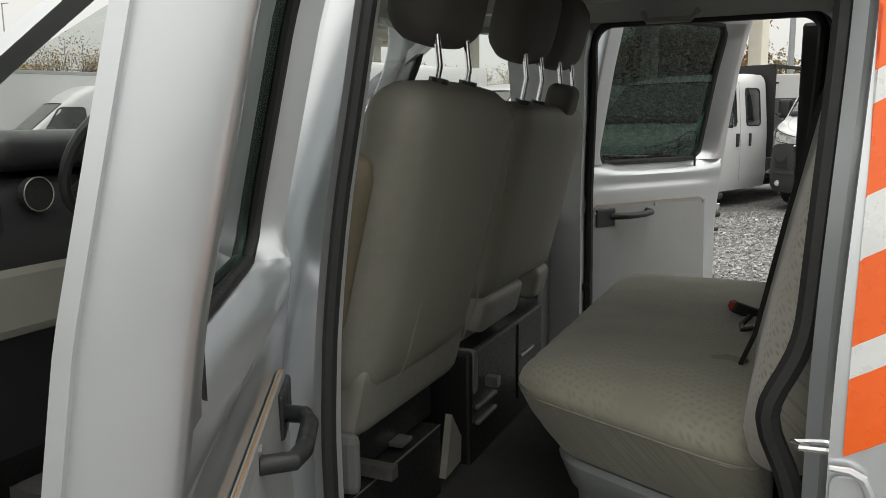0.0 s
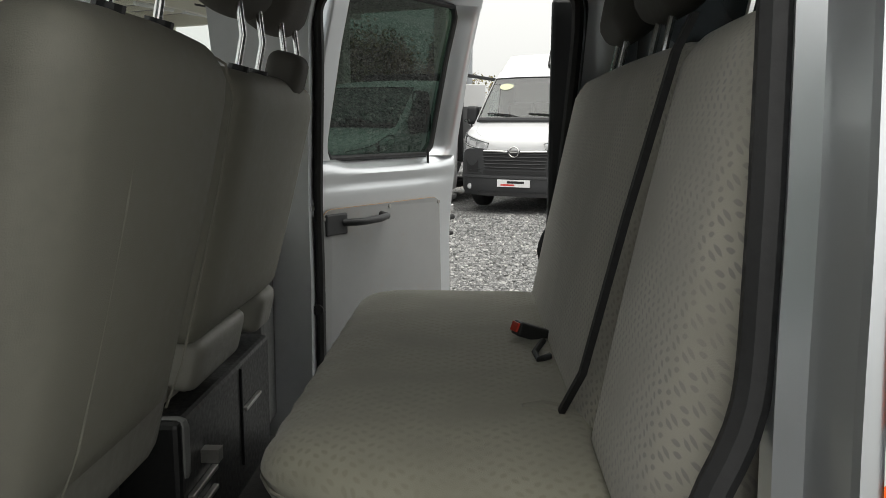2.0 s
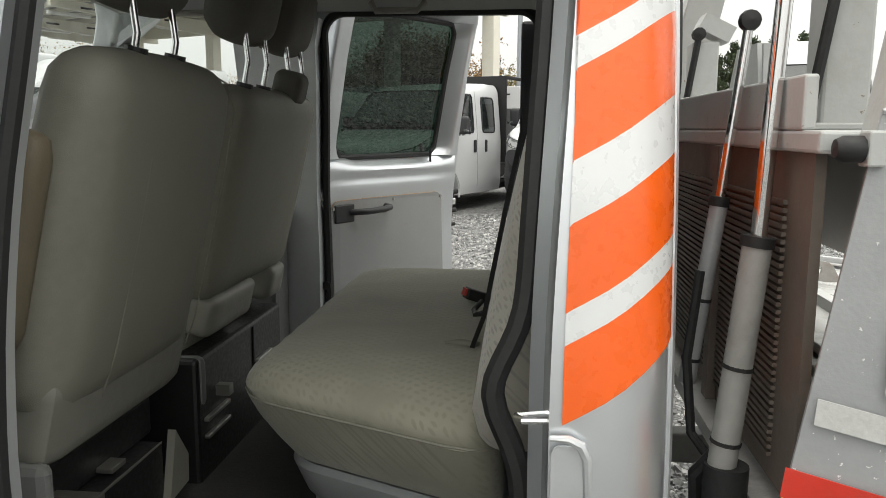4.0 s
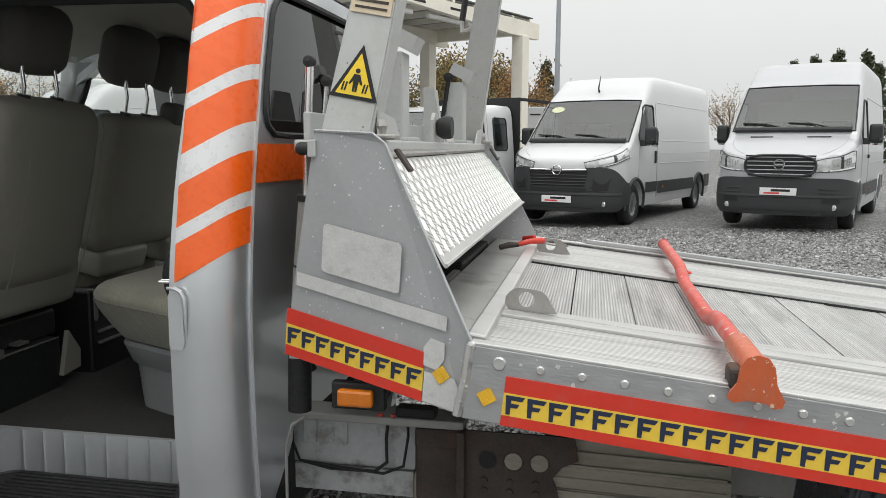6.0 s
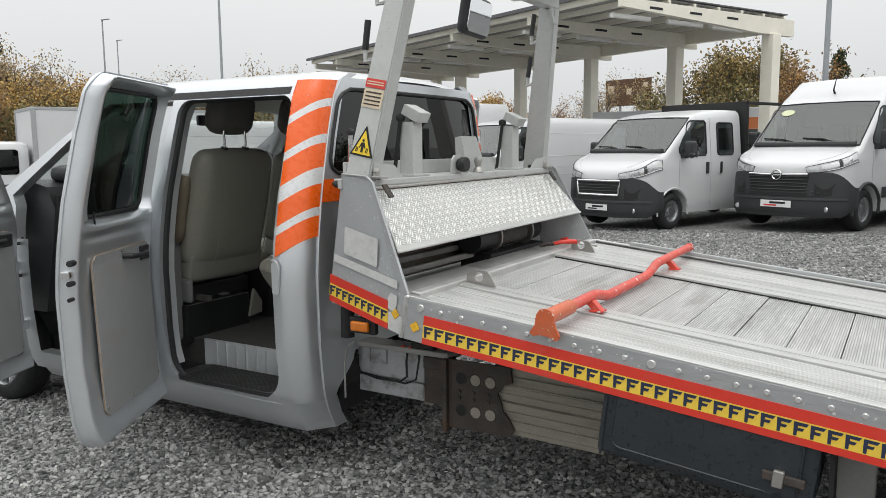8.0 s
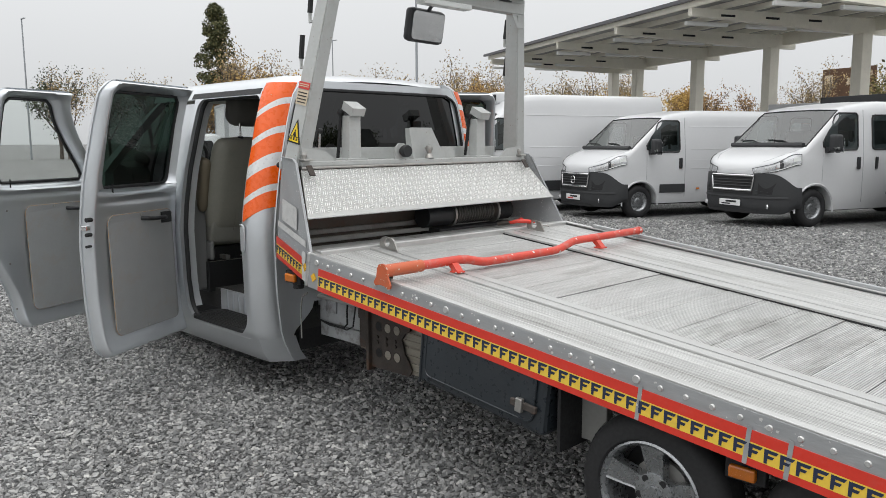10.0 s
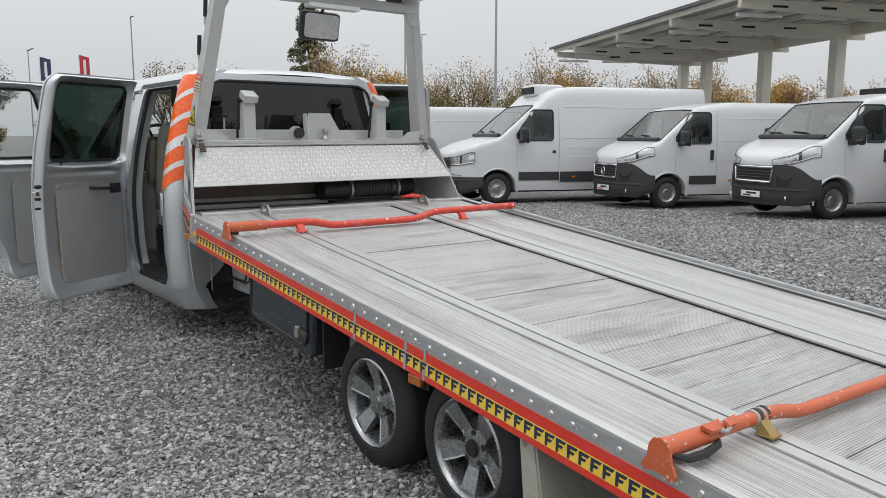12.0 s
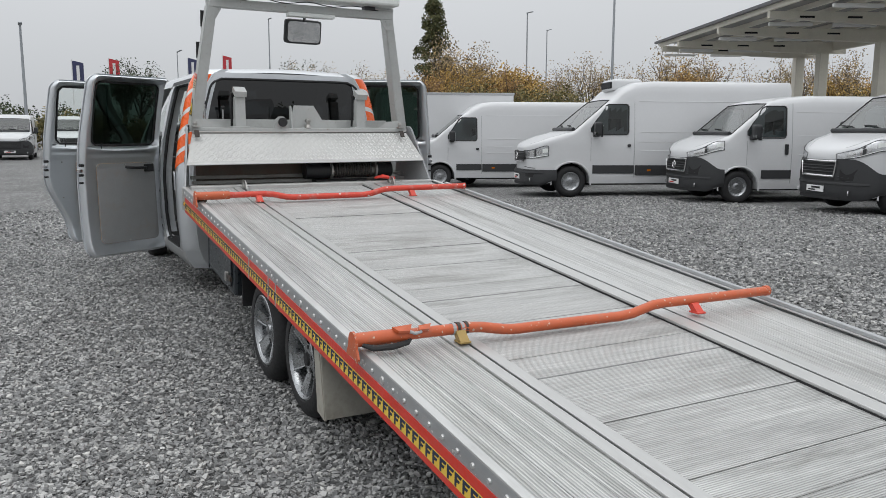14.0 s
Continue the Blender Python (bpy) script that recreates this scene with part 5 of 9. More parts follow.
        for y, hw in heads:
            for d in (-0.083, 0.083) if not twin else (-0.075, 0.075):
                part("headrest_post", tube([m @ Vector((0.06, y + d, 0.62)), m @ Vector((0.056, y + d, 0.72)), m @ Vector((0.02, y + d, 0.82))], 0.0075, 10), CHROME, seat, "chrome headrest post", soft=True)
                part("post_collar", cyl(m @ Vector((0.06, y + d, 0.668 if not twin else 0.635)), m @ Vector((0.06, y + d, 0.695 if not twin else 0.66)), 0.022, 12), PLASTIC, seat)
            part("headrest", cushion(-0.075, 0.05, y - hw, y + hw, 0.765, 0.99, 0.055, m, 0.012, 10), HEADREST, seat, "dark grey headrest", soft=True)
        return seat

    d = front_seat("driver_seat", "grey-brown covered driver seat", 1.345, 1.935, [(1.636, 0.158)], False)
    part("armrest", cushion(-0.04, 0.075, 1.275, 1.345, 0.14, 0.53, 0.035, pose(-0.95, 0, 0.93, 0, 14, 0)), ARMREST, d, "folded-up grey armrest", soft=True)
    front_seat("passenger_seat", "grey-brown covered double passenger seat", 2.03, 2.70, [(2.225, 0.145), (2.575, 0.145)], True)
    # dashboard, wheel, instruments
    bm = bmesh.new()
    prof = ((-2.35, 0.60), (-2.35, 1.40), (-2.05, 1.44), (-1.86, 1.40), (-1.79, 1.27), (-1.83, 1.05), (-1.95, 0.60))
    L = [[bm.verts.new((x, y, z)) for x, z in prof] for y in zrange(YC - 0.86, YC + 0.86, 8)]
    for a, b in zip(L, L[1:]):
        for i in range(len(prof)):
            j = (i + 1) % len(prof)
            bm.faces.new((a[i], a[j], b[j], b[i]))
    bm.faces.new(L[0][::-1])
    bm.faces.new(L[-1])
    dash = part("dashboard", bm, PLASTIC, truck, "black plastic dashboard", soft=True)
    part("lower_dash", boxed(-1.93, -1.80, YC - 0.84, YC + 0.84, 0.98, 1.18, 0.03), SHELL, dash, "pale grey lower panel")
    part("instrument_hood", cushion(-2.05, -1.80, 1.36, 1.88, 1.42, 1.53, 0.05), PLASTIC, dash, soft=True)
    for y in (1.465, 1.70):
        part("dial", cyl((-1.815, y, 1.36), (-1.79, y, 1.36), 0.046, 20), BLACK, dash)
        part("dial_ring", tube([(-1.788, y + 0.046 * math.cos(a), 1.36 + 0.046 * math.sin(a)) for a in [2 * math.pi * i / 20 for i in range(20)]], 0.002, 6, True), STEEL, dash)
    for y in (1.30, 2.05, 2.25, 2.9):
        part("air_vent", boxed(-1.82, -1.785, y - 0.05, y + 0.05, 1.27, 1.35, 0.004), BLACK, dash)
    wm = pose(-1.65, 1.63, 1.45, 0, -62, 0)
    wheel = part("steering_wheel", tube([wm @ Vector((0.185 * math.cos(a), 0.185 * math.sin(a), 0)) for a in [2 * math.pi * i / 28 for i in range(28)]], 0.016, 8, True), PLASTIC, truck, "black steering wheel", soft=True)
    part("hub", cushion(-0.07, 0.07, -0.07, 0.07, -0.03, 0.02, 0.02, wm), PLASTIC, wheel, soft=True)
    for a in (90, 210, 330):
        part("spoke", tube([wm @ Vector((0.05 * math.cos(radians(a)), 0.05 * math.sin(radians(a)), 0)), wm @ Vector((0.18 * math.cos(radians(a)), 0.18 * math.sin(radians(a)), 0))], 0.014, 8), PLASTIC, wheel, soft=True)
    part("steering_column", cyl((-1.67, 1.63, 1.43), (-1.88, 1.63, 1.30), 0.04, 12), PLASTIC, truck)
    for x in (-1.05, -0.35):
        part("grab_handle", tube([(x - 0.09, YC + 0.70, 1.90), (x - 0.07, YC + 0.67, 1.87), (x + 0.07, YC + 0.67, 1.87), (x + 0.09, YC + 0.70, 1.90)], 0.011, 8), LIGHT_TRIM, truck, "pale grab handle", soft=True)
    part("rear_view_mirror", cushion(-1.33, -1.30, YC - 0.12, YC + 0.12, 1.78, 1.85, 0.012), PLASTIC, truck)


build_interior()


# ---- the recovery truck: flatbed, headboard, arch, running gear ----
SLOPE = -0.112
BED_X0, BED_X1 = 0.955, 6.95
BED_L, BED_R = 1.0, 3.30


def bed_z(x):
    return 1.0 + SLOPE * (x - 0.954)


BED = Matrix.Translation((0.954, 0, 1.0)) @ Matrix.Rotation(-math.atan(SLOPE), 4, "Y")


JOINTS = (2.05, 2.456, 2.592)


def build_bed():
    bed = new("flatbed")
    bed.parent = truck
    bed["label"] = "tilted aluminium flatbed deck"
    bed.matrix_basis = BED
    L = (BED_X1 - BED_X0) / math.cos(math.atan(SLOPE))
    # side rails: rim flange, skirt, tapes
    for y, s in ((BED_L, -1), (BED_R, 1)):
        a, b = sorted((y, y - s * 0.012))
        part("side_rail", boxed(0.0, L, a, b, -0.185, 0.0, 0.003), ALU_RIM, bed, "scratched aluminium side rail")
        a, b = sorted((y, y - s * 0.035))
        part("rim_flange", boxed(0.0, L, a, b, -0.002, 0.008, 0.003), ALU, bed)
        for z0, z1, ma, nm in ((-0.102, -0.062, RED_TAPE, "red_tape"), (-0.158, -0.102, YELLOW_TAPE, "yellow_tape"), (-0.184, -0.158, RED_TAPE, "red_tape")):
            a, b = sorted((y + s * 0.0005, y + s * 0.003))
            part(nm, boxed(0.095, L, a, b, z0, z1), ma, bed)
    # dark glyph marks on the yellow tape
    gl = [(0, 0), (0.010, 0), (0.010, 0.018), (0.026, 0.018), (0.030, 0.028), (0.010, 0.028), (0.010, 0.036), (0.036, 0.036), (0.042, 0.047), (-0.004, 0.047)]
    me = to_mesh("hazard_mark", plate(gl, 0.0015), NAVY)
    for k in range(int((L - 0.1) / 0.0515)):
        shared("hazard_mark", me, bed, pose(0.105 + 0.0515 * k, BED_L - 0.0046, -0.154))
    rm = to_mesh("rivet", lathe([(0.0, -0.004), (0.008, -0.004), (0.011, 0.0), (0.011, 0.004)], 10, "Y"), ALU)
    big = to_mesh("rivet", lathe([(0.0, -0.004), (0.014, -0.004), (0.017, 0.0), (0.017, 0.004)], 12, "Y"), ALU)
    for k in range(int((L - 0.1) / 0.098)):
        shared("rivet", big if k % 10 == 0 else rm, bed, pose(0.075 + 0.098 * k, BED_L - 0.002, -0.035))
    for k in range(int((L - 0.1) / 0.13)):
        shared("rivet", rm, bed, pose(0.075 + 0.13 * k, BED_R - 0.016, 0.0))
    for u in JOINTS:
        part("tape_joint", boxed(u, u + 0.016, BED_L - 0.0045, BED_L - 0.0032, -0.182, -0.05), ALU_RIM, bed)
    # far rim stands a little higher, with fixings along it
    part("far_rim", boxed(0.25, L, BED_R - 0.03, BED_R, 0.008, 0.03, 0.004), ALU_RIM, bed)
    # runways: long ribbed extrusions
    d0 = -0.012
    for ya, yb in ((BED_L + 0.035, 1.40), (2.732, BED_R - 0.035)):
        n = 3
        for i in range(n):
            a, b = ya + (yb - ya) * i / n, ya + (yb - ya) * (i + 1) / n
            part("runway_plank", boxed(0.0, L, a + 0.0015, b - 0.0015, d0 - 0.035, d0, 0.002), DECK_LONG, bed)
    for y, w in ((1.430, 0.029), (1.499, 0.029), (2.605, 0.047), (2.700, 0.032)):
        part("guide_rail", boxed(0.0, L, y - w, y + w - 0.002, d0 - 0.03, d0 + 0.010, 0.003), RAIL_ALU, bed, "bright aluminium guide rail")
    for y, w, h in ((1.4635, 0.002, 0.0035), (2.6585, 0.003, 0.0035), (2.5555, 0.0030, -0.0025)):
        part("track_slot", boxed(0.0, L, y - w, y + w, d0 - 0.03, d0 + h), BLACK, bed)
    # middle: cross planks
    x = 0.0
    rng = random.Random(5)
    while x < L - 0.02:
        w = 0.225 if x == 0.0 else min(0.20, L - x)
        dz = rng.uniform(-0.0015, 0.0015)
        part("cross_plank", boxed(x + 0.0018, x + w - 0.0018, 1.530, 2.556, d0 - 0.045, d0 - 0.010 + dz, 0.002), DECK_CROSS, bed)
        x += w
    part("deck_underside", boxed(0.02, L, BED_L + 0.02, BED_R - 0.02, d0 - 0.075, d0 - 0.047), BLACK, bed)
    for k in range(12):
        part("cross_beam", boxed(0.25 + k * 0.48, 0.29 + k * 0.48, BED_L + 0.03, BED_R - 0.03, d0 - 0.14, d0 - 0.075), CHASSIS, bed)
    # front lip of the deck with lashing plates
    part("front_lip", boxed(-0.02, 0.03, 1.06, BED_R - 0.04, -0.04, 0.012, 0.006), ALU, bed)
    part("front_apron", boxed(-0.20, 0.0, 1.06, BED_R - 0.06, -0.04, -0.018, 0.004), ALU_GRIMY, bed)
    def holed(outer, c, r, thick, n=20):
        """A plate with a round hole; outer is a loop of corners round the centre c."""
        bm = bmesh.new()
        loops = []
        for y in (0, thick):
            rim, edge_ = [], []
            for i in range(n):
                a = 2 * math.pi * i / n
                d = Vector((math.cos(a), math.sin(a)))
                best = 1.0
                for (x0, z0), (x1, z1) in zip(outer, outer[1:] + outer[:1]):
                    ex, ez = x1 - x0, z1 - z0
                    den = d.x * ez - d.y * ex
                    if abs(den) > 1e-9:
                        q = ((x0 - c[0]) * ez - (z0 - c[1]) * ex) / den
                        w = ((x0 - c[0]) * d.y - (z0 - c[1]) * d.x) / den
                        if q > 0 and -0.001 <= w <= 1.001:
                            best = min(best, q)
                rim.append(bm.verts.new((c[0] + r * d.x, y, c[1] + r * d.y)))
                edge_.append(bm.verts.new((c[0] + best * d.x, y, c[1] + best * d.y)))
            loops.append((rim, edge_))
        (ra, ea), (rb, eb) = loops
        for i in range(n):
            j = (i + 1) % n
            bm.faces.new((ra[i], ra[j], ea[j], ea[i]))
            bm.faces.new((rb[i], eb[i], eb[j], rb[j]))
            bm.faces.new((ra[i], rb[i], rb[j], ra[j]))
            bm.faces.new((ea[i], ea[j], eb[j], eb[i]))
        return bm
    for y in (1.47, 2.80):
        pl = [(0, 0), (0.16, 0), (0.115, 0.060), (0.10, 0.068), (0.03, 0.068), (0.0, 0.045)]
        bm = holed(pl, (0.062, 0.036), 0.023, 0.010)
        bmesh.ops.transform(bm, matrix=pose(0.03, y, -0.002), verts=bm.verts)
        part("lashing_lug", bm, STEEL, bed, "worn steel lashing lug with a round eye")
    for k in range(14):
        part("weld_bead", lathe([(0.0, 0.008), (0.010, 0.005), (0.013, 0.0)], 8, "Z"), ALU, bed).matrix_basis = pose(0.003 - 0.0008 * k, BED_L + 0.001 + 0.0006 * (k % 3), -0.004 - 0.0125 * k, 90, 0, 40 * k)
    part("corner_weld", tube([(0.0, BED_L + 0.002, 0.0), (-0.002, BED_L + 0.002, -0.08), (-0.012, BED_L + 0.002, -0.18)], 0.012, 6), ALU, bed, soft=True)
    rf = to_mesh("reflector", plate([(-0.025, 0), (0, -0.025), (0.025, 0), (0, 0.025)], 0.004), REFLECT_Y)
    shared("reflector", rf, bed, pose(0.055, BED_L - 0.006, -0.12, 0, 8, 0))
    return bed


def build_headboard():
    hb = new("headboard")
    hb.parent = truck
    hb["label"] = "grey steel headboard with side plates and tread plate"
    for sg in (-1, 1):
        def P(x, y, z):
            return (x, y if sg < 0 else 4.27 - y, z)
        bl, br, jt, tr, tl = P(0.43, 1.135, 0.915), P(0.945, 1.012, 0.815), P(0.957, 1.010, 1.0), P(0.722, 1.09, 1.475), P(0.525, 1.13, 1.508)
        t2 = P(0.69, 1.092, 1.50)
        part("side_plate", quad_solid([bl, br, jt, tr, t2, tl], -0.012 * (1 if sg < 0 else -1)), SIDE_PLATE, hb, "chipped grey steel side plate")
        e = [Vector(p) for p in (tl, t2, tr, jt)]
        part("plate_edge", tube(e, 0.0045, 6), SIDE_PLATE, hb)
        if sg < 0:
            # tapes and marks along the lower edge of the plate
            ex = (Vector(br) - Vector(bl)).normalized()
            up = (Vector(jt) - Vector(br)).normalized()
            nrm = ex.cross(up).normalized()
            if nrm.y > 0:
                nrm = -nrm
            m = Matrix.Translation(Vector(bl) + nrm * 0.003) @ Matrix((ex, -nrm, up)).transposed().to_4x4()
            for z0, z1, ma, nm in ((0.0, 0.028, RED_TAPE, "red_tape"), (0.028, 0.086, YELLOW_TAPE, "yellow_tape"), (0.086, 0.128, RED_TAPE, "red_tape")):
                part(nm, plate([(0.002, z0), (0.415, z0), (0.415, z1), (0.004, z1)], 0.002, m), ma, hb)
            gl = [(0, 0), (0.010, 0), (0.010, 0.018), (0.026, 0.018), (0.030, 0.028), (0.010, 0.028), (0.010, 0.036), (0.036, 0.036), (0.042, 0.047), (-0.004, 0.047)]
            me = to_mesh("hazard_mark", plate(gl, 0.0015), NAVY)
            for k in range(9):
                shared("hazard_mark", me, hb, m @ pose(0.010 + 0.0452 * k, -0.0022, 0.034) @ Matrix.Scale(0.92, 4))
            rf = to_mesh("reflector", plate([(-0.024, 0), (0, -0.024), (0.024, 0), (0, 0.024)], 0.004), REFLECT_Y)
            shared("reflector", rf, hb, m @ pose(0.465, -0.004, 0.085))
            part("sticker_residue", plate(rounded(0.105, 0.335, 0.252, 0.378, 0.012, 3), 0.001, m), PATCH, hb, "pale peeled sticker patch")
            part("sticker_residue", plate([(0.415, 0.095), (0.452, 0.092), (0.470, 0.125), (0.468, 0.165), (0.43, 0.168), (0.412, 0.14)], 0.001, m), PATCH, hb, "pale worn corner")
            part("sticker_residue", plate([(0.418, 0.004), (0.505, 0.004), (0.515, 0.06), (0.50, 0.085), (0.418, 0.08)], 0.0008, m), PATCH, hb, "pale worn corner")
            stop = part("bump_stop", lathe([(0.0, 0.040), (0.012, 0.038), (0.017, 0.028), (0.017, 0.006), (0.012, 0.0)], 14, "Y"), RUBBER, hb, "black rubber bump stop", soft=True)
            stop.matrix_basis = Matrix.Translation((0.512, 1.135, 1.462)) @ pose(0, 0, 0, 0, 0, 90)
            part("stop_bracket", boxed(0.508, 0.530, 1.118, 1.150, 1.44, 1.485, 0.003), POST_GREY, hb)
            part("sticker_residue", plate([(0.03, 0.196), (0.47, 0.196), (0.47, 0.232), (0.03, 0.232)], 0.001, m), PATCH, hb, "pale peeled tape strip")
    # top beam and hinged tread plate
    part("top_beam", boxed(0.46, 0.70, 1.15, 3.10, 1.455, 1.485, 0.005), POST_GREY, hb, "grey steel top beam")
    part("beam_upstand", boxed(0.46, 0.48, 1.22, 3.02, 1.485, 1.56, 0.004), POST_GREY, hb)
    a, b = Vector((0.70, 1.14, 1.435)), Vector((0.885, 1.05, 1.18))
    c, d = Vector((0.885, 3.22, 1.19)), Vector((0.69, 3.13, 1.445))
    tp = part("tread_plate", quad_solid([a, b, c, d], 0.006 if (b - a).cross(c - a).x < 0 else -0.006), TREAD_ALU, hb, "pale aluminium tread plate")
    # raised lozenges
    e_u, e_v = (d - a).normalized(), (b - a).normalized()
    nn = e_u.cross(e_v).normalized()
    if nn.x < 0:
        nn = -nn
    bm = bmesh.new()
    lu, lv = (d - a).length, (b - a).length
    step = 0.037
    for i in range(int(lu / step)):
        for j in range(int(lv / step)):
            cu, cv = (i + 0.6) * step, (j + 0.6) * step
            if cu > lu - 0.02:
                continue
            an = radians(20 + (90 if (i + j) % 2 else 0))
            f = e_u * math.cos(an) + e_v * math.sin(an)
            s = e_v * math.cos(an) - e_u * math.sin(an)
            fu, fv = cu / lu, cv / lv
            mid = a * (1 - fu) * (1 - fv) + d * fu * (1 - fv) + b * (1 - fu) * fv + c * fu * fv + nn * 0.001
            for bar in (-1, 0, 1):
                cen, dl, dw = mid + s * bar * 0.0125, 0.0215, 0.0034
                base = [cen - f * dl, cen + s * dw, cen + f * dl, cen - s * dw]
                top = [cen - f * dl * 0.7 + nn * 0.0022, cen + s * dw * 0.5 + nn * 0.0022, cen + f * dl * 0.7 + nn * 0.0022, cen - s * dw * 0.5 + nn * 0.0022]
                vb, vt = [bm.verts.new(p + nn * 0.0005) for p in base], [bm.verts.new(p) for p in top]
                bm.faces.new(vt)
                for k in range(4):
                    q = (k + 1) % 4
                    bm.faces.new((vb[k], vb[q], vt[q], vt[k]))
    tagged(part("tread_pattern", bm, TREAD_TOP, tp), kind="stuff")
    part("plate_lip", tube([b, c], 0.006, 6), ALU, hb)
    part("plate_rod", tube([a + Vector((0.0, 0, 0.012)), d + Vector((0.0, 0, 0.012))], 0.009, 8), STEEL, hb)
    for y in (1.17, 3.06):
        h = part("lock_hinge", boxed(0.68, 0.735, y - 0.03, y + 0.03, 1.485, 1.50, 0.004), STEEL, hb, "rusty steel lock hinge")
        part("hinge_bolt", lathe([(0.0, 0.04), (0.014, 0.038), (0.018, 0.02), (0.012, 0.0)], 12, "Z"), STEEL, h).matrix_basis = pose(0.69, y, 1.50)
        part("lock_tongue", boxed(-0.010, 0.0, -0.02, 0.02, -0.07, 0.0, 0.004, pose(0.735, y, 1.465, 0, -35, 0)), RUST, h)
        part("grease_nub", lathe([(0.0, 0.02), (0.012, 0.016), (0.014, 0.0)], 10, "Z"), BLACK, h).matrix_basis = pose(0.60, y - 0.03, 1.487)
    # corner gussets
    for y, s in ((1.155, 1), (3.085, -1)):
        part("gusset", plate([(0, 0), (0.24 * s, 0), (0.16 * s, 0.06), (0, 0.075)], 0.006, Matrix.Translation((0.69, y, 1.485)) @ pose(0, 0, 0, 0, 0, 90)), POST_GREY, hb)
    # two support horns
    for y in (1.56, 2.68):
        horn = part("support_horn", boxed(0.585, 0.665, y - 0.045, y + 0.045, 1.485, 1.75, 0.006), POST_GREY, hb, "grey steel support horn")
        cap = quad_solid([(0.60, y - 0.05, 1.79), (0.69, y - 0.05, 1.745), (0.69, y + 0.05, 1.745), (0.60, y + 0.05, 1.79)], 0.05)
        part("horn_cap", cap, POST_GREY, horn)
        part("horn_foot", boxed(0.565, 0.69, y - 0.075, y + 0.075, 1.485, 1.497, 0.003), POST_GREY, horn)
        part("gas_strut", cyl((0.56, y - 0.055, 1.49), (0.60, y - 0.055, 1.76), 0.010, 8), BLACK, horn)
        part("strut_knob", lathe([(0.0, 0.0), (0.02, 0.004), (0.02, 0.03), (0.0, 0.034)], 10, "Y"), BLACK, horn).matrix_basis = pose(0.60, y - 0.07, 1.77)
    # centre bracket with coupling ball and round stop
    cb = part("centre_bracket", plate([(0, 0), (0.44, 0), (0.44, 0.05), (0.40, 0.075), (0.30, 0.075), (0.22, 0.20), (0.04, 0.20), (0, 0.06)], 0.012, Matrix.Translation((0.63, 2.01, 1.485)) @ pose(0, 0, 0, 0, 0, 90)), POST_GREY, hb, "grey steel centre bracket")
    part("bracket_side", quad_solid([(0.63, 2.015, 1.485), (0.70, 2.015, 1.485), (0.66, 2.015, 1.68), (0.62, 2.015, 1.68)], 0.01), POST_GREY, cb)
    part("coupling_ball", lathe([(0.0, 0.085), (0.02, 0.08), (0.026, 0.06), (0.018, 0.042), (0.014, 0.03), (0.024, 0.02), (0.03, 0.0)], 14, "Z"), STEEL, cb, "steel coupling ball", soft=True).matrix_basis = pose(0.68, 2.16, 1.487)
    part("stop_plate", plate([(0, 0), (0.12, 0), (0.11, 0.09), (0.08, 0.115), (0.04, 0.115), (0.01, 0.09)], 0.012, Matrix.Translation((0.69, 1.85, 1.47)) @ pose(0, 0, 0, 0, 0, 90)), POST_GREY, cb)
    part("round_stop", lathe([(0.0, 0.03), (0.036, 0.03), (0.04, 0.02), (0.04, 0.0), (0.03, -0.02)], 18, "Y"), RUBBER, cb, "black rubber stop", soft=True).matrix_basis = Matrix.Translation((0.715, 1.915, 1.535)) @ pose(0, 0, 0, 0, 0, -90)
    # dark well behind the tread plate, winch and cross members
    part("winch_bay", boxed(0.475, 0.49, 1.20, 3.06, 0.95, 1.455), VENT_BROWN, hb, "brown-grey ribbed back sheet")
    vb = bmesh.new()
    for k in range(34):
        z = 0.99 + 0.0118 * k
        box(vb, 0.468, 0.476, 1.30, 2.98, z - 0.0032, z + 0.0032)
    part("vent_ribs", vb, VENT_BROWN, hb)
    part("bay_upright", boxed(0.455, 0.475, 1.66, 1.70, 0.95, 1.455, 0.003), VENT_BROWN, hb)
    part("bay_floor", boxed(0.44, 0.95, 1.14, 3.12, 0.90, 0.93), ALU_GRIMY, hb)
    for z, x in ((0.96, 0.70), (1.0, 0.60), (1.04, 0.52)):
        part("bay_rail", boxed(x, x + 0.03, 1.14, 3.14, z, z + 0.03, 0.004), CHASSIS, hb)
    w = new("winch")
    w.parent = truck
    w["label"] = "dark electric winch with wound steel cable"
    part("motor", cyl((0.64, 2.13, 1.10), (0.64, 2.36, 1.10), 0.075, 18), PLASTIC, w, soft=True)
    for y in (2.36, 2.80):
        part("flange", cyl((0.64, y, 1.10), (0.64, y + 0.02, 1.10), 0.09, 18), STEEL, w)
    part("drum", cyl((0.64, 2.38, 1.10), (0.64, 2.80, 1.10), 0.05, 16), STEEL, w, soft=True)
    pts = [(0.64 + 0.062 * math.cos(a), 2.395 + 0.39 * a / (2 * math.pi * 15), 1.10 + 0.062 * math.sin(a)) for a in [2 * math.pi * i / 10 for i in range(150)]]
    part("cable", tube(pts, 0.011, 6), CABLE, w, "dark wound steel cable", soft=True)
    part("gearbox", cyl((0.64, 2.82, 1.10), (0.64, 2.98, 1.10), 0.07, 18), BLACK, w, soft=True)
    part("winch_mount", boxed(0.54, 0.74, 2.2, 2.95, 0.93, 1.02, 0.01), BLACK, w)


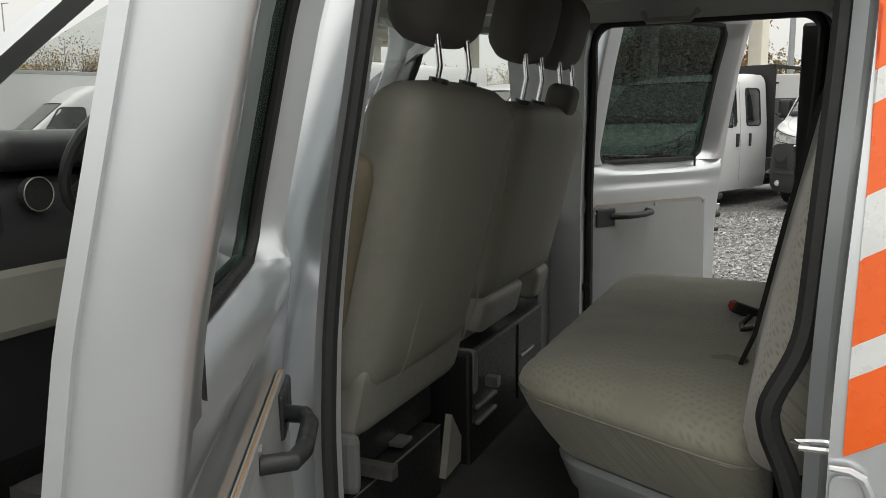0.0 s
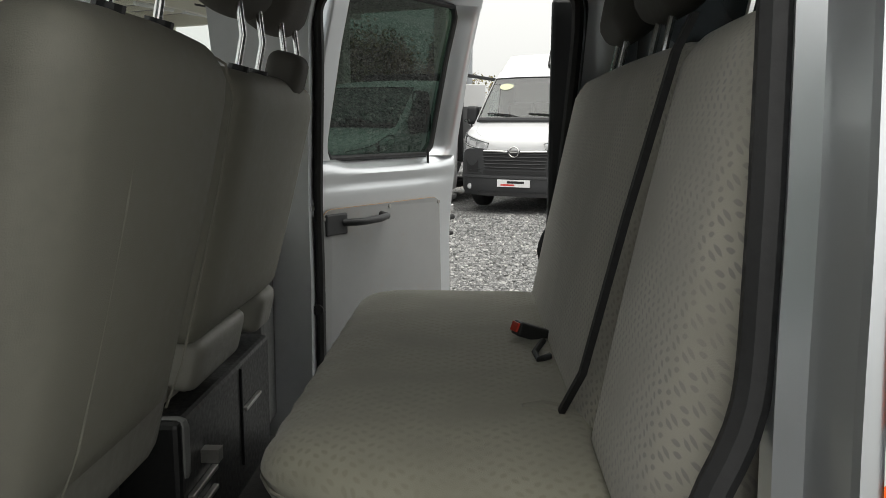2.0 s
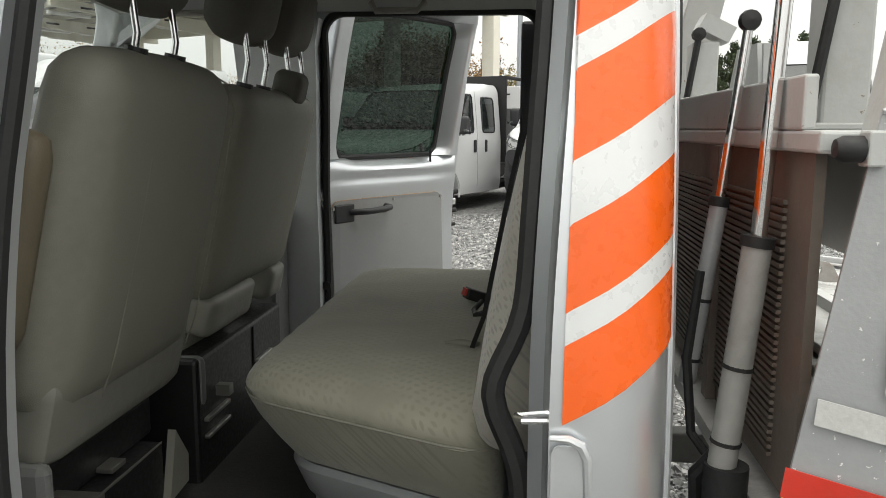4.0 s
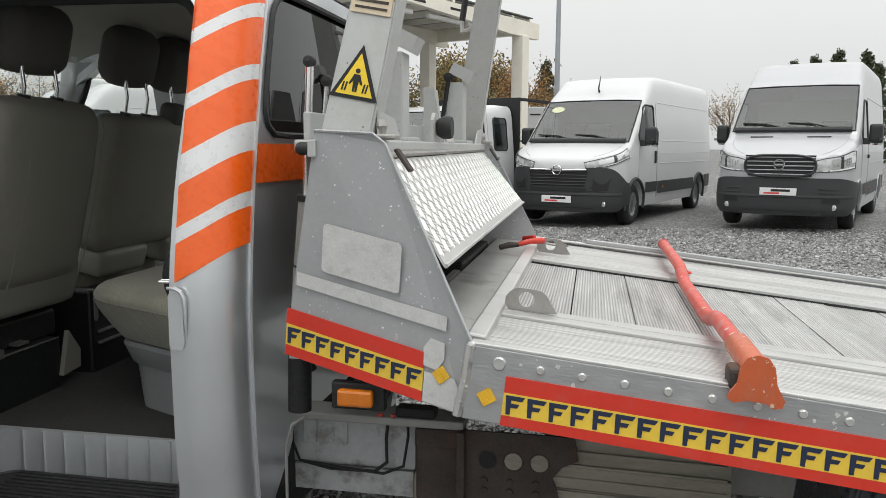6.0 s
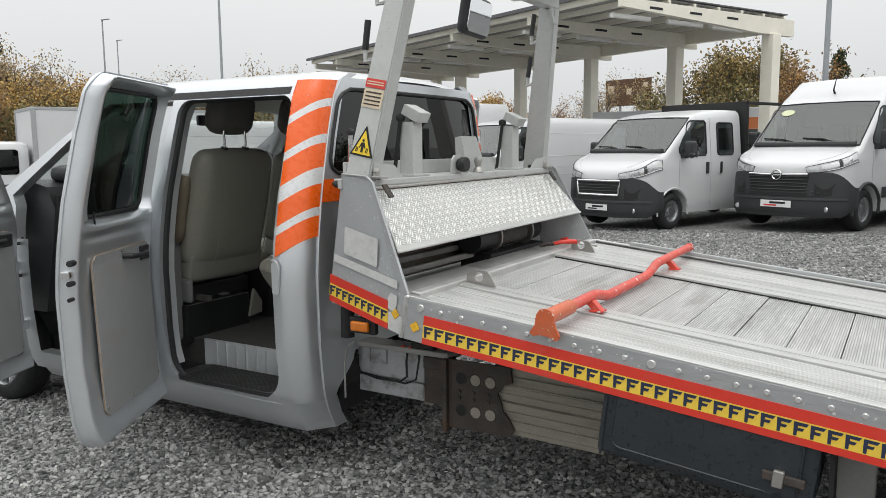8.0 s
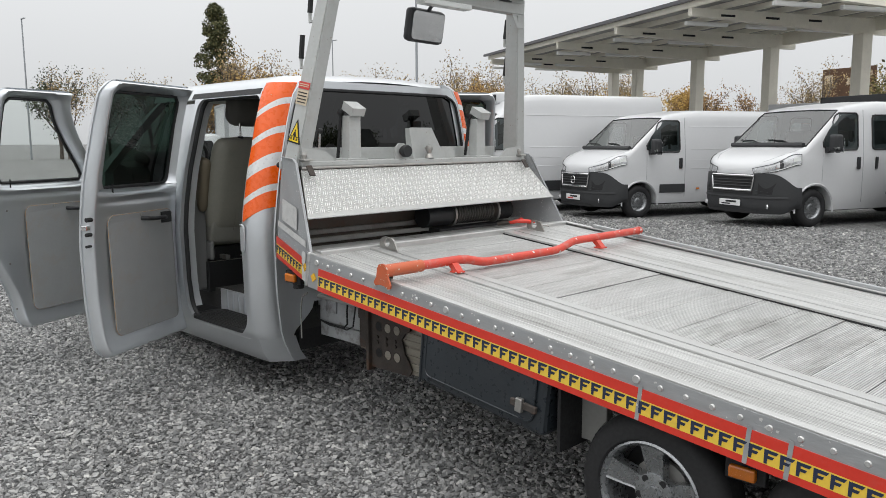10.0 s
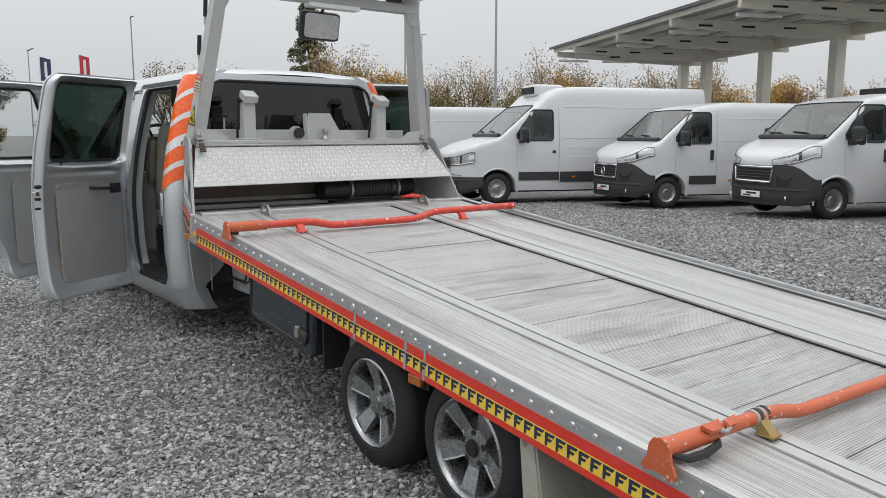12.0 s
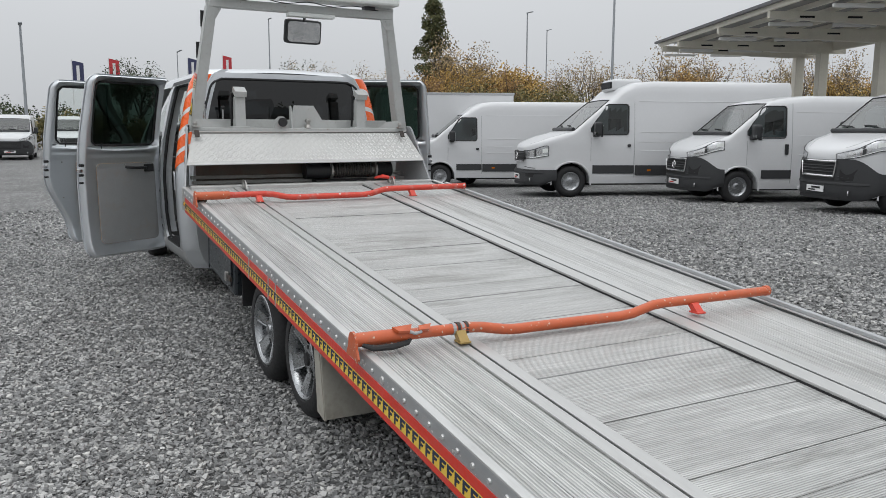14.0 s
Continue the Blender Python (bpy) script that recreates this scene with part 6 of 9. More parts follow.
def build_arch():
    arch = new("light_arch")
    arch.parent = truck
    arch["label"] = "grey steel arch carrying a lamp bar and mirror"
    zt = 2.53
    for sg in (-1, 1):
        def P(x, y, z):
            return (x, y if sg < 0 else 4.28 - y, z)
        b, t = Vector(P(0.60, 1.175, 1.46)), Vector(P(0.79, 1.315 if sg < 0 else 1.39, zt - 0.06))
        ax = (t - b).normalized()
        u = (Vector((1, 0, 0)) - ax * ax.x).normalized()
        v = ax.cross(u)
        bm = bmesh.new()
        ring = lambda p, a, c: [bm.verts.new(p + u * a * i + v * c * j) for i, j in ((-1, -1), (1, -1), (1, 1), (-1, 1))]
        r0, r1 = ring(b, 0.068, 0.045), ring(t, 0.052, 0.040)
        for k in range(4):
            q = (k + 1) % 4
            bm.faces.new((r0[k], r0[q], r1[q], r1[k]))
        bm.faces.new(r0)
        bm.faces.new(r1)
        es = [e for e in bm.edges]
        bmesh.ops.bevel(bm, geom=es, offset=0.006, segments=2, affect="EDGES")
        post = part("post", bm, POST_GREY, arch, "grey box-section post")
        # lashing hooks with black sleeves on the outer edge
        for f in (0.55, 0.80):
            p = b + (t - b) * f - u * 0.06
            o = Vector((-0.05, 0.02 * sg, 0.0))
            hk = part("hook_arm", tube([p, p + o + Vector((0, 0, -0.01)), p + o + Vector((0, 0, 0.05))], 0.012, 6), POST_GREY, post)
            part("hook_sleeve", cyl(p + o + Vector((0, 0, 0.04)), p + o + Vector((0.02, 0, 0.17)), 0.015, 8), RUBBER, hk, "black hook sleeve")
        # gusset below the cross beam
        part("top_gusset", quad_solid([t + Vector((0.03, sg * 0.04, -0.10)), t + Vector((0.03, sg * 0.05, 0.09)), t + Vector((0.03, -sg * 0.14, 0.09)), t + Vector((0.03, -sg * 0.03, -0.10))], 0.012), POST_GREY, post)
        if sg < 0:
            m = Matrix.Translation(b) @ Matrix((u, -v if v.y < 0 else v, ax)).transposed().to_4x4()
            off = -0.0475
            tri = [(-0.065, 0.125), (0.065, 0.125), (0.0, 0.265)]
            sg_plate = part("warning_sign", plate(tri, 0.002, m @ pose(0, off, 0)), BLACK, arch, "yellow triangular warning sign")
            part("sign_face", plate([(-0.050, 0.134), (0.050, 0.134), (0.0, 0.243)], 0.001, m @ pose(0, off - 0.0015, 0)), SIGN_YELLOW, sg_plate)
            part("pictogram", plate([(-0.006, 0.143), (-0.001, 0.143), (0.0, 0.165), (0.001, 0.143), (0.006, 0.143), (0.007, 0.172), (0.016, 0.160), (0.018, 0.164), (0.008, 0.188), (-0.008, 0.188), (-0.018, 0.164), (-0.016, 0.160), (-0.007, 0.172)], 0.001, m @ pose(0, off - 0.003, 0)), BLACK, sg_plate)
            part("pictogram", plate([(0.0065 * math.cos(2 * math.pi * i / 10), 0.197 + 0.0065 * math.sin(2 * math.pi * i / 10)) for i in range(10)], 0.001, m @ pose(0, off - 0.003, 0)), BLACK, sg_plate)
            for q in (-0.032, -0.024, 0.024, 0.032):
                part("pictogram", plate([(q - 0.004, 0.143), (q, 0.143), (q + 0.003, 0.166), (q - 0.001, 0.166)], 0.001, m @ pose(0, off - 0.003, 0)), BLACK, sg_plate)
            lb = part("label_plate", plate([(-0.056, 0.345), (0.052, 0.345), (0.052, 0.43), (-0.056, 0.43)], 0.0015, m @ pose(0, off, 0)), LABEL_PALE, arch, "pale printed label below a red one")
            part("red_label", plate([(-0.056, 0.435), (0.052, 0.435), (0.052, 0.475), (-0.056, 0.475)], 0.0015, m @ pose(0, off, 0)), LABEL_RED, arch, "red label with pale print")
            for z, h in ((0.41, 0.007), (0.392, 0.007), (0.374, 0.007), (0.357, 0.006)):
                part("print_line", plate([(-0.045, z), (0.042, z), (0.042, z + h), (-0.045, z + h)], 0.001, m @ pose(0, off - 0.0015, 0)), RUST, lb)
            for z in (0.448, 0.459):
                part("print_line", plate([(-0.048, z), (0.044, z), (0.044, z + 0.005), (-0.048, z + 0.005)], 0.001, m @ pose(0, off - 0.0015, 0)), LABEL_PALE, lb)
    part("cross_beam", boxed(0.76, 0.84, 1.29, 2.93, zt - 0.07, zt, 0.006), POST_GREY, arch, "grey cross beam")
    lamp = part("lamp_bar", boxed(0.74, 0.98, 1.32, 2.94, zt + 0.03, zt + 0.11, 0.02), LED, arch, "long frosted warning lamp bar")
    for y in (1.55, 2.7):
        part("lamp_foot", boxed(0.78, 0.86, y - 0.05, y + 0.05, zt, zt + 0.035, 0.004), PLASTIC, lamp)
    part("work_lamp", boxed(0.80, 0.88, 1.94, 2.36, zt - 0.105, zt - 0.072, 0.006), LED, arch, "slim work lamp")
    part("cable", tube([(0.85, 1.4 + 0.06 * k, zt + 0.012 - 0.012 * math.sin(k * 0.9)) for k in range(24)], 0.004, 5), BLACK, arch)
    mir = new("wide_mirror")
    mir.parent = arch
    part("mirror_arm", tube([(0.80, 2.13, zt - 0.06), (0.74, 2.13, zt - 0.09), (0.70, 2.13, zt - 0.13)], 0.012, 8), PLASTIC, mir)
    mm = pose(0.70, 2.13, zt - 0.205, 0, 10, 6)
    part("mirror_shell", cushion(-0.05, 0.008, -0.175, 0.175, -0.11, 0.10, 0.03, mm), PLASTIC, mir, "black mirror shell", soft=True)
    part("mirror_face", plate(rounded(-0.152, 0.152, -0.092, 0.082, 0.03), 0.004, mm @ pose(0.0135, 0, 0, 0, 0, 90)), MIRROR, mir, "mirror glass")


def build_wheel(nm, x, y, r, side, rim_mat, spokes=5, width=0.20, phase=90, cap=None):
    """A road wheel; side -1 faces the driver's side."""
    w = new(nm)
    w.parent = truck
    w.matrix_basis = Matrix.Translation((x, y, r - 0.045)) @ pose(0, 0, 0, 0, 0, 0 if side < 0 else 180)
    rr = 0.665 * r
    h = width
    t = part("tyre", lathe([(rr, 0.012), (rr + 0.012, 0.0), (r - 0.05, 0.0), (r - 0.018, 0.018), (r - 0.003, 0.05), (r, h / 2), (r - 0.003, h - 0.05), (r - 0.02, h - 0.015), (rr, h)], 48, "Y"), TYRE, w, "black road tyre", soft=True)
    for d in (0.06, 0.10, 0.14):
        part("tread_groove", lathe([(r + 0.0008, d - 0.004), (r + 0.0008, d + 0.004)], 48, "Y"), BLACK, t)
    rim = part("rim", lathe([(rr + 0.004, 0.006), (rr - 0.004, 0.0), (rr - 0.016, 0.012), (rr - 0.022, 0.05), (rr - 0.03, h - 0.02)], 48, "Y"), rim_mat, w, "grey alloy rim", soft=True)
    part("rim_back", lathe([(0.0, 0.13), (rr - 0.025, 0.13)], 32, "Y"), BLACK, w)
    part("brake_disc", lathe([(0.0, 0.10), (0.12, 0.10), (0.12, 0.12)], 28, "Y"), CHASSIS, w)
    for k in range(spokes):
        a = 2 * math.pi * k / spokes + radians(phase)
        bm = bmesh.new()
        w0, w1, w2 = 0.034, 0.040, 0.055
        pts = [(0.03, w0, 0.050), (0.085, w0, 0.046), (0.12, w1, 0.034), (rr * 0.85, w1 + 0.006, 0.014), (rr - 0.008, w2, 0.010)]
        L = []
        for rad, hw, dep in pts:
            L.append([bm.verts.new((rad, dep, -hw)), bm.verts.new((rad, dep + 0.004, -hw * 0.82)), bm.verts.new((rad, dep + 0.004, hw * 0.82)), bm.verts.new((rad, dep, hw)), bm.verts.new((rad, dep + 0.045, hw)), bm.verts.new((rad, dep + 0.045, -hw))])
        for p, q in zip(L, L[1:]):
            for i in range(6):
                bm.faces.new((p[i], p[(i + 1) % 6], q[(i + 1) % 6], q[i]))
        bmesh.ops.transform(bm, matrix=Matrix.Rotation(-a, 4, "Y"), verts=bm.verts)
        part("spoke", bm, rim_mat, rim)
        a2 = a + math.pi / spokes
        part("wheel_nut", cyl((0.062 * math.cos(a2), 0.041, 0.062 * math.sin(a2)), (0.062 * math.cos(a2), 0.055, 0.062 * math.sin(a2)), 0.014, 10), BLACK, rim)
    part("hub", lathe([(0.0, 0.038), (0.05, 0.040), (0.078, 0.046), (0.082, 0.08)], 24, "Y"), rim_mat, rim, soft=True)
    part("centre_cap", lathe([(0.0, 0.026), (0.033, 0.028), (0.039, 0.042)], 18, "Y"), cap or ALLOY, rim, soft=True)
    return w


def build_running_gear():
    for x in (2.99, 3.70):
        build_wheel("rear_wheel", x, 1.07, 0.315, -1, ALLOY, phase=88 if x < 3.2 else -90, cap=ALLOY if x < 3.2 else BLACK)
        build_wheel("rear_wheel", x, 3.18, 0.315, 1, ALLOY)
        part("axle", cyl((x, 1.2, 0.27), (x, 3.0, 0.27), 0.04, 10), BLACK, truck)
    build_wheel("front_wheel", -2.42, 1.16, 0.335, -1, ALLOY)
    build_wheel("front_wheel", -2.42, 3.06, 0.335, 1, ALLOY)
    for y in (1.64, 2.62):
        part("chassis_rail", boxed(0.35, 3.95, y, y + 0.08, 0.40, 0.50, 0.006), CHASSIS, truck, "dirty grey chassis rail")
    part("chassis_stub", boxed(0.26, 0.70, 1.54, 1.60, 0.435, 0.60, 0.012), CHASSIS_PALE, truck, "dirty pale chassis stub")
    part("stub_flange", boxed(0.26, 0.86, 1.50, 1.62, 0.595, 0.622, 0.006), CHASSIS, truck)
    part("lower_stub", quad_solid([(0.24, 1.545, 0.345), (0.69, 1.545, 0.345), (0.69, 1.545, 0.43), (0.24, 1.545, 0.43)], -0.07), CHASSIS_PALE, truck)
    part("stub_end", boxed(0.685, 0.745, 1.548, 1.62, 0.325, 0.425, 0.014), DIRTY_BOARD, truck)
    part("spring_hanger", boxed(0.70, 0.855, 1.535, 1.60, 0.34, 0.60, 0.01), RUST, truck, "rusty spring hanger")
    part("hanger_lug", boxed(0.70, 0.86, 1.525, 1.545, 0.52, 0.585, 0.008), RUST, truck)
    part("hanger_rib", boxed(0.842, 0.868, 1.47, 1.53, 0.235, 0.60, 0.004), RUST, truck)
    part("air_line", tube([(0.615, 1.515, 0.60), (0.61, 1.512, 0.55), (0.612, 1.512, 0.47), (0.57, 1.515, 0.435), (0.42, 1.518, 0.432), (0.33, 1.518, 0.45)], 0.006, 6), BLACK, truck, soft=True)
    part("brake_hose", tube([(0.30, 1.515, 0.60), (0.295, 1.51, 0.52), (0.32, 1.51, 0.455), (0.46, 1.515, 0.44), (0.60, 1.515, 0.43), (0.665, 1.515, 0.46), (0.68, 1.52, 0.56), (0.675, 1.53, 0.60)], 0.005, 6), BLACK, truck, soft=True)
    for x in (0.59, 0.635):
        part("red_union", cyl((x, 1.515, 0.598), (x, 1.515, 0.628), 0.011, 8), RED_TAPE, truck)
    part("valve_block", boxed(0.64, 0.77, 1.505, 1.56, 0.622, 0.655, 0.008), BLACK, truck)
    for x in (0.325, 0.43):
        part("cable_clip", boxed(x, x + 0.045, 1.528, 1.542, 0.51, 0.60, 0.003), CHASSIS_PALE, truck, "pale steel cable clip")
    part("steel_pipe", tube([(0.335, 1.36, 0.36), (0.335, 1.36, 0.56), (0.355, 1.36, 0.63), (0.40, 1.37, 0.66)], 0.005, 6), CHASSIS, truck, soft=True)
    part("hydraulic_tube", cyl((0.405, 1.30, 0.70), (0.41, 1.30, 0.97), 0.034, 16), BLACK, truck, "black hydraulic cylinder", soft=True)
    # lifting rams between cab and headboard
    for y, x0, z0, x1, z1, x2, z2, rb, rr_, ma in ((1.30, 0.402, 0.96, 0.436, 1.325, 0.452, 1.70, 0.022, 0.012, CHASSIS), (1.46, 0.376, 1.05, 0.415, 1.37, 0.446, 1.66, 0.015, 0.008, STEEL_GREY)):
        ram = part("lifting_ram", cyl((x0, y, z0), (x1, y, z1), rb, 16), ma, truck, "grey hydraulic ram", soft=True)
        part("ram_collar", cyl((x1 - 0.002, y, z1 - 0.012), (x1, y, z1 + 0.004), rb * 1.15, 16), BLACK, ram, soft=True)
        part("ram_rod", cyl((x1, y, z1), (x2, y, z2), rr_, 12), CHROME, ram, "bright ram rod", soft=True)
        for q in (0.12, 0.45):
            c_ = Vector((x0 + (x1 - x0) * q, y, z0 + (z1 - z0) * q))
            part("cable_tie", cyl(c_, c_ + Vector((0.0008, 0, 0.006)), rb * 1.08, 12), BLACK, ram)
        part("ram_end", lathe([(0.0, -0.016), (0.016, -0.012), (0.018, 0.0), (0.016, 0.012), (0.0, 0.016)], 12, "Y"), RUBBER, ram, soft=True).matrix_basis = pose(x2, y, z2)
    part("ram_hose", tube([(0.385, 1.44, 1.25), (0.368, 1.43, 1.10), (0.375, 1.40, 0.98), (0.40, 1.36, 0.95)], 0.008, 8), BLACK, truck, soft=True)
    part("ram_hose", tube([(0.40, 1.31, 0.99), (0.37, 1.33, 0.94), (0.38, 1.36, 0.88), (0.42, 1.38, 0.80)], 0.012, 8), RUBBER, truck, soft=True)
    # perforated rusty side bracket
    ragged = [(0.858, 0.255), (1.20, 0.262), (1.222, 0.30), (1.195, 0.345), (1.160, 0.385), (1.150, 0.43), (1.135, 0.465), (1.165, 0.505), (1.212, 0.528), (1.20, 0.60), (0.858, 0.60)]
    br = part("rusty_bracket", plate(ragged, 0.012, pose(0, 1.495, 0)), RUST, truck, "rusty perforated steel bracket")
    for x in (0.937, 1.016, 1.096):
        for z in (0.352, 0.512):
            ring = [(x + 0.030 * math.cos(a), 1.4945, z + 0.030 * math.sin(a)) for a in [2 * math.pi * i / 14 for i in range(14)]]
            part("hole_rim", tube(ring, 0.003, 5, True), RUST, br)
            part("bracket_hole", cyl((x, 1.4942, z), (x, 1.500, z), 0.029, 14), BLACK if x < 1.0 else DIRTY_BOARD, br)
        for z in (0.415, 0.447):
            part("bolt_head", cyl((x - 0.01, 1.486, z), (x - 0.01, 1.496, z), 0.011, 6), RUST, br)
    for k, (za, zb) in enumerate(((0.272, 0.335), (0.338, 0.430), (0.433, 0.505), (0.508, 0.60))):
        part("side_board", boxed(1.10, 1.655, 1.515 + 0.006 * (k % 2), 1.56, za, zb, 0.005, Matrix.Translation((1.1, 0, 0.3)) @ Matrix.Rotation(radians(1.6), 4, "Y") @ Matrix.Translation((-1.1, 0, -0.3))), DIRTY_BOARD, truck, "dirty ribbed side board")
    for k in range(7):
        part("board_rib", boxed(1.12, 1.64, 1.508, 1.518, 0.292 + 0.043 * k, 0.299 + 0.043 * k, 0.002, Matrix.Translation((1.1, 0, 0.3)) @ Matrix.Rotation(radians(1.6), 4, "Y") @ Matrix.Translation((-1.1, 0, -0.3))), DIRTY_BOARD, truck)
    # toolbox, hung parallel to the deck
    tm = Matrix.Translation((1.79, 1.0, 0.478)) @ Matrix.Rotation(-math.atan(SLOPE), 4, "Y")
    tb = part("toolbox", boxed(0.0, 0.755, 0.012, 0.40, 0.0, 0.30, 0.022, tm), PLASTIC_BOX, truck, "black plastic toolbox")
    lid = rounded(0.055, 0.70, 0.045, 0.262, 0.04)
    part("toolbox_lid", plate(lid, 0.010, tm @ pose(0, 0.003, 0)), PLASTIC_BOX, tb)
    part("lid_groove", tube([tm @ Vector((u, 0.004, v)) for u, v in lid], 0.005, 6, True), PLASTIC_BOX, tb, soft=True)
    part("box_ridge", tube([tm @ Vector(p) for p in ((0.02, 0.010, 0.0), (0.02, 0.010, 0.28))], 0.006, 6), PLASTIC_BOX, tb)
    part("latch", boxed(0.585, 0.72, -0.012, 0.006, 0.095, 0.125, 0.004, tm), RUST, tb, "rusty toolbox latch")
    part("latch_hook", boxed(0.62, 0.655, -0.022, 0.0, 0.08, 0.14, 0.004, tm), STEEL, tb)
    part("box_bracket", boxed(2.58, 2.72, 1.20, 1.24, 0.36, 0.62, 0.005), CHASSIS, truck)
    part("box_bracket", boxed(2.585, 2.60, 1.05, 1.4, 0.34, 0.66), BLACK, truck)
    # mudguard, marker lamps
    guard = part("mudguard", quad_solid([(4.06, 1.02, 0.52), (4.10, 1.02, 0.13), (4.20, 1.02, 0.11), (4.125, 1.02, 0.50)], -0.012), MUDGUARD, truck, "dirty beige steel mudguard")
    part("guard_face", quad_solid([(4.125, 1.025, 0.52), (4.195, 1.025, 0.115), (4.20, 1.46, 0.115), (4.13, 1.46, 0.52)], 0.01), MUDGUARD, guard)
    for z in (0.44, 0.475):
        part("rivet", lathe([(0.0, -0.004), (0.008, -0.004), (0.011, 0.0), (0.011, 0.004)], 10, "Y"), STEEL, guard).matrix_basis = pose(4.095, 1.018, z)
    part("rear_beam", boxed(4.4, 6.0, 1.3, 1.4, 0.12, 0.2), CHASSIS, truck)
    for x, z in ((0.64, 0.82), (3.34, 0.47)):
        lm = part("marker_lamp", boxed(x - 0.048, x + 0.048, 1.075, 1.10, z - 0.024, z + 0.022, 0.008), AMBER, truck, "amber side marker lamp")
        part("lamp_base", boxed(x - 0.07, x + 0.075, 1.10, 1.13, z - 0.038, z + 0.036, 0.006), BLACK, lm)
        part("lamp_stem", boxed(x - 0.01, x + 0.01, 1.11, 1.16, z, z + 0.10), BLACK, lm)


build_bed()
build_headboard()
build_arch()
build_running_gear()


# ---- loose bars on the deck ----
def wheel_bar(x, paint, second):
    """A cranked tubular stop bar lying across the deck on two small feet."""
    z = bed_z(x)
    lab = "worn orange cranked bar with ratchet lock, lying across the deck" if second else "worn red cranked bar lying across the deck"
    bar = thing("wheel_bar", lab, "locking bar", "cranked bars on the deck", at=(x, 0, z))
    hi, lo = (0.046, 0.014) if second else (0.052, 0.018)
    prof = [(0.99, hi), (1.50, hi), (1.56, hi - 0.006), (1.66, lo + 0.006), (1.72, lo), (2.30, lo), (2.37, lo + 0.006), (2.50, hi + 0.004), (2.57, hi + 0.008), (3.24, hi + 0.010)]
    dx = 0.10 if second else -0.01
    part("tube", tube([(dx * (y - 0.97) / 2.2, y, h) for y, h in prof], 0.0235, 12), paint, bar, soft=True)
    if not second:
        part("sleeve", cyl((0, 0.974, hi), (0, 1.22, hi), 0.031, 14), BAR_ORANGE, bar, "orange end sleeve", soft=True)
    bell = [(-0.058, -0.050), (-0.062, -0.062), (-0.048, -0.072), (-0.020, -0.066), (0.018, -0.070), (0.036, -0.082), (0.054, -0.080), (0.060, -0.064), (0.042, -0.028), (0.036, 0.012), (0.022, 0.032), (0.0, 0.038), (-0.022, 0.032), (-0.036, 0.012), (-0.042, -0.028)]
    part("end_plate", plate(bell, 0.010, pose(0, 0.965, hi)), BAR_ORANGE, bar, "chipped orange end plate")
    part("end_cap", cyl((dx, 3.24, hi + 0.010), (dx, 3.265, hi + 0.010), 0.027, 12), paint, bar)
    for y in (1.44, 2.74):
        c = dx * (y - 0.97) / 2.2
        f = BAR_RED if not second or y > 2 else mat("brass_foot", (0.36, 0.25, 0.09), 0.45, 0.5, 0.15, 9)
        part("foot", quad_solid([(c - 0.010, y - 0.022, 0.040), (c + 0.028, y - 0.022, 0.002), (c + 0.066, y - 0.022, 0.002), (c + 0.026, y - 0.022, 0.044)], -0.044), f, bar)
        part("foot_sole", boxed(c + 0.012, c + 0.074, y - 0.026, y + 0.026, -0.004, 0.005, 0.002), f, bar)
    if second:
        part("sleeve", cyl((0, 0.974, hi), (0.01, 1.20, hi), 0.030, 14), BAR_ORANGE, bar, "orange end sleeve", soft=True)
        part("grip_strap", tube([(0.024, 1.00, 0.030), (0.046, 1.04, 0.016), (0.052, 1.12, 0.014), (0.046, 1.19, 0.022), (0.036, 1.21, 0.030)], [0.009, 0.013, 0.014, 0.012, 0.006], 8), RUBBER, bar, "black grip strap", soft=True)
        part("ratchet_claw", quad_solid([(0.020, 1.13, 0.078), (0.046, 1.15, 0.064), (0.044, 1.20, 0.060), (0.018, 1.22, 0.080)], 0.012), BAR_ORANGE, bar, "chipped orange ratchet claw")
        part("ratchet_claw", quad_solid([(0.020, 1.25, 0.072), (0.044, 1.24, 0.060), (0.040, 1.29, 0.058), (0.016, 1.31, 0.074)], 0.012), BAR_ORANGE, bar, "chipped orange ratchet claw")
        part("claw_pin", tube([(0.036, 1.20, 0.066), (0.050, 1.225, 0.056), (0.044, 1.255, 0.060)], 0.007, 8), STEEL_GREY, bar, soft=True)
        for k in range(4):
            part("lock_ring", cyl((0.018, 1.41 + 0.020 * k, hi), (0.018, 1.424 + 0.020 * k, hi), 0.0275 + 0.001 * (k % 2), 14), RUST if k % 2 else STEEL_GREY, bar)
    else:
        part("clamp_block", boxed(-0.055, -0.02, 0.99, 1.06, 0.0, 0.05, 0.01), RUST, bar)


wheel_bar(1.60, BAR_RED, False)
wheel_bar(4.70, BAR_ORANGE, True)
strap = thing("tie_down_hook", "red lashing hook with steel pin lying at the deck front", "hook", at=(0.96, 2.84, bed_z(0.96) + 0.004))
part("hook", tube([(-0.06, -0.13, 0.03), (0.0, -0.12, 0.045), (0.05, -0.07, 0.045), (0.055, -0.01, 0.035), (0.015, 0.03, 0.03), (-0.035, 0.01, 0.035), (-0.03, -0.05, 0.05), (0.02, -0.09, 0.062)], [0.010, 0.013, 0.014, 0.014, 0.014, 0.013, 0.012, 0.009], 10), RED_TAPE, strap, "chipped red hook", soft=True)
part("shackle", tube([(-0.13, -0.17, 0.02), (-0.09, -0.15, 0.03), (-0.05, -0.13, 0.03)], [0.012, 0.014, 0.010], 8), RUST, strap, "dark steel shackle", soft=True)
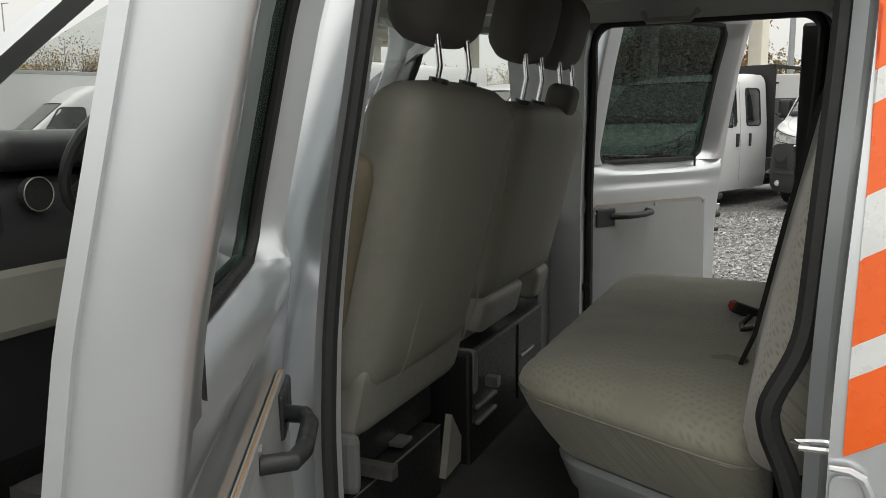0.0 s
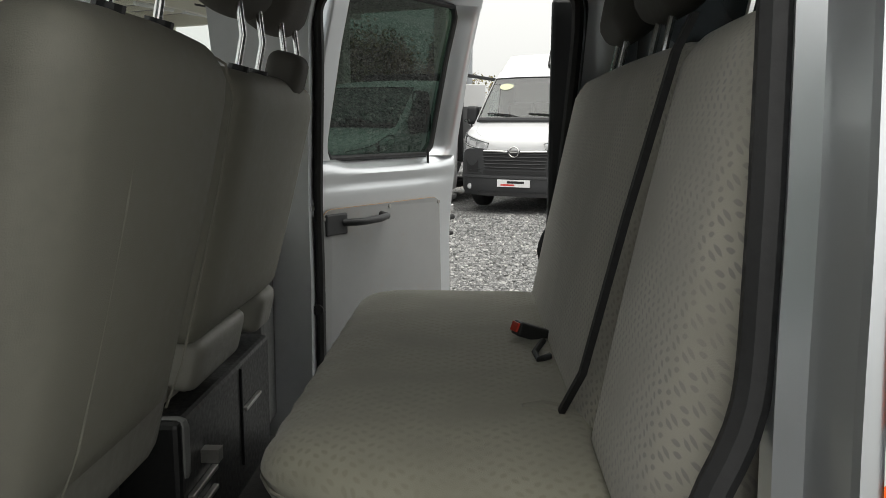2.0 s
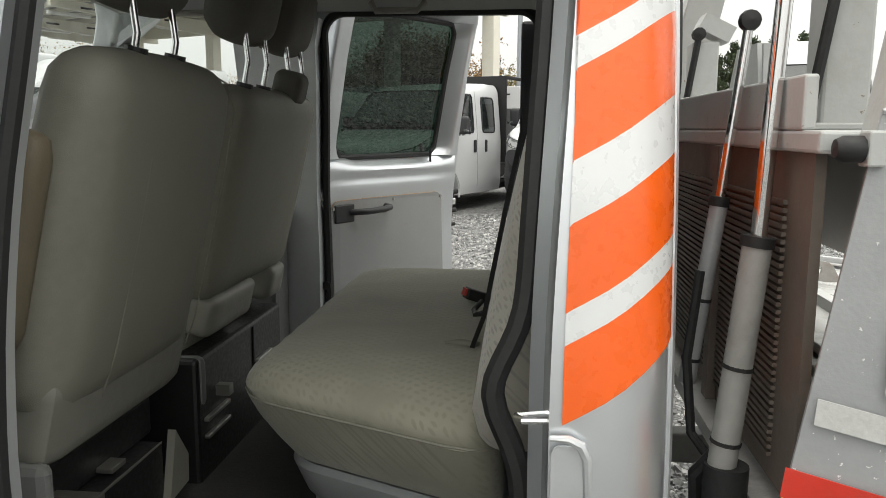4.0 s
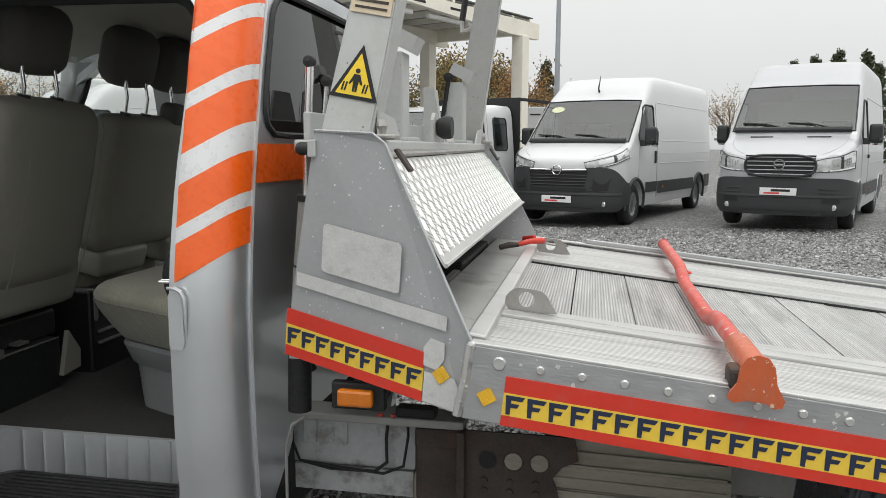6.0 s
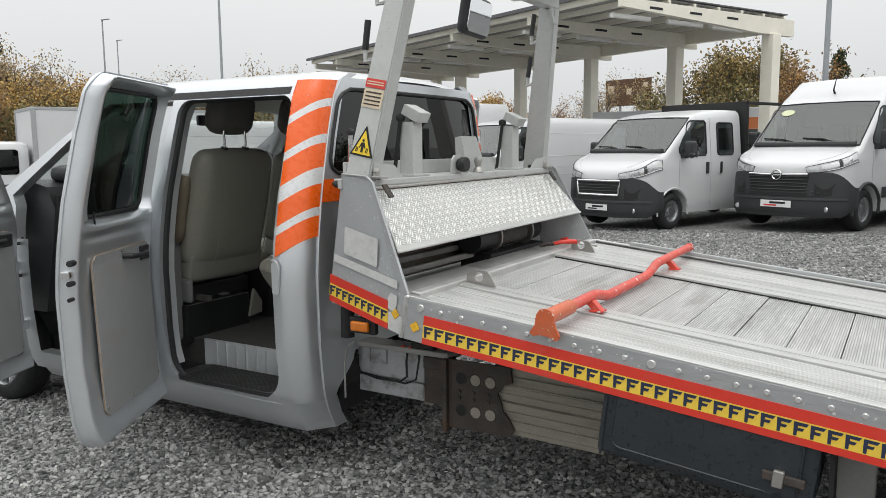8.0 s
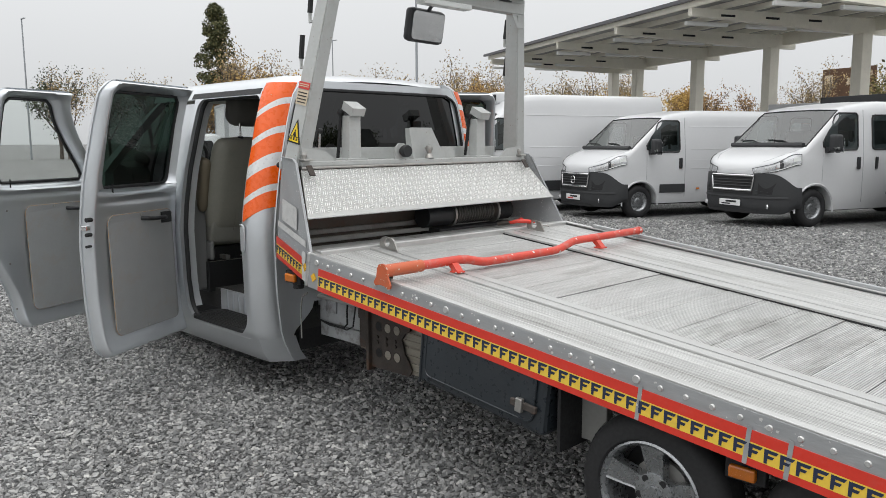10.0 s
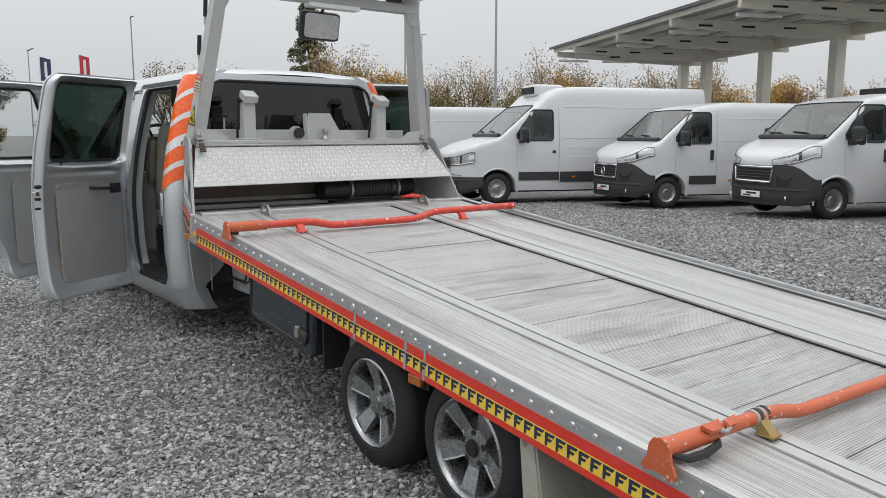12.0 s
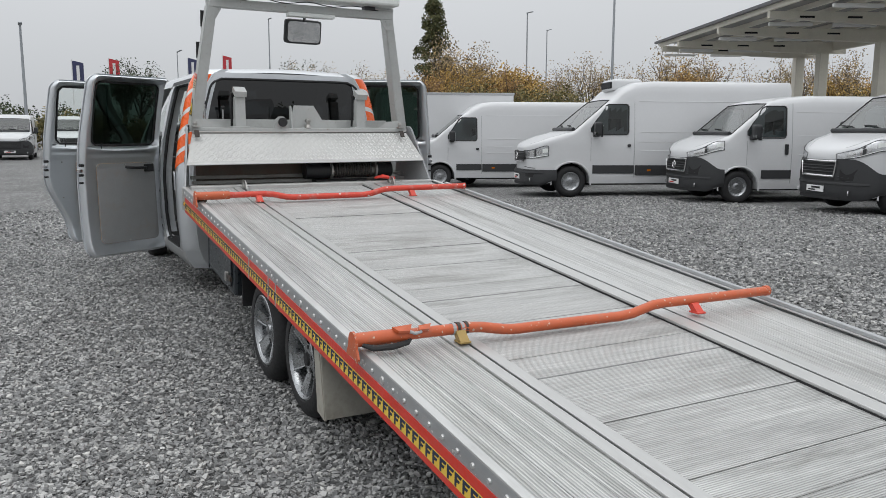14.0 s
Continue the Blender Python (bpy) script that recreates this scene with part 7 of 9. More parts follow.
part("pin", tube([(0.055, -0.03, 0.03), (0.10, 0.03, 0.014), (0.14, 0.05, 0.012), (0.165, 0.02, 0.012)], 0.005, 8), STEEL, strap, soft=True)


# ---- parked vans ----
VAN_TURN = 22.0


def lerp(a, b, q):
    return a + (b - a) * q


def van_specs(kind):
    d = dict(L=5.4, H=2.26, wb=3.45, wmax=1.0, paint=VAN_WHITE, style="a", crew=False, cargo=True)
    d.update(kind)
    return d


def build_van(nm, label, wheel_at, turn=VAN_TURN, scale=1.1, **kind):
    """A panel van: local x runs from the nose to the tail, the driver's side is -y."""
    k = van_specs(kind)
    W, H, XW, R = k["wmax"], k["H"], 0.95, 0.345
    XR = XW + k["wb"]
    Lb = k["L"] if k["cargo"] else 3.15
    van = thing(nm, label, "van", "vans parked in a row")
    if k["style"] == "a":
        top = [(0, 0.95), (0.012, 1.03), (0.04, 1.09), (0.10, 1.15), (0.36, 1.285), (0.72, 1.405), (0.76, 1.44), (1.52, 2.08), (1.62, 2.13), (1.8, 2.18 if H < 2.3 else 2.30), (2.1, H - 0.04), (2.5, H), (9, H)]
        ws = (0.76, 1.54)
    elif k["style"] == "b":
        top = [(0, 0.98), (0.015, 1.06), (0.05, 1.11), (0.12, 1.16), (0.5, 1.31), (0.98, 1.44), (1.02, 1.46), (1.80, 2.12), (1.90, 2.18), (2.1, 2.38), (2.4, H - 0.04), (2.8, H), (9, H)]
        ws = (1.02, 1.82)
    else:
        top = [(0, 1.00), (0.015, 1.07), (0.05, 1.12), (0.10, 1.16), (0.42, 1.29), (0.82, 1.43), (0.86, 1.48), (1.60, 2.10), (1.70, 2.16), (1.9, 2.32), (2.2, H - 0.04), (2.6, H), (9, H)]
        ws = (0.86, 1.62)
    sink, rise = k.get("sink", 0.0), k.get("rise", 0.0)
    top = [(x, z - sink * smoothstep(0.0, 0.3, x) * (z < 1.5) + rise * smoothstep(1.15, 2.1, z) * (z < H - 0.05)) for x, z in top]
    front_up = k.get("front_up", 0.0)
    D = 0.62

    def plan(x):
        if x < D:
            n = 2.7
            return W * (1 - ((D - x) / D) ** n) ** (1 / n) * 0.985
        return W * (0.985 + 0.015 * smoothstep(D, 1.6, x)) - 0.03 * smoothstep(Lb - 0.6, Lb, x)

    def zt(x):
        return lerp_table(top, x)

    def taper(z):
        return 1 - 0.03 * smoothstep(0.5, 0.25, z) - 0.0 - 0.135 * max(0.0, (z - 1.15) / 1.4) ** 1.25

    def zb(x):
        for xw in (XW, XR):
            d = abs(x - xw)
            if d < 0.42:
                return 0.33 + math.sqrt(0.42 ** 2 - d * d)
        return 0.30

    def wid(x, z):
        rc = 0.16 if x > 1.7 else 0.10
        t = zt(x)
        w = plan(x) * taper(z)
        if z > t - rc:
            q = min(1.0, (z - (t - rc)) / rc)
            w -= rc * 0.9 * (1 - math.sqrt(max(0.0, 1 - q * q)))
        return max(0.02, w)

    xs = [0.004, 0.015, 0.04, 0.08, 0.14, 0.22, 0.32, 0.43, 0.53]
    xs += [XW + 0.42 * math.sin(radians(a)) for a in range(-90, 91, 15)]
    xs += [1.40 + 0.06 * i for i in range(26)] + [3.0, 3.15]
    if Lb > 3.3:
        xs += [3.4, XR - 0.6] + [XR + 0.42 * math.sin(radians(a)) for a in range(-90, 91, 15)] + [XR + 0.6, Lb - 0.35, Lb - 0.1, Lb]
    xs = sorted({round(x, 3) for x in xs if x <= Lb} | {ws[0], ws[1]})
    NS, NT = 20, 6
    bm = bmesh.new()
    rings = []
    for x in xs:
        z0, z1 = zb(x), zt(x)
        rc = 0.16 if x > 1.7 else 0.10
        ring = []
        side = [z0 + (z1 - rc - z0) * i / (NS - 3) for i in range(NS - 2)] + [z1 - rc * 0.45, z1 - rc * 0.12]
        half = [(wid(x, z), z) for z in side]
        w_in = wid(x, z1 - rc * 0.12)
        half += [(w_in * (1 - (i + 1) / NT), z1 - rc * 0.12 + rc * 0.12 * (1 - (1 - (i + 1) / NT) ** 2)) for i in range(NT)]
        pts = [(-w, z) for w, z in half] + [(w, z) for w, z in reversed(half[:-1])]
        rings.append([bm.verts.new((x, y, z)) for y, z in pts])
    n = len(rings[0])

    def in_side_window(x, z):
        return any(sx0 < x < sx1 and sz0 < z < sz1 for sx0, sx1, sz0, sz1 in holes)
    door0 = ws[1] - 0.44
    holes = [(door0 + 0.36, door0 + 0.83, 1.42, 1.98)]
    if k["crew"]:
        holes.append((2.32, 2.84, 1.42, 1.94))
    for a, b in zip(rings, rings[1:]):
        for i in range(n - 1):
            c = (a[i].co + a[i + 1].co + b[i].co + b[i + 1].co) / 4
            if ws[0] < c.x < ws[1] and NS - 1 <= i <= n - NS - 1:
                continue
            if (i < NS or i > n - NS - 1) and all(in_side_window(q.co.x, q.co.z) for q in (a[i], a[i + 1], b[i], b[i + 1])):
                continue
            bm.faces.new((a[i], a[i + 1], b[i + 1], b[i]))
        bm.faces.new((a[n - 1], a[0], b[0], b[n - 1]))
    bm.faces.new(rings[0])
    bm.faces.new(rings[-1][::-1])
    part("body", bm, k["paint"], van, soft=True)

    def side_patch(x0, x1, f0, f1, sg, d=0.006, nx=10, nz=6):
        b2 = bmesh.new()
        g = []
        for i in range(nx + 1):
            x = x0 + (x1 - x0) * i / nx
            a0, a1 = f0(x), f1(x)
            g.append([b2.verts.new((x, sg * (wid(x, a0 + (a1 - a0) * j / nz) + d), a0 + (a1 - a0) * j / nz)) for j in range(nz + 1)])
        for p, q in zip(g, g[1:]):
            for j in range(nz):
                b2.faces.new((p[j], q[j], q[j + 1], p[j + 1]))
        return b2

    def front_x(y, z):
        y = min(abs(y), W * 0.98)
        n_ = 2.7
        return D * (1 - (1 - (y / (W * 0.985)) ** n_) ** (1 / n_))

    def nose_patch(y0, y1, z0, z1, d, ny=16, nz=4, arc=0.0, narrow=0.0):
        b2 = bmesh.new()
        g = []
        for i in range(ny + 1):
            col = []
            for j in range(nz + 1):
                s = j / nz
                y = (y0 + (y1 - y0) * i / ny) * (1 - narrow * (1 - s))
                z = z0 + (z1 - z0) * s + arc * abs(2 * i / ny - 1) ** 2 * (s if arc > 0 else 1)
                col.append(b2.verts.new((front_x(y, z) - d, y, z)))
            g.append(col)
        for p, q in zip(g, g[1:]):
            for j in range(nz):
                b2.faces.new((p[j], q[j], q[j + 1], p[j + 1]))
        return b2

    def wrap_patch(f0, f1, d, s0=-90.0, s1=90.0, na=40, nz=6, reach=0.0, bulge=0.0):
        """A sheet wrapped round the nose; f0 and f1 give its lower and upper edge from the lateral fraction."""
        b2 = bmesh.new()
        g = []
        spots = []
        for i in range(na + 1):
            a = s0 + (s1 - s0) * i / na
            c, q = abs(math.cos(radians(a))) ** (2 / 2.7), abs(math.sin(radians(a))) ** (2 / 2.7)
            spots.append((D * (1 - c), math.copysign(W * 0.985 * q, a), a))
        if reach:
            spots = [(reach, -W * 0.985, -100.0)] + spots + [(reach, W * 0.985, 100.0)]
        for x, y, a in spots:
            z0_, z1_ = f0(x, abs(y)), f1(x, abs(y))
            out = d
            nx_, ny_ = math.cos(radians(min(90, abs(a)))), math.sin(radians(min(90, abs(a))))
            col = []
            for j in range(nz + 1):
                z = z0_ + (z1_ - z0_) * j / nz
                o = out + bulge * math.sin(math.pi * j / nz)
                if j == 0:
                    o = out - 0.03
                t = taper(z) if z > 1.15 else 1.0
                col.append(b2.verts.new((x - o * nx_, y * t + math.copysign(o * ny_, y) if abs(y) > 1e-6 else 0.0, z)))
            g.append(col)
        for p, q in zip(g, g[1:]):
            for j in range(nz):
                b2.faces.new((p[j], q[j], q[j + 1], p[j + 1]))
        return b2

    # windscreen with dark surround
    b2 = bmesh.new()
    g = []
    for i in range(9):
        x = ws[0] + 0.01 + (ws[1] - ws[0] - 0.02) * i / 8
        z = zt(x)
        hw = wid(x, z - 0.012)
        g.append([b2.verts.new((x - 0.006, hw * q / 8, z + 0.004 - 0.02 * (q / 8) ** 2)) for q in range(-8, 9)])
    for p, q in zip(g, g[1:]):
        for j in range(16):
            b2.faces.new((p[j], q[j], q[j + 1], p[j + 1]))
    wsp = part("windscreen", b2, VAN_GLASS, van, "grey-tinted windscreen", soft=True)
    e0, e1 = ws[0] + 0.01, ws[1] - 0.01
    rim = [(x - 0.008, -wid(x, zt(x) - 0.012) * 0.985, zt(x) - 0.012) for x in (e0, (e0 + e1) / 2, e1)]
    rim += [(e1 - 0.008, wid(e1, zt(e1) - 0.012) * q, zt(e1) + 0.004) for q in (-0.5, 0, 0.5)]
    rim += [(x - 0.008, wid(x, zt(x) - 0.012) * 0.985, zt(x) - 0.012) for x in (e1, (e0 + e1) / 2, e0)]
    rim += [(e0 - 0.012, wid(e0, zt(e0) - 0.012) * q, zt(e0) + 0.006) for q in (0.5, 0, -0.5)]
    part("windscreen_seal", tube(rim, 0.010, 6, True), RUBBER, van, soft=True)
    part("scuttle", tube([(e0 - 0.02, wid(e0, zt(e0) - 0.012) * q, zt(e0) + 0.012) for q in (-0.94, -0.5, 0, 0.5, 0.94)], 0.042, 8), PLASTIC, van, soft=True)
    for y0 in (-0.55, 0.15):
        part("wiper", tube([(e0 - 0.02, y0, zt(e0) + 0.04), (e0 + 0.07, y0 + 0.25, zt(e0 + 0.07) + 0.03), (e0 + 0.10, y0 + 0.62, zt(e0 + 0.10) + 0.02)], 0.012, 5), BLACK, wsp)
    part("dash_shelf", boxed(ws[0] + 0.08, ws[0] + 0.75, -0.82, 0.82, 1.14, 1.34, 0.04), PLASTIC, van)
    part("paper_note", boxed(ws[0] + 0.20, ws[0] + 0.32, -0.42, -0.10, 1.342, 1.40), PLATE_WHITE, van, "white paper on the dashboard")
    for y in (-0.5, 0.12, 0.58):
        part("seat_back", cushion(2.02, 2.14, y - 0.24, y + 0.24, 0.9, 1.72, 0.05), HEADREST, van)
    if k["cargo"] and not k["crew"]:
        part("bulkhead", boxed(2.36, 2.40, -0.82, 0.82, 0.5, min(H, 2.2) - 0.12), LIGHT_TRIM, van)
    # side windows, door seams, mirrors, handles
    for sg in (-1, 1):
        def f_top(x):
            return min(1.97, zt(x) - 0.20)
        def f_bot(x):
            return 1.37 + 0.06 * (1 - smoothstep(door0, door0 + 0.25, x))
        part("side_window", side_patch(door0, door0 + 0.84, f_bot, lambda x: max(f_bot(x) + 0.01, min(2.02, 1.50 + (x - door0) * 1.45)), sg, 0.004, 16), VAN_SIDE_GLASS, van, "dark side window", soft=True)
        outline = [(door0, f_bot(door0)), (door0, 1.50), (door0 + 0.33, 1.98), (door0 + 0.40, 2.02), (door0 + 0.80, 2.02), (door0 + 0.84, 1.98), (door0 + 0.84, 1.42), (door0 + 0.80, 1.37), (door0 + 0.25, 1.37)]
        part("window_seal", tube([(x, sg * (wid(x, z) + 0.004), z) for x, z in outline], 0.016, 6, True), RUBBER, van)
        dx = door0 + 0.98
        part("door_seam", tube([(dx, sg * (wid(dx, z) + 0.001), z) for z in zrange(0.42, 2.08, 12)], 0.006, 5), STEEL_GREY, van)
        part("door_seam", tube([(dx - 0.98, sg * (wid(dx - 0.98, z) + 0.001), z) for z in zrange(0.80, 1.30, 6)], 0.005, 5), STEEL_GREY, van)
        if k["crew"]:
            part("side_window", side_patch(2.30, 2.86, lambda x: 1.37, lambda x: 1.99, sg, 0.004), VAN_SIDE_GLASS, van, "dark rear side window", soft=True)
            part("window_seal", tube([(x, sg * (wid(x, z) + 0.004), z) for x, z in rounded(2.30, 2.86, 1.37, 1.99, 0.08)], 0.014, 6, True), RUBBER, van)
            part("door_handle", cushion(2.38, 2.44, min(sg * wid(2.4, 1.15), sg * (wid(2.4, 1.15) + 0.03)), max(sg * wid(2.4, 1.15), sg * (wid(2.4, 1.15) + 0.03)), 1.02, 1.24, 0.012), PLASTIC, van)
        hx = dx - 0.12
        part("door_handle", cushion(hx - 0.04, hx + 0.035, min(sg * (wid(hx, 1.15) - 0.01), sg * (wid(hx, 1.15) + 0.03)), max(sg * (wid(hx, 1.15) - 0.01), sg * (wid(hx, 1.15) + 0.03)), 1.02 if k["style"] == "a" else 1.10, 1.24 if k["style"] == "a" else 1.16, 0.012), PLASTIC, van)
        mx = door0 + 0.12
        my = wid(mx, 1.4)
        mir = part("wing_mirror", cushion(mx - 0.10, mx + 0.06, min(sg * (my + 0.08), sg * (my + 0.27)), max(sg * (my + 0.08), sg * (my + 0.27)), 1.34, 1.64, 0.045), PLASTIC, van, "black wing mirror", soft=True)
        part("mirror_arm", boxed(mx - 0.08, mx + 0.04, min(sg * (my - 0.02), sg * (my + 0.10)), max(sg * (my - 0.02), sg * (my + 0.10)), 1.32, 1.42, 0.01), PLASTIC, mir)
        part("mirror_face", plate(rounded(-0.085, 0.085, -0.14, 0.13, 0.03), 0.004, pose(mx + 0.061, sg * (my + 0.19), 1.45, 0, 0, 90)), MIRROR, mir)
        part("mirror_repeater", boxed(mx - 0.105, mx - 0.07, min(sg * (my + 0.20), sg * (my + 0.302)), max(sg * (my + 0.20), sg * (my + 0.302)), 1.38, 1.42, 0.004), VAN_GLASS, mir)
        # rub strips and arches
        if k["cargo"]:
            part("rub_strip", side_patch(XW + 0.47, dx + 0.0, lambda x: 0.52, lambda x: 0.70, sg, 0.014, 8, 2), BUMPER, van)
            if k["style"] != "a" or H > 2.3:
                part("rub_strip", side_patch(dx + 0.02, XR - 0.45, lambda x: 0.48, lambda x: 0.70, sg, 0.014, 8, 2), BUMPER, van)
                part("rub_strip", side_patch(XR + 0.45, Lb - 0.05, lambda x: 0.48, lambda x: 0.74, sg, 0.014, 6, 2), BUMPER, van)
            for z in (1.02, 1.42):
                part("swage_line", tube([(x, sg * (wid(x, z) + 0.001), z) for x in zrange(dx + 0.15, Lb - 0.3, 8)], 0.007, 5), k["paint"], van)
            for z, q in ((1.20, 0.004), (min(H, 2.45) - 0.36, 0.007)):
                part("panel_press", tube([(x, sg * (wid(x, z) + 0.001), z) for x in zrange(dx + 0.10, Lb - 0.12, 10)], q, 5), k["paint"], van)
            part("side_marker", boxed(dx + 0.30, dx + 0.38, min(sg * (wid(dx + 0.3, 0.6) + 0.01), sg * (wid(dx + 0.3, 0.6) + 0.02)), max(sg * (wid(dx + 0.3, 0.6) + 0.01), sg * (wid(dx + 0.3, 0.6) + 0.02)), 0.57, 0.61), AMBER, van)
        arch_m = BUMPER if k["style"] == "a" and H > 2.3 else k["paint"]
        for xw in (XW, XR):
            if xw > Lb:
                continue
            pts = []
            for a in range(-8, 189, 14):
                x, z = xw + 0.445 * math.cos(radians(a)), 0.33 + 0.445 * math.sin(radians(a))
                pts.append((x, sg * (wid(x, max(z, 0.36)) + 0.004), z))
            part("arch_lip", tube(pts, 0.030 if arch_m is BUMPER else 0.016, 6), arch_m, van, soft=True)
        part("wheel_house", boxed(XW - 0.4, XW + 0.4, min(sg * 0.45, sg * 0.62), max(sg * 0.45, sg * 0.62), 0.30, 0.76), BLACK, van)
        # headlamps
        if k["style"] == "a":
            def h_lo(x): return 0.945 + 0.17 * smoothstep(-0.06, 0.56, x)
            def h_hi(x): return min(zt(x) - 0.022, 1.07 + 0.23 * smoothstep(-0.02, 0.50, x))
            hx0, hx1 = 0.03, 0.60
        elif k["style"] == "b":
            def h_lo(x): return 0.83 + 0.07 * smoothstep(0.0, 0.45, x)
            def h_hi(x): return min(zt(x) - 0.045, 1.01 + 0.11 * smoothstep(0.02, 0.4, x))
            hx0, hx1 = 0.02, 0.44
        else:
            def h_lo(x): return 0.90 + 0.06 * smoothstep(0.0, 0.4, x)
            def h_hi(x): return min(zt(x) - 0.035, 1.10 + 0.12 * smoothstep(0.02, 0.4, x))
            hx0, hx1 = 0.035, 0.42
        hp = part("headlight", side_patch(hx0, hx1, h_lo, h_hi, sg, 0.010, 14, 4), HEADLAMP, van, "clear headlamp", soft=True)

        def lamp_strip(q0, q1, r0, r1):
            a0, a1 = hx0 + (hx1 - hx0) * q0, hx0 + (hx1 - hx0) * q1
            return side_patch(a0, a1, lambda x: lerp(h_lo(x), h_hi(x), r0), lambda x: lerp(h_lo(x), h_hi(x), r1), sg, 0.014, 8, 2)
        part("lamp_reflector", lamp_strip(0.10, 0.34, 0.30, 0.85), CHROME, hp, soft=True)
        part("lamp_reflector", lamp_strip(0.42, 0.66, 0.28, 0.70), CHROME, hp, soft=True)
        part("lamp_bezel", lamp_strip(0.34, 0.42, 0.15, 0.95), BUMPER, hp, soft=True)
        part("lamp_bezel", lamp_strip(0.70, 0.97, 0.35, 0.75), LED, hp, soft=True)
        edge_xs = zrange(hx0, hx1, 10)
        rim_pts = [(x, sg * (wid(x, h_lo(x)) + 0.012), h_lo(x)) for x in edge_xs] + [(x, sg * (wid(x, h_hi(x)) + 0.012), h_hi(x)) for x in reversed(edge_xs)]
        part("lamp_rim", tube(rim_pts, 0.007, 5, True), BUMPER, hp, soft=True)
        part("lamp_strip", lamp_strip(0.06, 0.95, 0.03, 0.12), LED, hp, "pale running light", soft=True)
    # bumper, grille, plate, badge
    def b_low(x, y):
        return 0.25 + 0.10 * smoothstep(0.25, 0.55, x)
    if k["style"] == "a":
        def b_top(x, y): return 0.945 + 0.02 * smoothstep(0.3, 0.7, y) - 0.25 * smoothstep(0.12, 0.55, x)
    elif k["style"] == "b":
        def b_top(x, y): return 0.60 - 0.0 * x
    else:
        def b_top(x, y): return 0.74 + 0.8 * front_up - 0.06 * smoothstep(0.1, 0.5, x)
    bp = part("bumper", wrap_patch(b_low, b_top, 0.030, -90, 90, 44, 8, XW - 0.425, 0.012), BUMPER, van, "dark grey plastic bumper", soft=True)
    part("bumper_ledge", wrap_patch(lambda x, y: 0.50, lambda x, y: 0.56, 0.048, -70, 70, 30, 3, 0, 0.006), BUMPER, bp, soft=True)
    for sg in (-1, 1):
        part("fog_recess", nose_patch(*sorted((sg * 0.60, sg * 0.86)), 0.60 if k["style"] == "a" else 0.44, 0.70 if k["style"] == "a" else 0.52, 0.052, 8, 2, 0.10 if k["style"] == "a" else 0.0), BLACK, bp)
        part("fog_lamp", lathe([(0.0, -0.02), (0.04, -0.016), (0.045, 0.0)], 14, "Y"), HEADLAMP, bp).matrix_basis = Matrix.Translation((front_x(0.76, 0) - 0.045, sg * 0.76, 0.38)) @ pose(0, 0, 0, 0, 0, -90 + sg * 25)
    part("lower_intake", nose_patch(-0.60, 0.60, 0.25, 0.31, 0.046, 14, 2), BLACK, bp)
    gz0, gz1, gw = (0.66, 0.92, 0.52) if k["style"] == "a" else ((0.76, 1.00, 0.56) if k["style"] == "b" else (0.78 + front_up * 0.6, 1.06 + front_up, 0.50))
    gr = part("grille", nose_patch(-gw, gw, gz0, gz1, 0.046, 18, 4, 0, 0.10), BLACK, van, "black grille", soft=True)
    if k["style"] == "a":
        part("upper_intake", nose_patch(-0.50, 0.50, 0.585, 0.635, 0.052, 14, 2), BLACK, bp)
    bars = 5 if k["style"] != "b" else 3
    for q in range(bars):
        z = gz0 + (gz1 - gz0) * (q + 0.5) / bars
        ww = gw * (0.92 + 0.07 * q / bars)
        part("grille_bar", tube([(front_x(ww * i / 8, 0) - 0.050, ww * i / 8, z) for i in range(-8, 9)], 0.009, 5), STEEL_GREY if k.get("oval") else PLASTIC, gr, soft=True)
    if k["style"] == "b":
        part("grille_trim", tube([(front_x(gw * i / 8, 0) - 0.052, gw * i / 8, gz0 + 0.01) for i in range(-8, 9)], 0.010, 6), CHROME, gr, "chrome grille strip", soft=True)
    if k.get("frame"):
        ring = [(-gw, gz1), (gw, gz1), (gw * 0.92, gz0), (-gw * 0.92, gz0)]
        pts = []
        for (y0, z0), (y1, z1) in zip(ring, ring[1:] + ring[:1]):
            for i in range(6):
                y, z = y0 + (y1 - y0) * i / 6, z0 + (z1 - z0) * i / 6
                pts.append((front_x(y, z) - 0.052, y, z))
        part("grille_frame", tube(pts, 0.020, 6, True), CHROME, gr, "bright grille frame", soft=True)
    if k.get("oval"):
        ring = []
        for i in range(40):
            a = 2 * math.pi * i / 40
            y, z = gw * math.copysign(abs(math.cos(a)) ** 0.55, math.cos(a)), (gz0 + gz1) / 2 + 0.5 * (gz1 - gz0) * math.copysign(abs(math.sin(a)) ** 0.7, math.sin(a))
            ring.append((front_x(y, z) - 0.052, y, z))
        part("grille_frame", tube(ring, 0.020, 6, True), PLASTIC, gr, "black grille frame", soft=True)
    if k.get("brow"):
        for sg in (-1, 1):
            part("grille_brow", tube([(front_x(y, 0) - 0.056, sg * y, gz1 + 0.005 + 0.02 * (y - 0.1)) for y in (0.10, 0.2, 0.3, 0.4, 0.5)], 0.017, 6), CHROME, gr, "bright brow bar", soft=True)
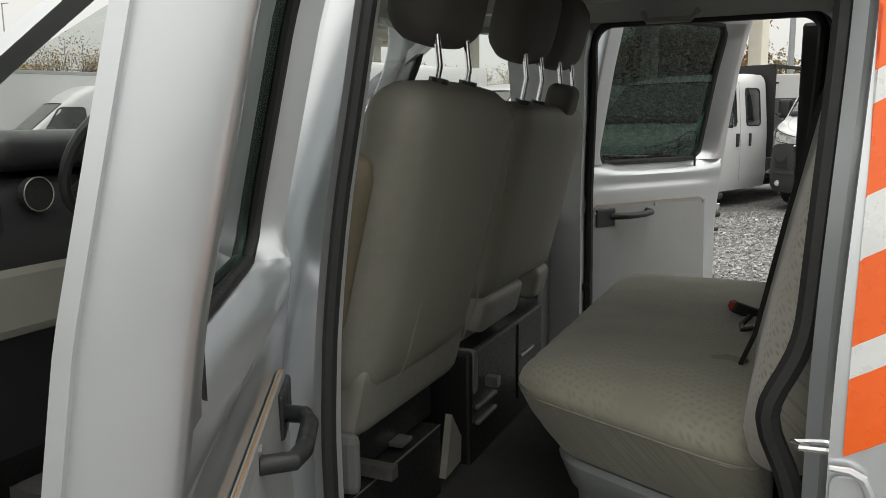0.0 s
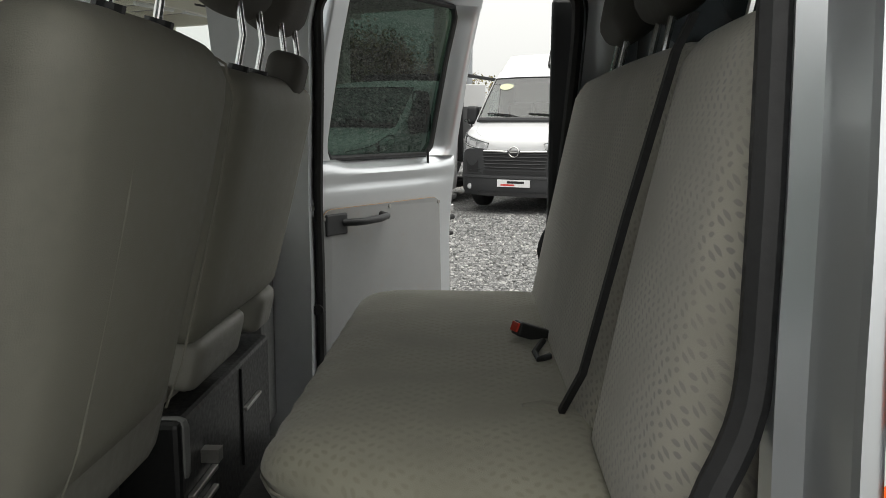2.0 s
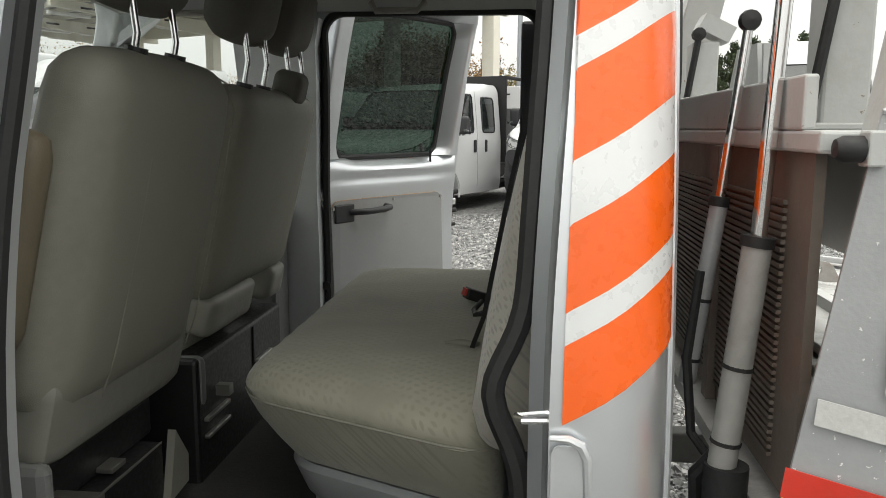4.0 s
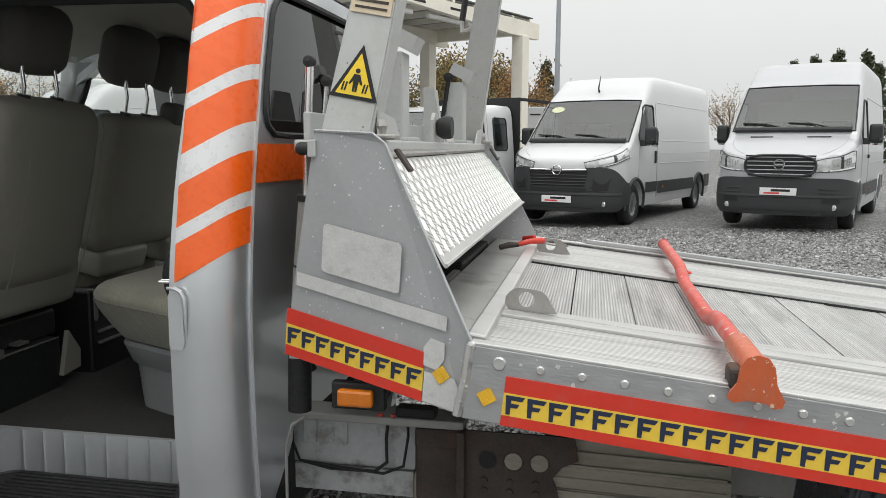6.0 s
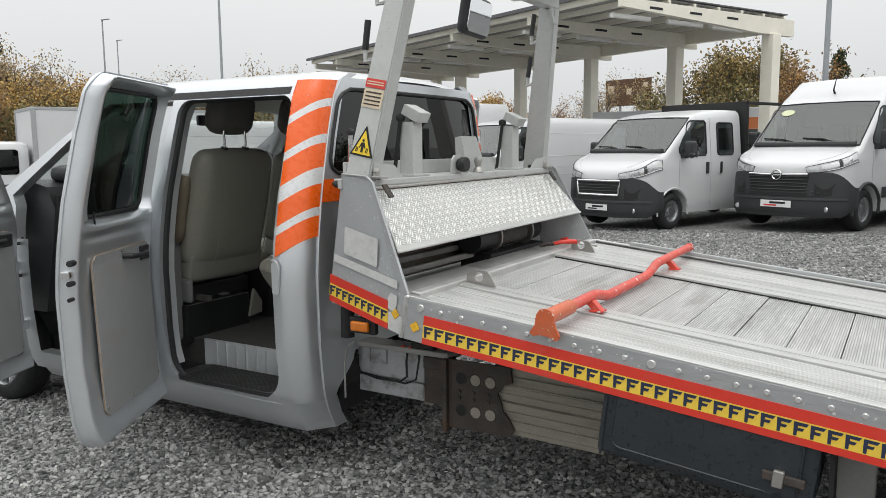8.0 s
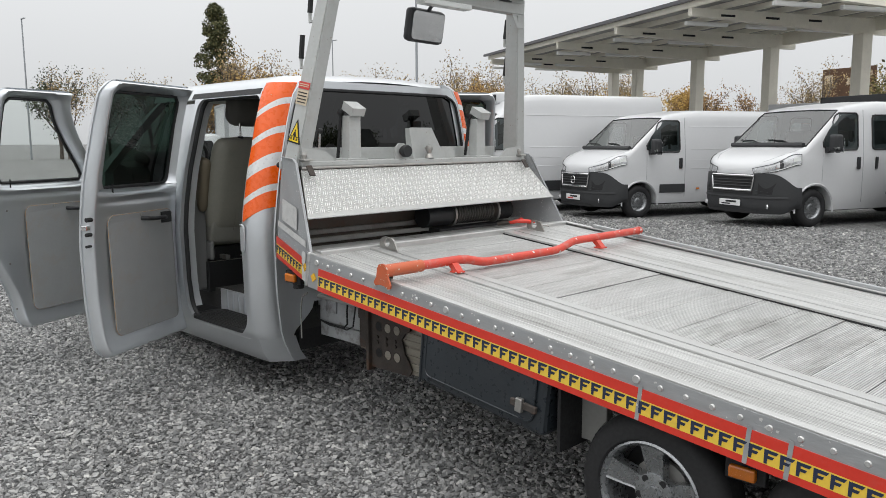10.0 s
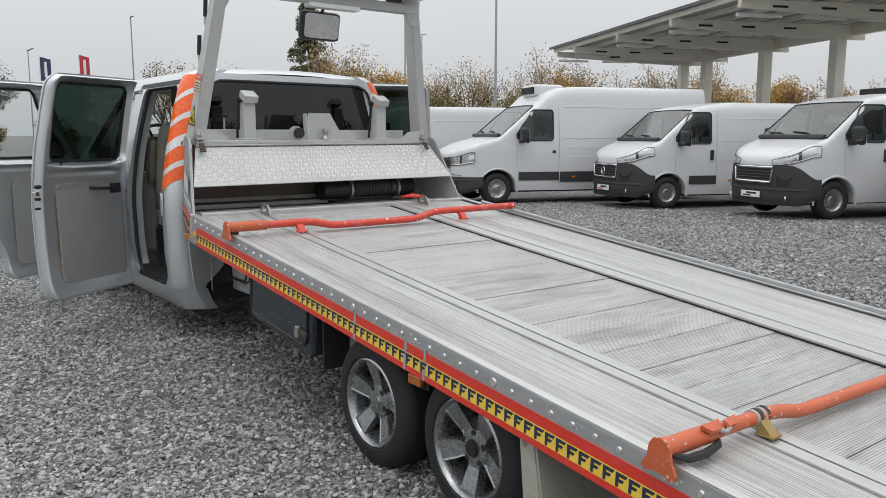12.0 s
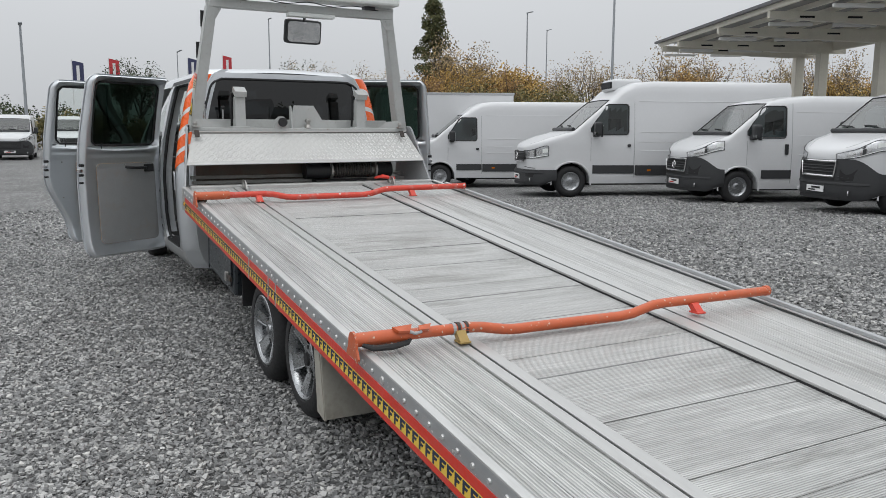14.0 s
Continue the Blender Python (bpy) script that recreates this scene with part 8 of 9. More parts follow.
    if k.get("badge", True):
        z = {"a": gz1 + 0.0 if k.get("brow") else gz0 + 0.5 * (gz1 - gz0), "b": 0.89, "c": 0.92 + front_up}[k["style"]]
        part("badge", tube([(-0.062, 0.075 * math.cos(a), z + 0.075 * math.sin(a)) for a in [2 * math.pi * i / 18 for i in range(18)]], 0.011, 6, True), CHROME, gr, "round chrome badge", soft=True)
        part("badge_bar", boxed(-0.068, -0.058, -0.06, 0.06, z - 0.011, z + 0.011), CHROME, gr)
    pu = 2.0 * front_up + (0.025 if k.get("brow") else 0.0)
    pl = part("number_plate", boxed(-0.062, -0.046, -0.26, 0.26, 0.37 + pu, 0.48 + pu, 0.003), PLATE_WHITE, van, "white plate with dark bars")
    part("plate_bar", boxed(-0.0645, -0.061, -0.17, 0.10, 0.425 + pu, 0.46 + pu), BLACK, pl)
    part("plate_bar", boxed(-0.0645, -0.061, -0.02, 0.20, 0.388 + pu, 0.412 + pu), LABEL_RED if not k.get("czech") else BLACK, pl)
    for sg in (-1, 1):
        seam = []
        for x in zrange(0.13, ws[0] - 0.03, 8):
            q = 0.80 + 0.10 * smoothstep(0.1, 0.7, x)
            w_in = wid(x, zt(x) - 0.012)
            seam.append((x, sg * w_in * q, zt(x) - 0.012 * q * q + 0.001))
        part("bonnet_seam", tube(seam, 0.004, 5), STEEL_GREY, van)
        for dz in (0.0, 0.06):
            part("bumper_crease", tube([(front_x(y, 0) - 0.047, sg * y, 0.60 + dz - 0.10 * (y - 0.55)) for y in (0.55, 0.65, 0.75, 0.85)], 0.007, 5), BUMPER, bp, soft=True)
    if k.get("slots"):
        for sg in (-1, 1):
            part("bonnet_slot", boxed(0.72, 0.76, sg * 0.42 - 0.17, sg * 0.42 + 0.17, zt(0.74) - 0.01, zt(0.74) + 0.008), BLACK, van)
    if k.get("ac"):
        part("roof_cooler", cushion(2.0, 2.7, -0.42, 0.42, H - 0.22, H + 0.05, 0.07), k["paint"], van, "white roof cooling unit", soft=True)
        part("cooler_grille", boxed(1.98, 2.08, -0.36, 0.36, H - 0.16, H + 0.0, 0.03), BLACK, van)
    if k["style"] == "a" and k["cargo"] and H > 2.3:
        part("aerial", tube([(1.75, 0.0, zt(1.75)), (1.70, 0.0, zt(1.75) + 0.06), (1.80, 0.0, zt(1.75) + 0.30)], [0.02, 0.014, 0.005], 6), BLACK, van)
        part("green_sticker", plate([(0.12 * math.cos(2 * math.pi * i / 16), 0.085 * math.sin(2 * math.pi * i / 16)) for i in range(16)], 0.002, Matrix.Translation((1.36, 0.62, zt(1.36) + 0.004)) @ pose(0, 0, 0, 0, -40, 0) @ pose(0, 0, 0, 90, 0, 90)), STICKER, van, "pale round sticker")
    # wheels
    for xw in (XW, XR):
        for sg in (-1, 1):
            wnode = new("wheel")
            wnode.parent = van
            wnode.matrix_basis = Matrix.Translation((xw, sg * (W - 0.035), R)) @ pose(0, 0, 0, 0, 0, 0 if sg < 0 else 180)
            shared("tyre", VAN_TYRE, wnode, Matrix())
            shared("rim", VAN_RIM, wnode, Matrix())
    # underside
    part("underbody", boxed(0.5, k["L"] - 0.1, -0.55, 0.55, 0.24, 0.36), BLACK, van)
    part("axle", cyl((XR, -0.8, 0.33), (XR, 0.8, 0.33), 0.05, 8), BLACK, van)
    if not k["cargo"]:
        # dark framed dropside body behind the crew cab
        fb = part("flatbed_body", boxed(3.25, 5.9, -1.02, 1.02, 0.78, 0.86), STEEL_GREY, van)
        part("front_guard", boxed(3.20, 3.26, -1.04, 1.04, 0.80, 2.42, 0.01), BLACK, fb, "black headboard frame")
        for sg in (-1, 1):
            part("dropside", boxed(3.28, 5.9, min(sg * 1.02, sg * 1.05), max(sg * 1.02, sg * 1.05), 0.80, 1.22, 0.008), VAN_SILVER, fb)
            part("side_rail", boxed(3.2, 6.0, min(sg * 0.98, sg * 1.04), max(sg * 0.98, sg * 1.04), 2.36, 2.42, 0.01), BLACK, fb)
    th = radians(turn)
    r, l = Vector((math.sin(th), math.cos(th), 0)), Vector((math.cos(th), -math.sin(th), 0))
    o = Vector((*wheel_at, 0)) - r * XW * scale - l * (W - 0.03) * scale
    o.z = ground_z(wheel_at[0], wheel_at[1])
    van.matrix_basis = Matrix.Translation(o) @ pose(0, 0, 0, 0, 0, 90 - turn) @ Matrix.Scale(scale, 4)
    return van


HEADLAMP = mat("headlamp_glass", (0.60, 0.61, 0.62), 0.10, 0.55, 0.35, 14, 0.3, 40, 1.0)
STICKER = mat("pale_green_sticker", (0.55, 0.58, 0.38), 0.5, 0, 0.08, 20)
VAN_TYRE = smooth(to_mesh("tyre", lathe([(0.20, 0.02), (0.21, 0.0), (0.30, 0.0), (0.335, 0.03), (0.345, 0.06), (0.345, 0.17), (0.33, 0.21), (0.20, 0.215)], 36, "Y"), TYRE))
_r = lathe([(0.0, 0.045), (0.04, 0.04), (0.07, 0.05), (0.09, 0.062), (0.135, 0.045), (0.165, 0.05), (0.185, 0.02), (0.205, 0.008), (0.206, 0.03)], 30, "Y")
for _k in range(10):
    _a = 2 * math.pi * _k / 10
    cyl((0.15 * math.cos(_a), 0.038, 0.15 * math.sin(_a)), (0.15 * math.cos(_a), 0.06, 0.15 * math.sin(_a)), 0.014, 8, bm=_r)
VAN_RIM = smooth(to_mesh("rim", _r, ALLOY))

build_van("panel_van", "white high-roof panel van with dark bumper and bright brow bars", (2.04, 15.25), 21.4, 1.177, H=2.585, L=6.0, wb=4.03, brow=True, sink=0.06, rise=0.03)
build_van("crew_van", "white crew-cab van with dark dropside body", (-1.40, 14.50), H=2.26, L=5.9, wb=4.03, crew=True, cargo=False, frame=True, badge=False, czech=True)
build_van("panel_van", "white low-roof panel van with dark bumper", (-5.23, 14.45), H=2.26, L=5.4, wb=3.45, frame=True)
build_van("panel_van", "white high-roof panel van with roof cooling unit", (-9.02, 12.55), 22.0, 1.19, H=2.55, L=6.0, wb=3.64, style="b", ac=True)
build_van("panel_van", "white mid-roof panel van seen beside the open door", (-14.6, 11.65), H=2.50, L=5.6, wb=3.68, style="c", badge=False)
build_van("panel_van", "white high-roof van with a wide black grille", (5.90, 14.5), 22.0, 1.16, H=2.74, L=6.0, wb=3.75, style="c", slots=True, paint=VAN_SILVER, oval=True, rise=0.17, front_up=0.09)


# ---- steel canopy behind the vans ----
CANOPY_WHITE = mat("cream_canopy_paint", (0.80, 0.765, 0.665), 0.55, 0, 0.06, 3, 0.05, 80, 0, 0.2, (0.4, 0.38, 0.33), 2)
PANEL_DARK = mat("dark_roof_panel", (0.10, 0.10, 0.105), 0.45, 0.2, 0.1, 3)
PANEL_UNDER = mat("grey_roof_underside", (0.36, 0.355, 0.34), 0.6, 0.1, 0.1, 2)
TUBE_LAMP = mat("white_tube_lamp", (0.82, 0.82, 0.8), 0.4, 0, 0.02, 9)


def build_canopy():
    can = thing("canopy", "cream steel canopy with dark roof panels on a row of columns", "canopy", at=(-4.2, 18.4, 0), turn=154.5)
    # local x runs along the row away to the far end, local -y runs back from the front edge
    Z = 5.5
    L, Dp = 18.3, 7.7
    part("roof_edge", boxed(-0.15, L + 0.1, 0.0, 0.10, Z, Z + 0.10), PANEL_DARK, can)
    n = 12
    for i in range(n):
        a, b = L * i / n, L * (i + 1) / n
        for j in range(4):
            c, d = -Dp * j / 4, -Dp * (j + 1) / 4
            part("roof_panel", boxed(a + 0.02, b - 0.02, d + 0.02, c - 0.02, Z + 0.02, Z + 0.06), PANEL_UNDER, can)
    part("roof_top", boxed(-0.1, L + 0.05, -Dp, 0.0, Z + 0.07, Z + 0.10), PANEL_DARK, can)
    for j in range(8):
        y = -0.15 - (Dp - 0.3) * j / 7
        part("purlin", boxed(-0.1, L, y - 0.05, y + 0.05, Z - 0.14, Z + 0.02, 0.01), CANOPY_WHITE, can)
    for k, s in enumerate((-0.3, 3.3, 7.3, 11.5, 15.9, 18.0)):
        bm = bmesh.new()
        a = [(-0.15, Z - 0.14), (-0.15, Z - 0.36), (-5.9, Z - 0.62), (-7.6, Z - 0.62), (-7.6, Z - 0.14)]
        va = [bm.verts.new((s - 0.09, y, z)) for y, z in a]
        vb = [bm.verts.new((s + 0.09, y, z)) for y, z in a]
        bm.faces.new(va)
        bm.faces.new(vb[::-1])
        for i in range(len(a)):
            j = (i + 1) % len(a)
            bm.faces.new((va[i], vb[i], vb[j], va[j]))
        beam = part("beam", bm, CANOPY_WHITE, can, "deep cream roof beam")
        for y in (-1.4, -3.0, -4.6):
            for sx in (-0.094, 0.094):
                part("beam_slot", boxed(s + sx - 0.003, s + sx + 0.003, y - 0.25, y + 0.25, Z - 0.345, Z - 0.28), BLACK, beam)
        part("column", boxed(s - 0.20, s + 0.20, -6.8, -6.4, -0.25, Z - 0.6, 0.02), CANOPY_WHITE, can, "cream steel column")
        for y in (-1.2, -3.4, -5.3):
            part("tube_lamp", boxed(s + 0.55, s + 0.68, y - 0.75, y + 0.75, Z - 0.52, Z - 0.40, 0.03), TUBE_LAMP, can, "white tube lamp")
    part("rear_beam", boxed(-0.3, L, -7.2, -7.0, Z - 0.5, Z - 0.14, 0.01), CANOPY_WHITE, can)


build_canopy()

# ---- trees ----
BARK = mat("grey_brown_bark", (0.11, 0.09, 0.075), 0.9, 0, 0.3, 6, 0.6, 30)


def leaf_mat(name, c0, c1, c2):
    m, n, l, p = shader(name)
    g, r = n.new("ShaderNodeNewGeometry"), n.new("ShaderNodeValToRGB")
    l.new(g.outputs["Random Per Island"], r.inputs[0])
    e = r.color_ramp.elements
    e[0].color, e[1].color = (*c0, 1), (*c2, 1)
    k = e.new(0.55)
    k.color = (*c1, 1)
    l.new(r.outputs[0], p.inputs["Base Color"])
    p.inputs["Roughness"].default_value = 0.75
    return m


GOLD = leaf_mat("golden_autumn_leaves", (0.22, 0.14, 0.05), (0.50, 0.32, 0.09), (0.68, 0.48, 0.16))
RUSSET = leaf_mat("russet_autumn_leaves", (0.12, 0.075, 0.04), (0.32, 0.18, 0.07), (0.44, 0.28, 0.10))
OLIVE = leaf_mat("olive_leaves", (0.07, 0.07, 0.03), (0.18, 0.16, 0.06), (0.32, 0.24, 0.09))
POPLAR_GREEN = leaf_mat("poplar_leaves", (0.045, 0.052, 0.02), (0.09, 0.10, 0.04), (0.17, 0.15, 0.06))
GREEN = leaf_mat("dark_green_leaves", (0.02, 0.03, 0.014), (0.05, 0.07, 0.028), (0.085, 0.105, 0.045))
OLIVE_GOLD = leaf_mat("olive_gold_leaves", (0.08, 0.075, 0.035), (0.22, 0.17, 0.06), (0.40, 0.26, 0.08))
HEDGE = leaf_mat("green_hedge_leaves", (0.03, 0.045, 0.015), (0.075, 0.10, 0.035), (0.13, 0.15, 0.06))
PALE = leaf_mat("sparse_pale_leaves", (0.18, 0.14, 0.09), (0.34, 0.26, 0.15), (0.48, 0.34, 0.14))


def leaf_cloud(centres, sizes, per, leaf, rng):
    n = len(centres) * per
    c = np.repeat(np.array(centres), per, 0)
    s = np.repeat(np.array(sizes), per)
    d = rng.normal(size=(n, 3))
    d /= np.linalg.norm(d, axis=1)[:, None]
    p = c + d * (s * rng.uniform(0.15, 1.0, n) ** 0.6)[:, None]
    u = rng.normal(size=(n, 3))
    u /= np.linalg.norm(u, axis=1)[:, None]
    v = np.cross(u, rng.normal(size=(n, 3)))
    v /= np.linalg.norm(v, axis=1)[:, None]
    k = leaf * rng.uniform(0.6, 1.4, n)[:, None]
    q = np.stack([p - u * k, p + v * k * 0.6, p + u * k, p - v * k * 0.6], 1).reshape(-1, 3)
    f = np.arange(4 * n).reshape(-1, 4)
    return q, f


def make_tree(name, label, h, leaves, kind, seed, group=""):
    rng = np.random.default_rng(seed)
    rr = random.Random(seed)
    t = thing(name, label, "tree", group)
    bm = bmesh.new()
    tips = []

    def grow(p, d, length, r, depth):
        pts, rad = [p], [r]
        q = Vector(p)
        dd = Vector(d)
        for i in range(3):
            dd = (dd + Vector((rr.uniform(-0.16, 0.16), rr.uniform(-0.16, 0.16), 0.06))).normalized()
            q = q + dd * length / 3
            pts.append(q.copy())
            rad.append(r * (1 - 0.2 * (i + 1)))
        tube(pts, rad, (7, 5, 4, 3)[min(depth, 3)], bm=bm, caps=False)
        if depth >= 3:
            tips.append(q)
            return
        n = rr.choice((3, 4)) if depth else 6
        for k in range(n):
            f = rr.uniform(0.35, 1.0)
            i = min(2, int(f * 3))
            b = pts[i].lerp(pts[i + 1], f * 3 - i)
            a = rr.uniform(0, 2 * math.pi)
            sp = rr.uniform(0.45, 0.95)
            nd = (dd + Vector((math.cos(a) * sp, math.sin(a) * sp, 0.18))).normalized()
            grow(b, nd, length * rr.uniform(0.5, 0.72), r * 0.45, depth + 1)
            tips.append(b)

    if kind == "round":
        grow(Vector((0, 0, -0.3)), Vector((0, 0, 1)), h * 0.48, 0.10 + h * 0.012, 0)
        cs = [c for c in tips if c.z > h * 0.22]
        per, sz, lf = 15, [h * 0.09] * len(cs), 0.10
    elif kind == "bare":
        grow(Vector((0, 0, -0.3)), Vector((0, 0, 1)), h * 0.50, 0.08 + h * 0.010, 0)
        cs = [c for c in tips if c.z > h * 0.35]
        per, sz, lf = 9, [h * 0.075] * len(cs), 0.08
    elif kind == "bush":
        for k in range(5):
            a = 2 * math.pi * k / 5
            grow(Vector((0.3 * math.cos(a), 0.3 * math.sin(a), -0.2)), Vector((0.4 * math.cos(a), 0.4 * math.sin(a), 1)).normalized(), h * 0.42, 0.05, 1)
        cs = tips
        per, sz, lf = 20, [h * 0.11] * len(cs), 0.11
    elif kind == "poplar":
        tube([(0, 0, -0.3), (0.05, 0, h * 0.5), (0, 0, h * 0.98)], [0.22, 0.12, 0.02], 7, bm=bm)
        cs = []
        for k in range(230):
            z = h * rr.uniform(0.12, 1.0)
            w = h * 0.16 * math.sin(math.pi * min(1, (z / h) ** 0.8 * 0.9 + 0.08)) ** 0.7
            a = rr.uniform(0, 2 * math.pi)
            r_ = w * rr.uniform(0.2, 1)
            c = Vector((r_ * math.cos(a), r_ * math.sin(a), z))
            tube([(0, 0, max(0.3, z - r_ * 1.6)), c], [0.03, 0.008], 4, bm=bm, caps=False)
            cs.append(c)
        per, sz, lf = 78, [h * 0.034] * len(cs), 0.17
    else:  # fir
        tube([(0, 0, -0.3), (0, 0, h)], [0.2, 0.02], 7, bm=bm)
        cs = []
        for k in range(130):
            z = h * (0.1 + 0.9 * rr.random())
            w = (1 - z / h) * h * 0.30 + 0.10
            a = rr.uniform(0, 2 * math.pi)
            r_ = w * rr.uniform(0.5, 1)
            c = Vector((r_ * math.cos(a), r_ * math.sin(a), z - r_ * 0.25))
            tube([(0, 0, z), c], [0.03, 0.01], 4, bm=bm, caps=False)
            cs.append(c)
        per, sz, lf = 44, [0.12 + h * 0.03] * len(cs), 0.10
    part("trunk", bm, BARK, t, "grey-brown trunk and limbs", soft=True)
    q, f = leaf_cloud([c[:] for c in cs], sz, per, lf, rng)
    me = bpy.data.meshes.new("crown")
    me.from_pydata(q.tolist(), [], f.tolist())
    me.materials.append(leaves)
    c = new("crown", me)
    c.parent = t
    return t


def plant(src, spots, h0):
    for i, (x, y, h) in enumerate(spots):
        m = Matrix.Translation((x, y, ground_z(x, y))) @ pose(0, 0, 0, 0, 0, 47 * i + 13 * x)
        s = 1.16 * h / h0 if h0 in (7, 9) else h / h0
        if i == 0:
            src.matrix_basis = m @ Matrix.Scale(s, 4)
        else:
            c = copy_thing(src, m)
            c.matrix_basis = m @ Matrix.Scale(s, 4)


plant(make_tree("autumn_tree", "golden autumn tree behind the yard", 9, GOLD, "round", 1, "autumn trees behind the yard"), [(-73.7, 43.0, 9.4), (-66.1, 40.1, 7.5), (-67.0, 46.5, 9.0), (-64.2, 47.2, 9.4), (-67.9, 52.5, 9.1), (-51.6, 59.4, 8.9), (-58.5, 63.8, 8.9), (-39.4, 64.6, 7.7), (-40.2, 71.4, 7.9), (-74.8, 47.8, 11.2), (-68.9, 49.4, 10.1), (-68.9, 42.1, 9.6), (-37.5, 78.0, 8.4), (-39.2, 79.5, 8.7), (-41.1, 82.5, 8.6), (-63.8, 42.6, 8.8), (-67.0, 48.3, 9.5)], 9)
plant(make_tree("autumn_tree", "russet autumn tree behind the yard", 9, RUSSET, "round", 2, "autumn trees behind the yard"), [(-63.4, 36.7, 7.7), (-69.3, 38.4, 7.7), (-48.1, 57.3, 8.1), (-59.5, 43.5, 7.8), (-5.9, 81.8, 10.3), (-34.2, 85.8, 7.6), (-35.3, 76.8, 7.6), (-7.3, 77.6, 9.4)], 9)
plant(make_tree("autumn_tree", "broad olive and gold autumn tree behind the canopy", 9, OLIVE_GOLD, "round", 12, "autumn trees behind the yard"), [(-15.1, 80.3, 10.4), (-10.7, 77.1, 11.4), (-9.1, 85.5, 10.9), (-14.0, 86.7, 11.8)], 9)
plant(make_tree("bare_tree", "nearly bare autumn tree behind the yard", 9, PALE, "bare", 3, "bare trees behind the yard"), [(-68.6, 43.9, 10.7), (-64.5, 53.8, 8.5), (-59.3, 53.9, 9.2), (-55.4, 55.4, 8.1), (-56.8, 59.8, 9.0), (-48.2, 60.0, 8.2), (-47.4, 63.4, 8.1), (-41.7, 62.9, 8.6), (-37.5, 65.9, 8.9), (-69.3, 60.2, 10.5), (-62.4, 67.4, 11.6), (-57.2, 65.3, 10.3), (-31.7, 92.1, 8.5), (-22.8, 86.6, 9.5), (-62.7, 42.1, 9.2), (-49.3, 69.6, 9.1), (-40.8, 68.5, 8.4), (-20.5, 85.2, 9.0), (-27.0, 82.9, 9.6), (-96.8, 34.4, 10.7), (-70.7, 43.0, 11.7), (-81.2, 49.8, 12.8), (15.1, 88.1, 7.7), (-62.8, 59.1, 9.0), (-86.3, 40.1, 9.7), (-88.1, 35.9, 9.5)], 9)
plant(make_tree("bush", "olive autumn bush behind the yard", 7, OLIVE, "bush", 4, "bushes behind the yard"), [(-46.5, 64.1, 6.6), (-61.9, 39.4, 6.9), (-60.5, 41.8, 7.0), (-58.7, 44.6, 7.1), (-58.7, 48.1, 7.0), (-54.2, 53.7, 6.7), (-50.2, 55.1, 6.7), (-47.3, 58.0, 6.6), (-40.3, 63.9, 6.4), (-36.9, 66.3, 6.2), (-18.4, 81.6, 9.5), (-3.3, 88.1, 8.8), (-49.1, 70.8, 8.2), (-12.5, 76.8, 9.1)], 7)
plant(make_tree("poplar", "tall dark green poplar behind the yard", 20, POPLAR_GREEN, "poplar", 5), [(-85.4, 48.5, 18.4)], 20)
plant(make_tree("fir", "dark green fir behind the yard", 8, GREEN, "fir", 6, "firs behind the yard"), [(24.6, 92.7, 11.4), (22.6, 93.2, 11.0), (21.0, 93.4, 9.6), (27.0, 92.4, 12.0), (-4.4, 93.5, 11.6), (29.5, 91.4, 11.7), (31.8, 95.0, 10.8)], 8)
plant(make_tree("autumn_tree", "dark green broad tree far behind the yard", 9, GREEN, "round", 14, "dark trees across the road"), [(-111.4, 15.1, 10.3), (-99.3, 34.3, 9.9), (-109.6, 13.8, 9.6)], 9)
hedge = make_tree("hedge_tree", "dark green tree in the line across the road", 5, GREEN, "bush", 8, "dark trees across the road")
plant(hedge, [(-62.4, -0.6, 4.8), (-64.0, -4.0, 5.0), (-63.0, -8.0, 4.6), (-64.5, 3.0, 4.4), (-66.0, -12.0, 5.0), (-66.0, 6.0, 4.6)], 5)
plant(make_tree("hedge_tree", "olive tree in the line across the road", 5, OLIVE, "bush", 9, "dark trees across the road"), [(-60.5, 1.6, 4.4), (-61.0, 4.6, 4.2), (-62.0, -6.0, 4.4), (-64.0, 9.0, 4.4), (-58.0, 13.0, 4.0)], 5)

# out of view: mirrored in the door window; run past y -14 added to darken pillar reflections
plant(make_tree("hedge_tree", "dark green tree lining the far side of the yard", 6, HEDGE, "bush", 11, "trees lining the yard entrance"), [(24.0 + 1.5 * (k % 3), -36.0 + 4.2 * k, 3.2 + 0.5 * (k % 2)) for k in range(16)], 6)

# unseen row, added to close the near side and darken reflections in the cab
plant(make_tree("hedge_tree", "dark green tree added out of view to darken the cab side's reflections", 8, GREEN, "bush", 15, "trees lining the near side of the yard"), [(-58.0 + 5.2 * k + 1.3 * (k % 3), -40.0 - 2.0 * (k % 2), 4.6 + 0.5 * (k % 3)) for k in range(14)], 8)

# ---- lamp posts, flags, hoarding, far vehicles ----
GALV = mat("galvanised_steel", (0.34, 0.36, 0.38), 0.5, 0.5, 0.08, 3)
FLAG_BLUE = mat("navy_flag_cloth", (0.05, 0.055, 0.12), 0.8, 0, 0.1, 3)
FLAG_RED = mat("red_flag_cloth", (0.5, 0.05, 0.06), 0.8, 0, 0.1, 3)
HOARD = mat("brown_poster", (0.10, 0.05, 0.025), 0.6, 0, 0.5, 1.2)


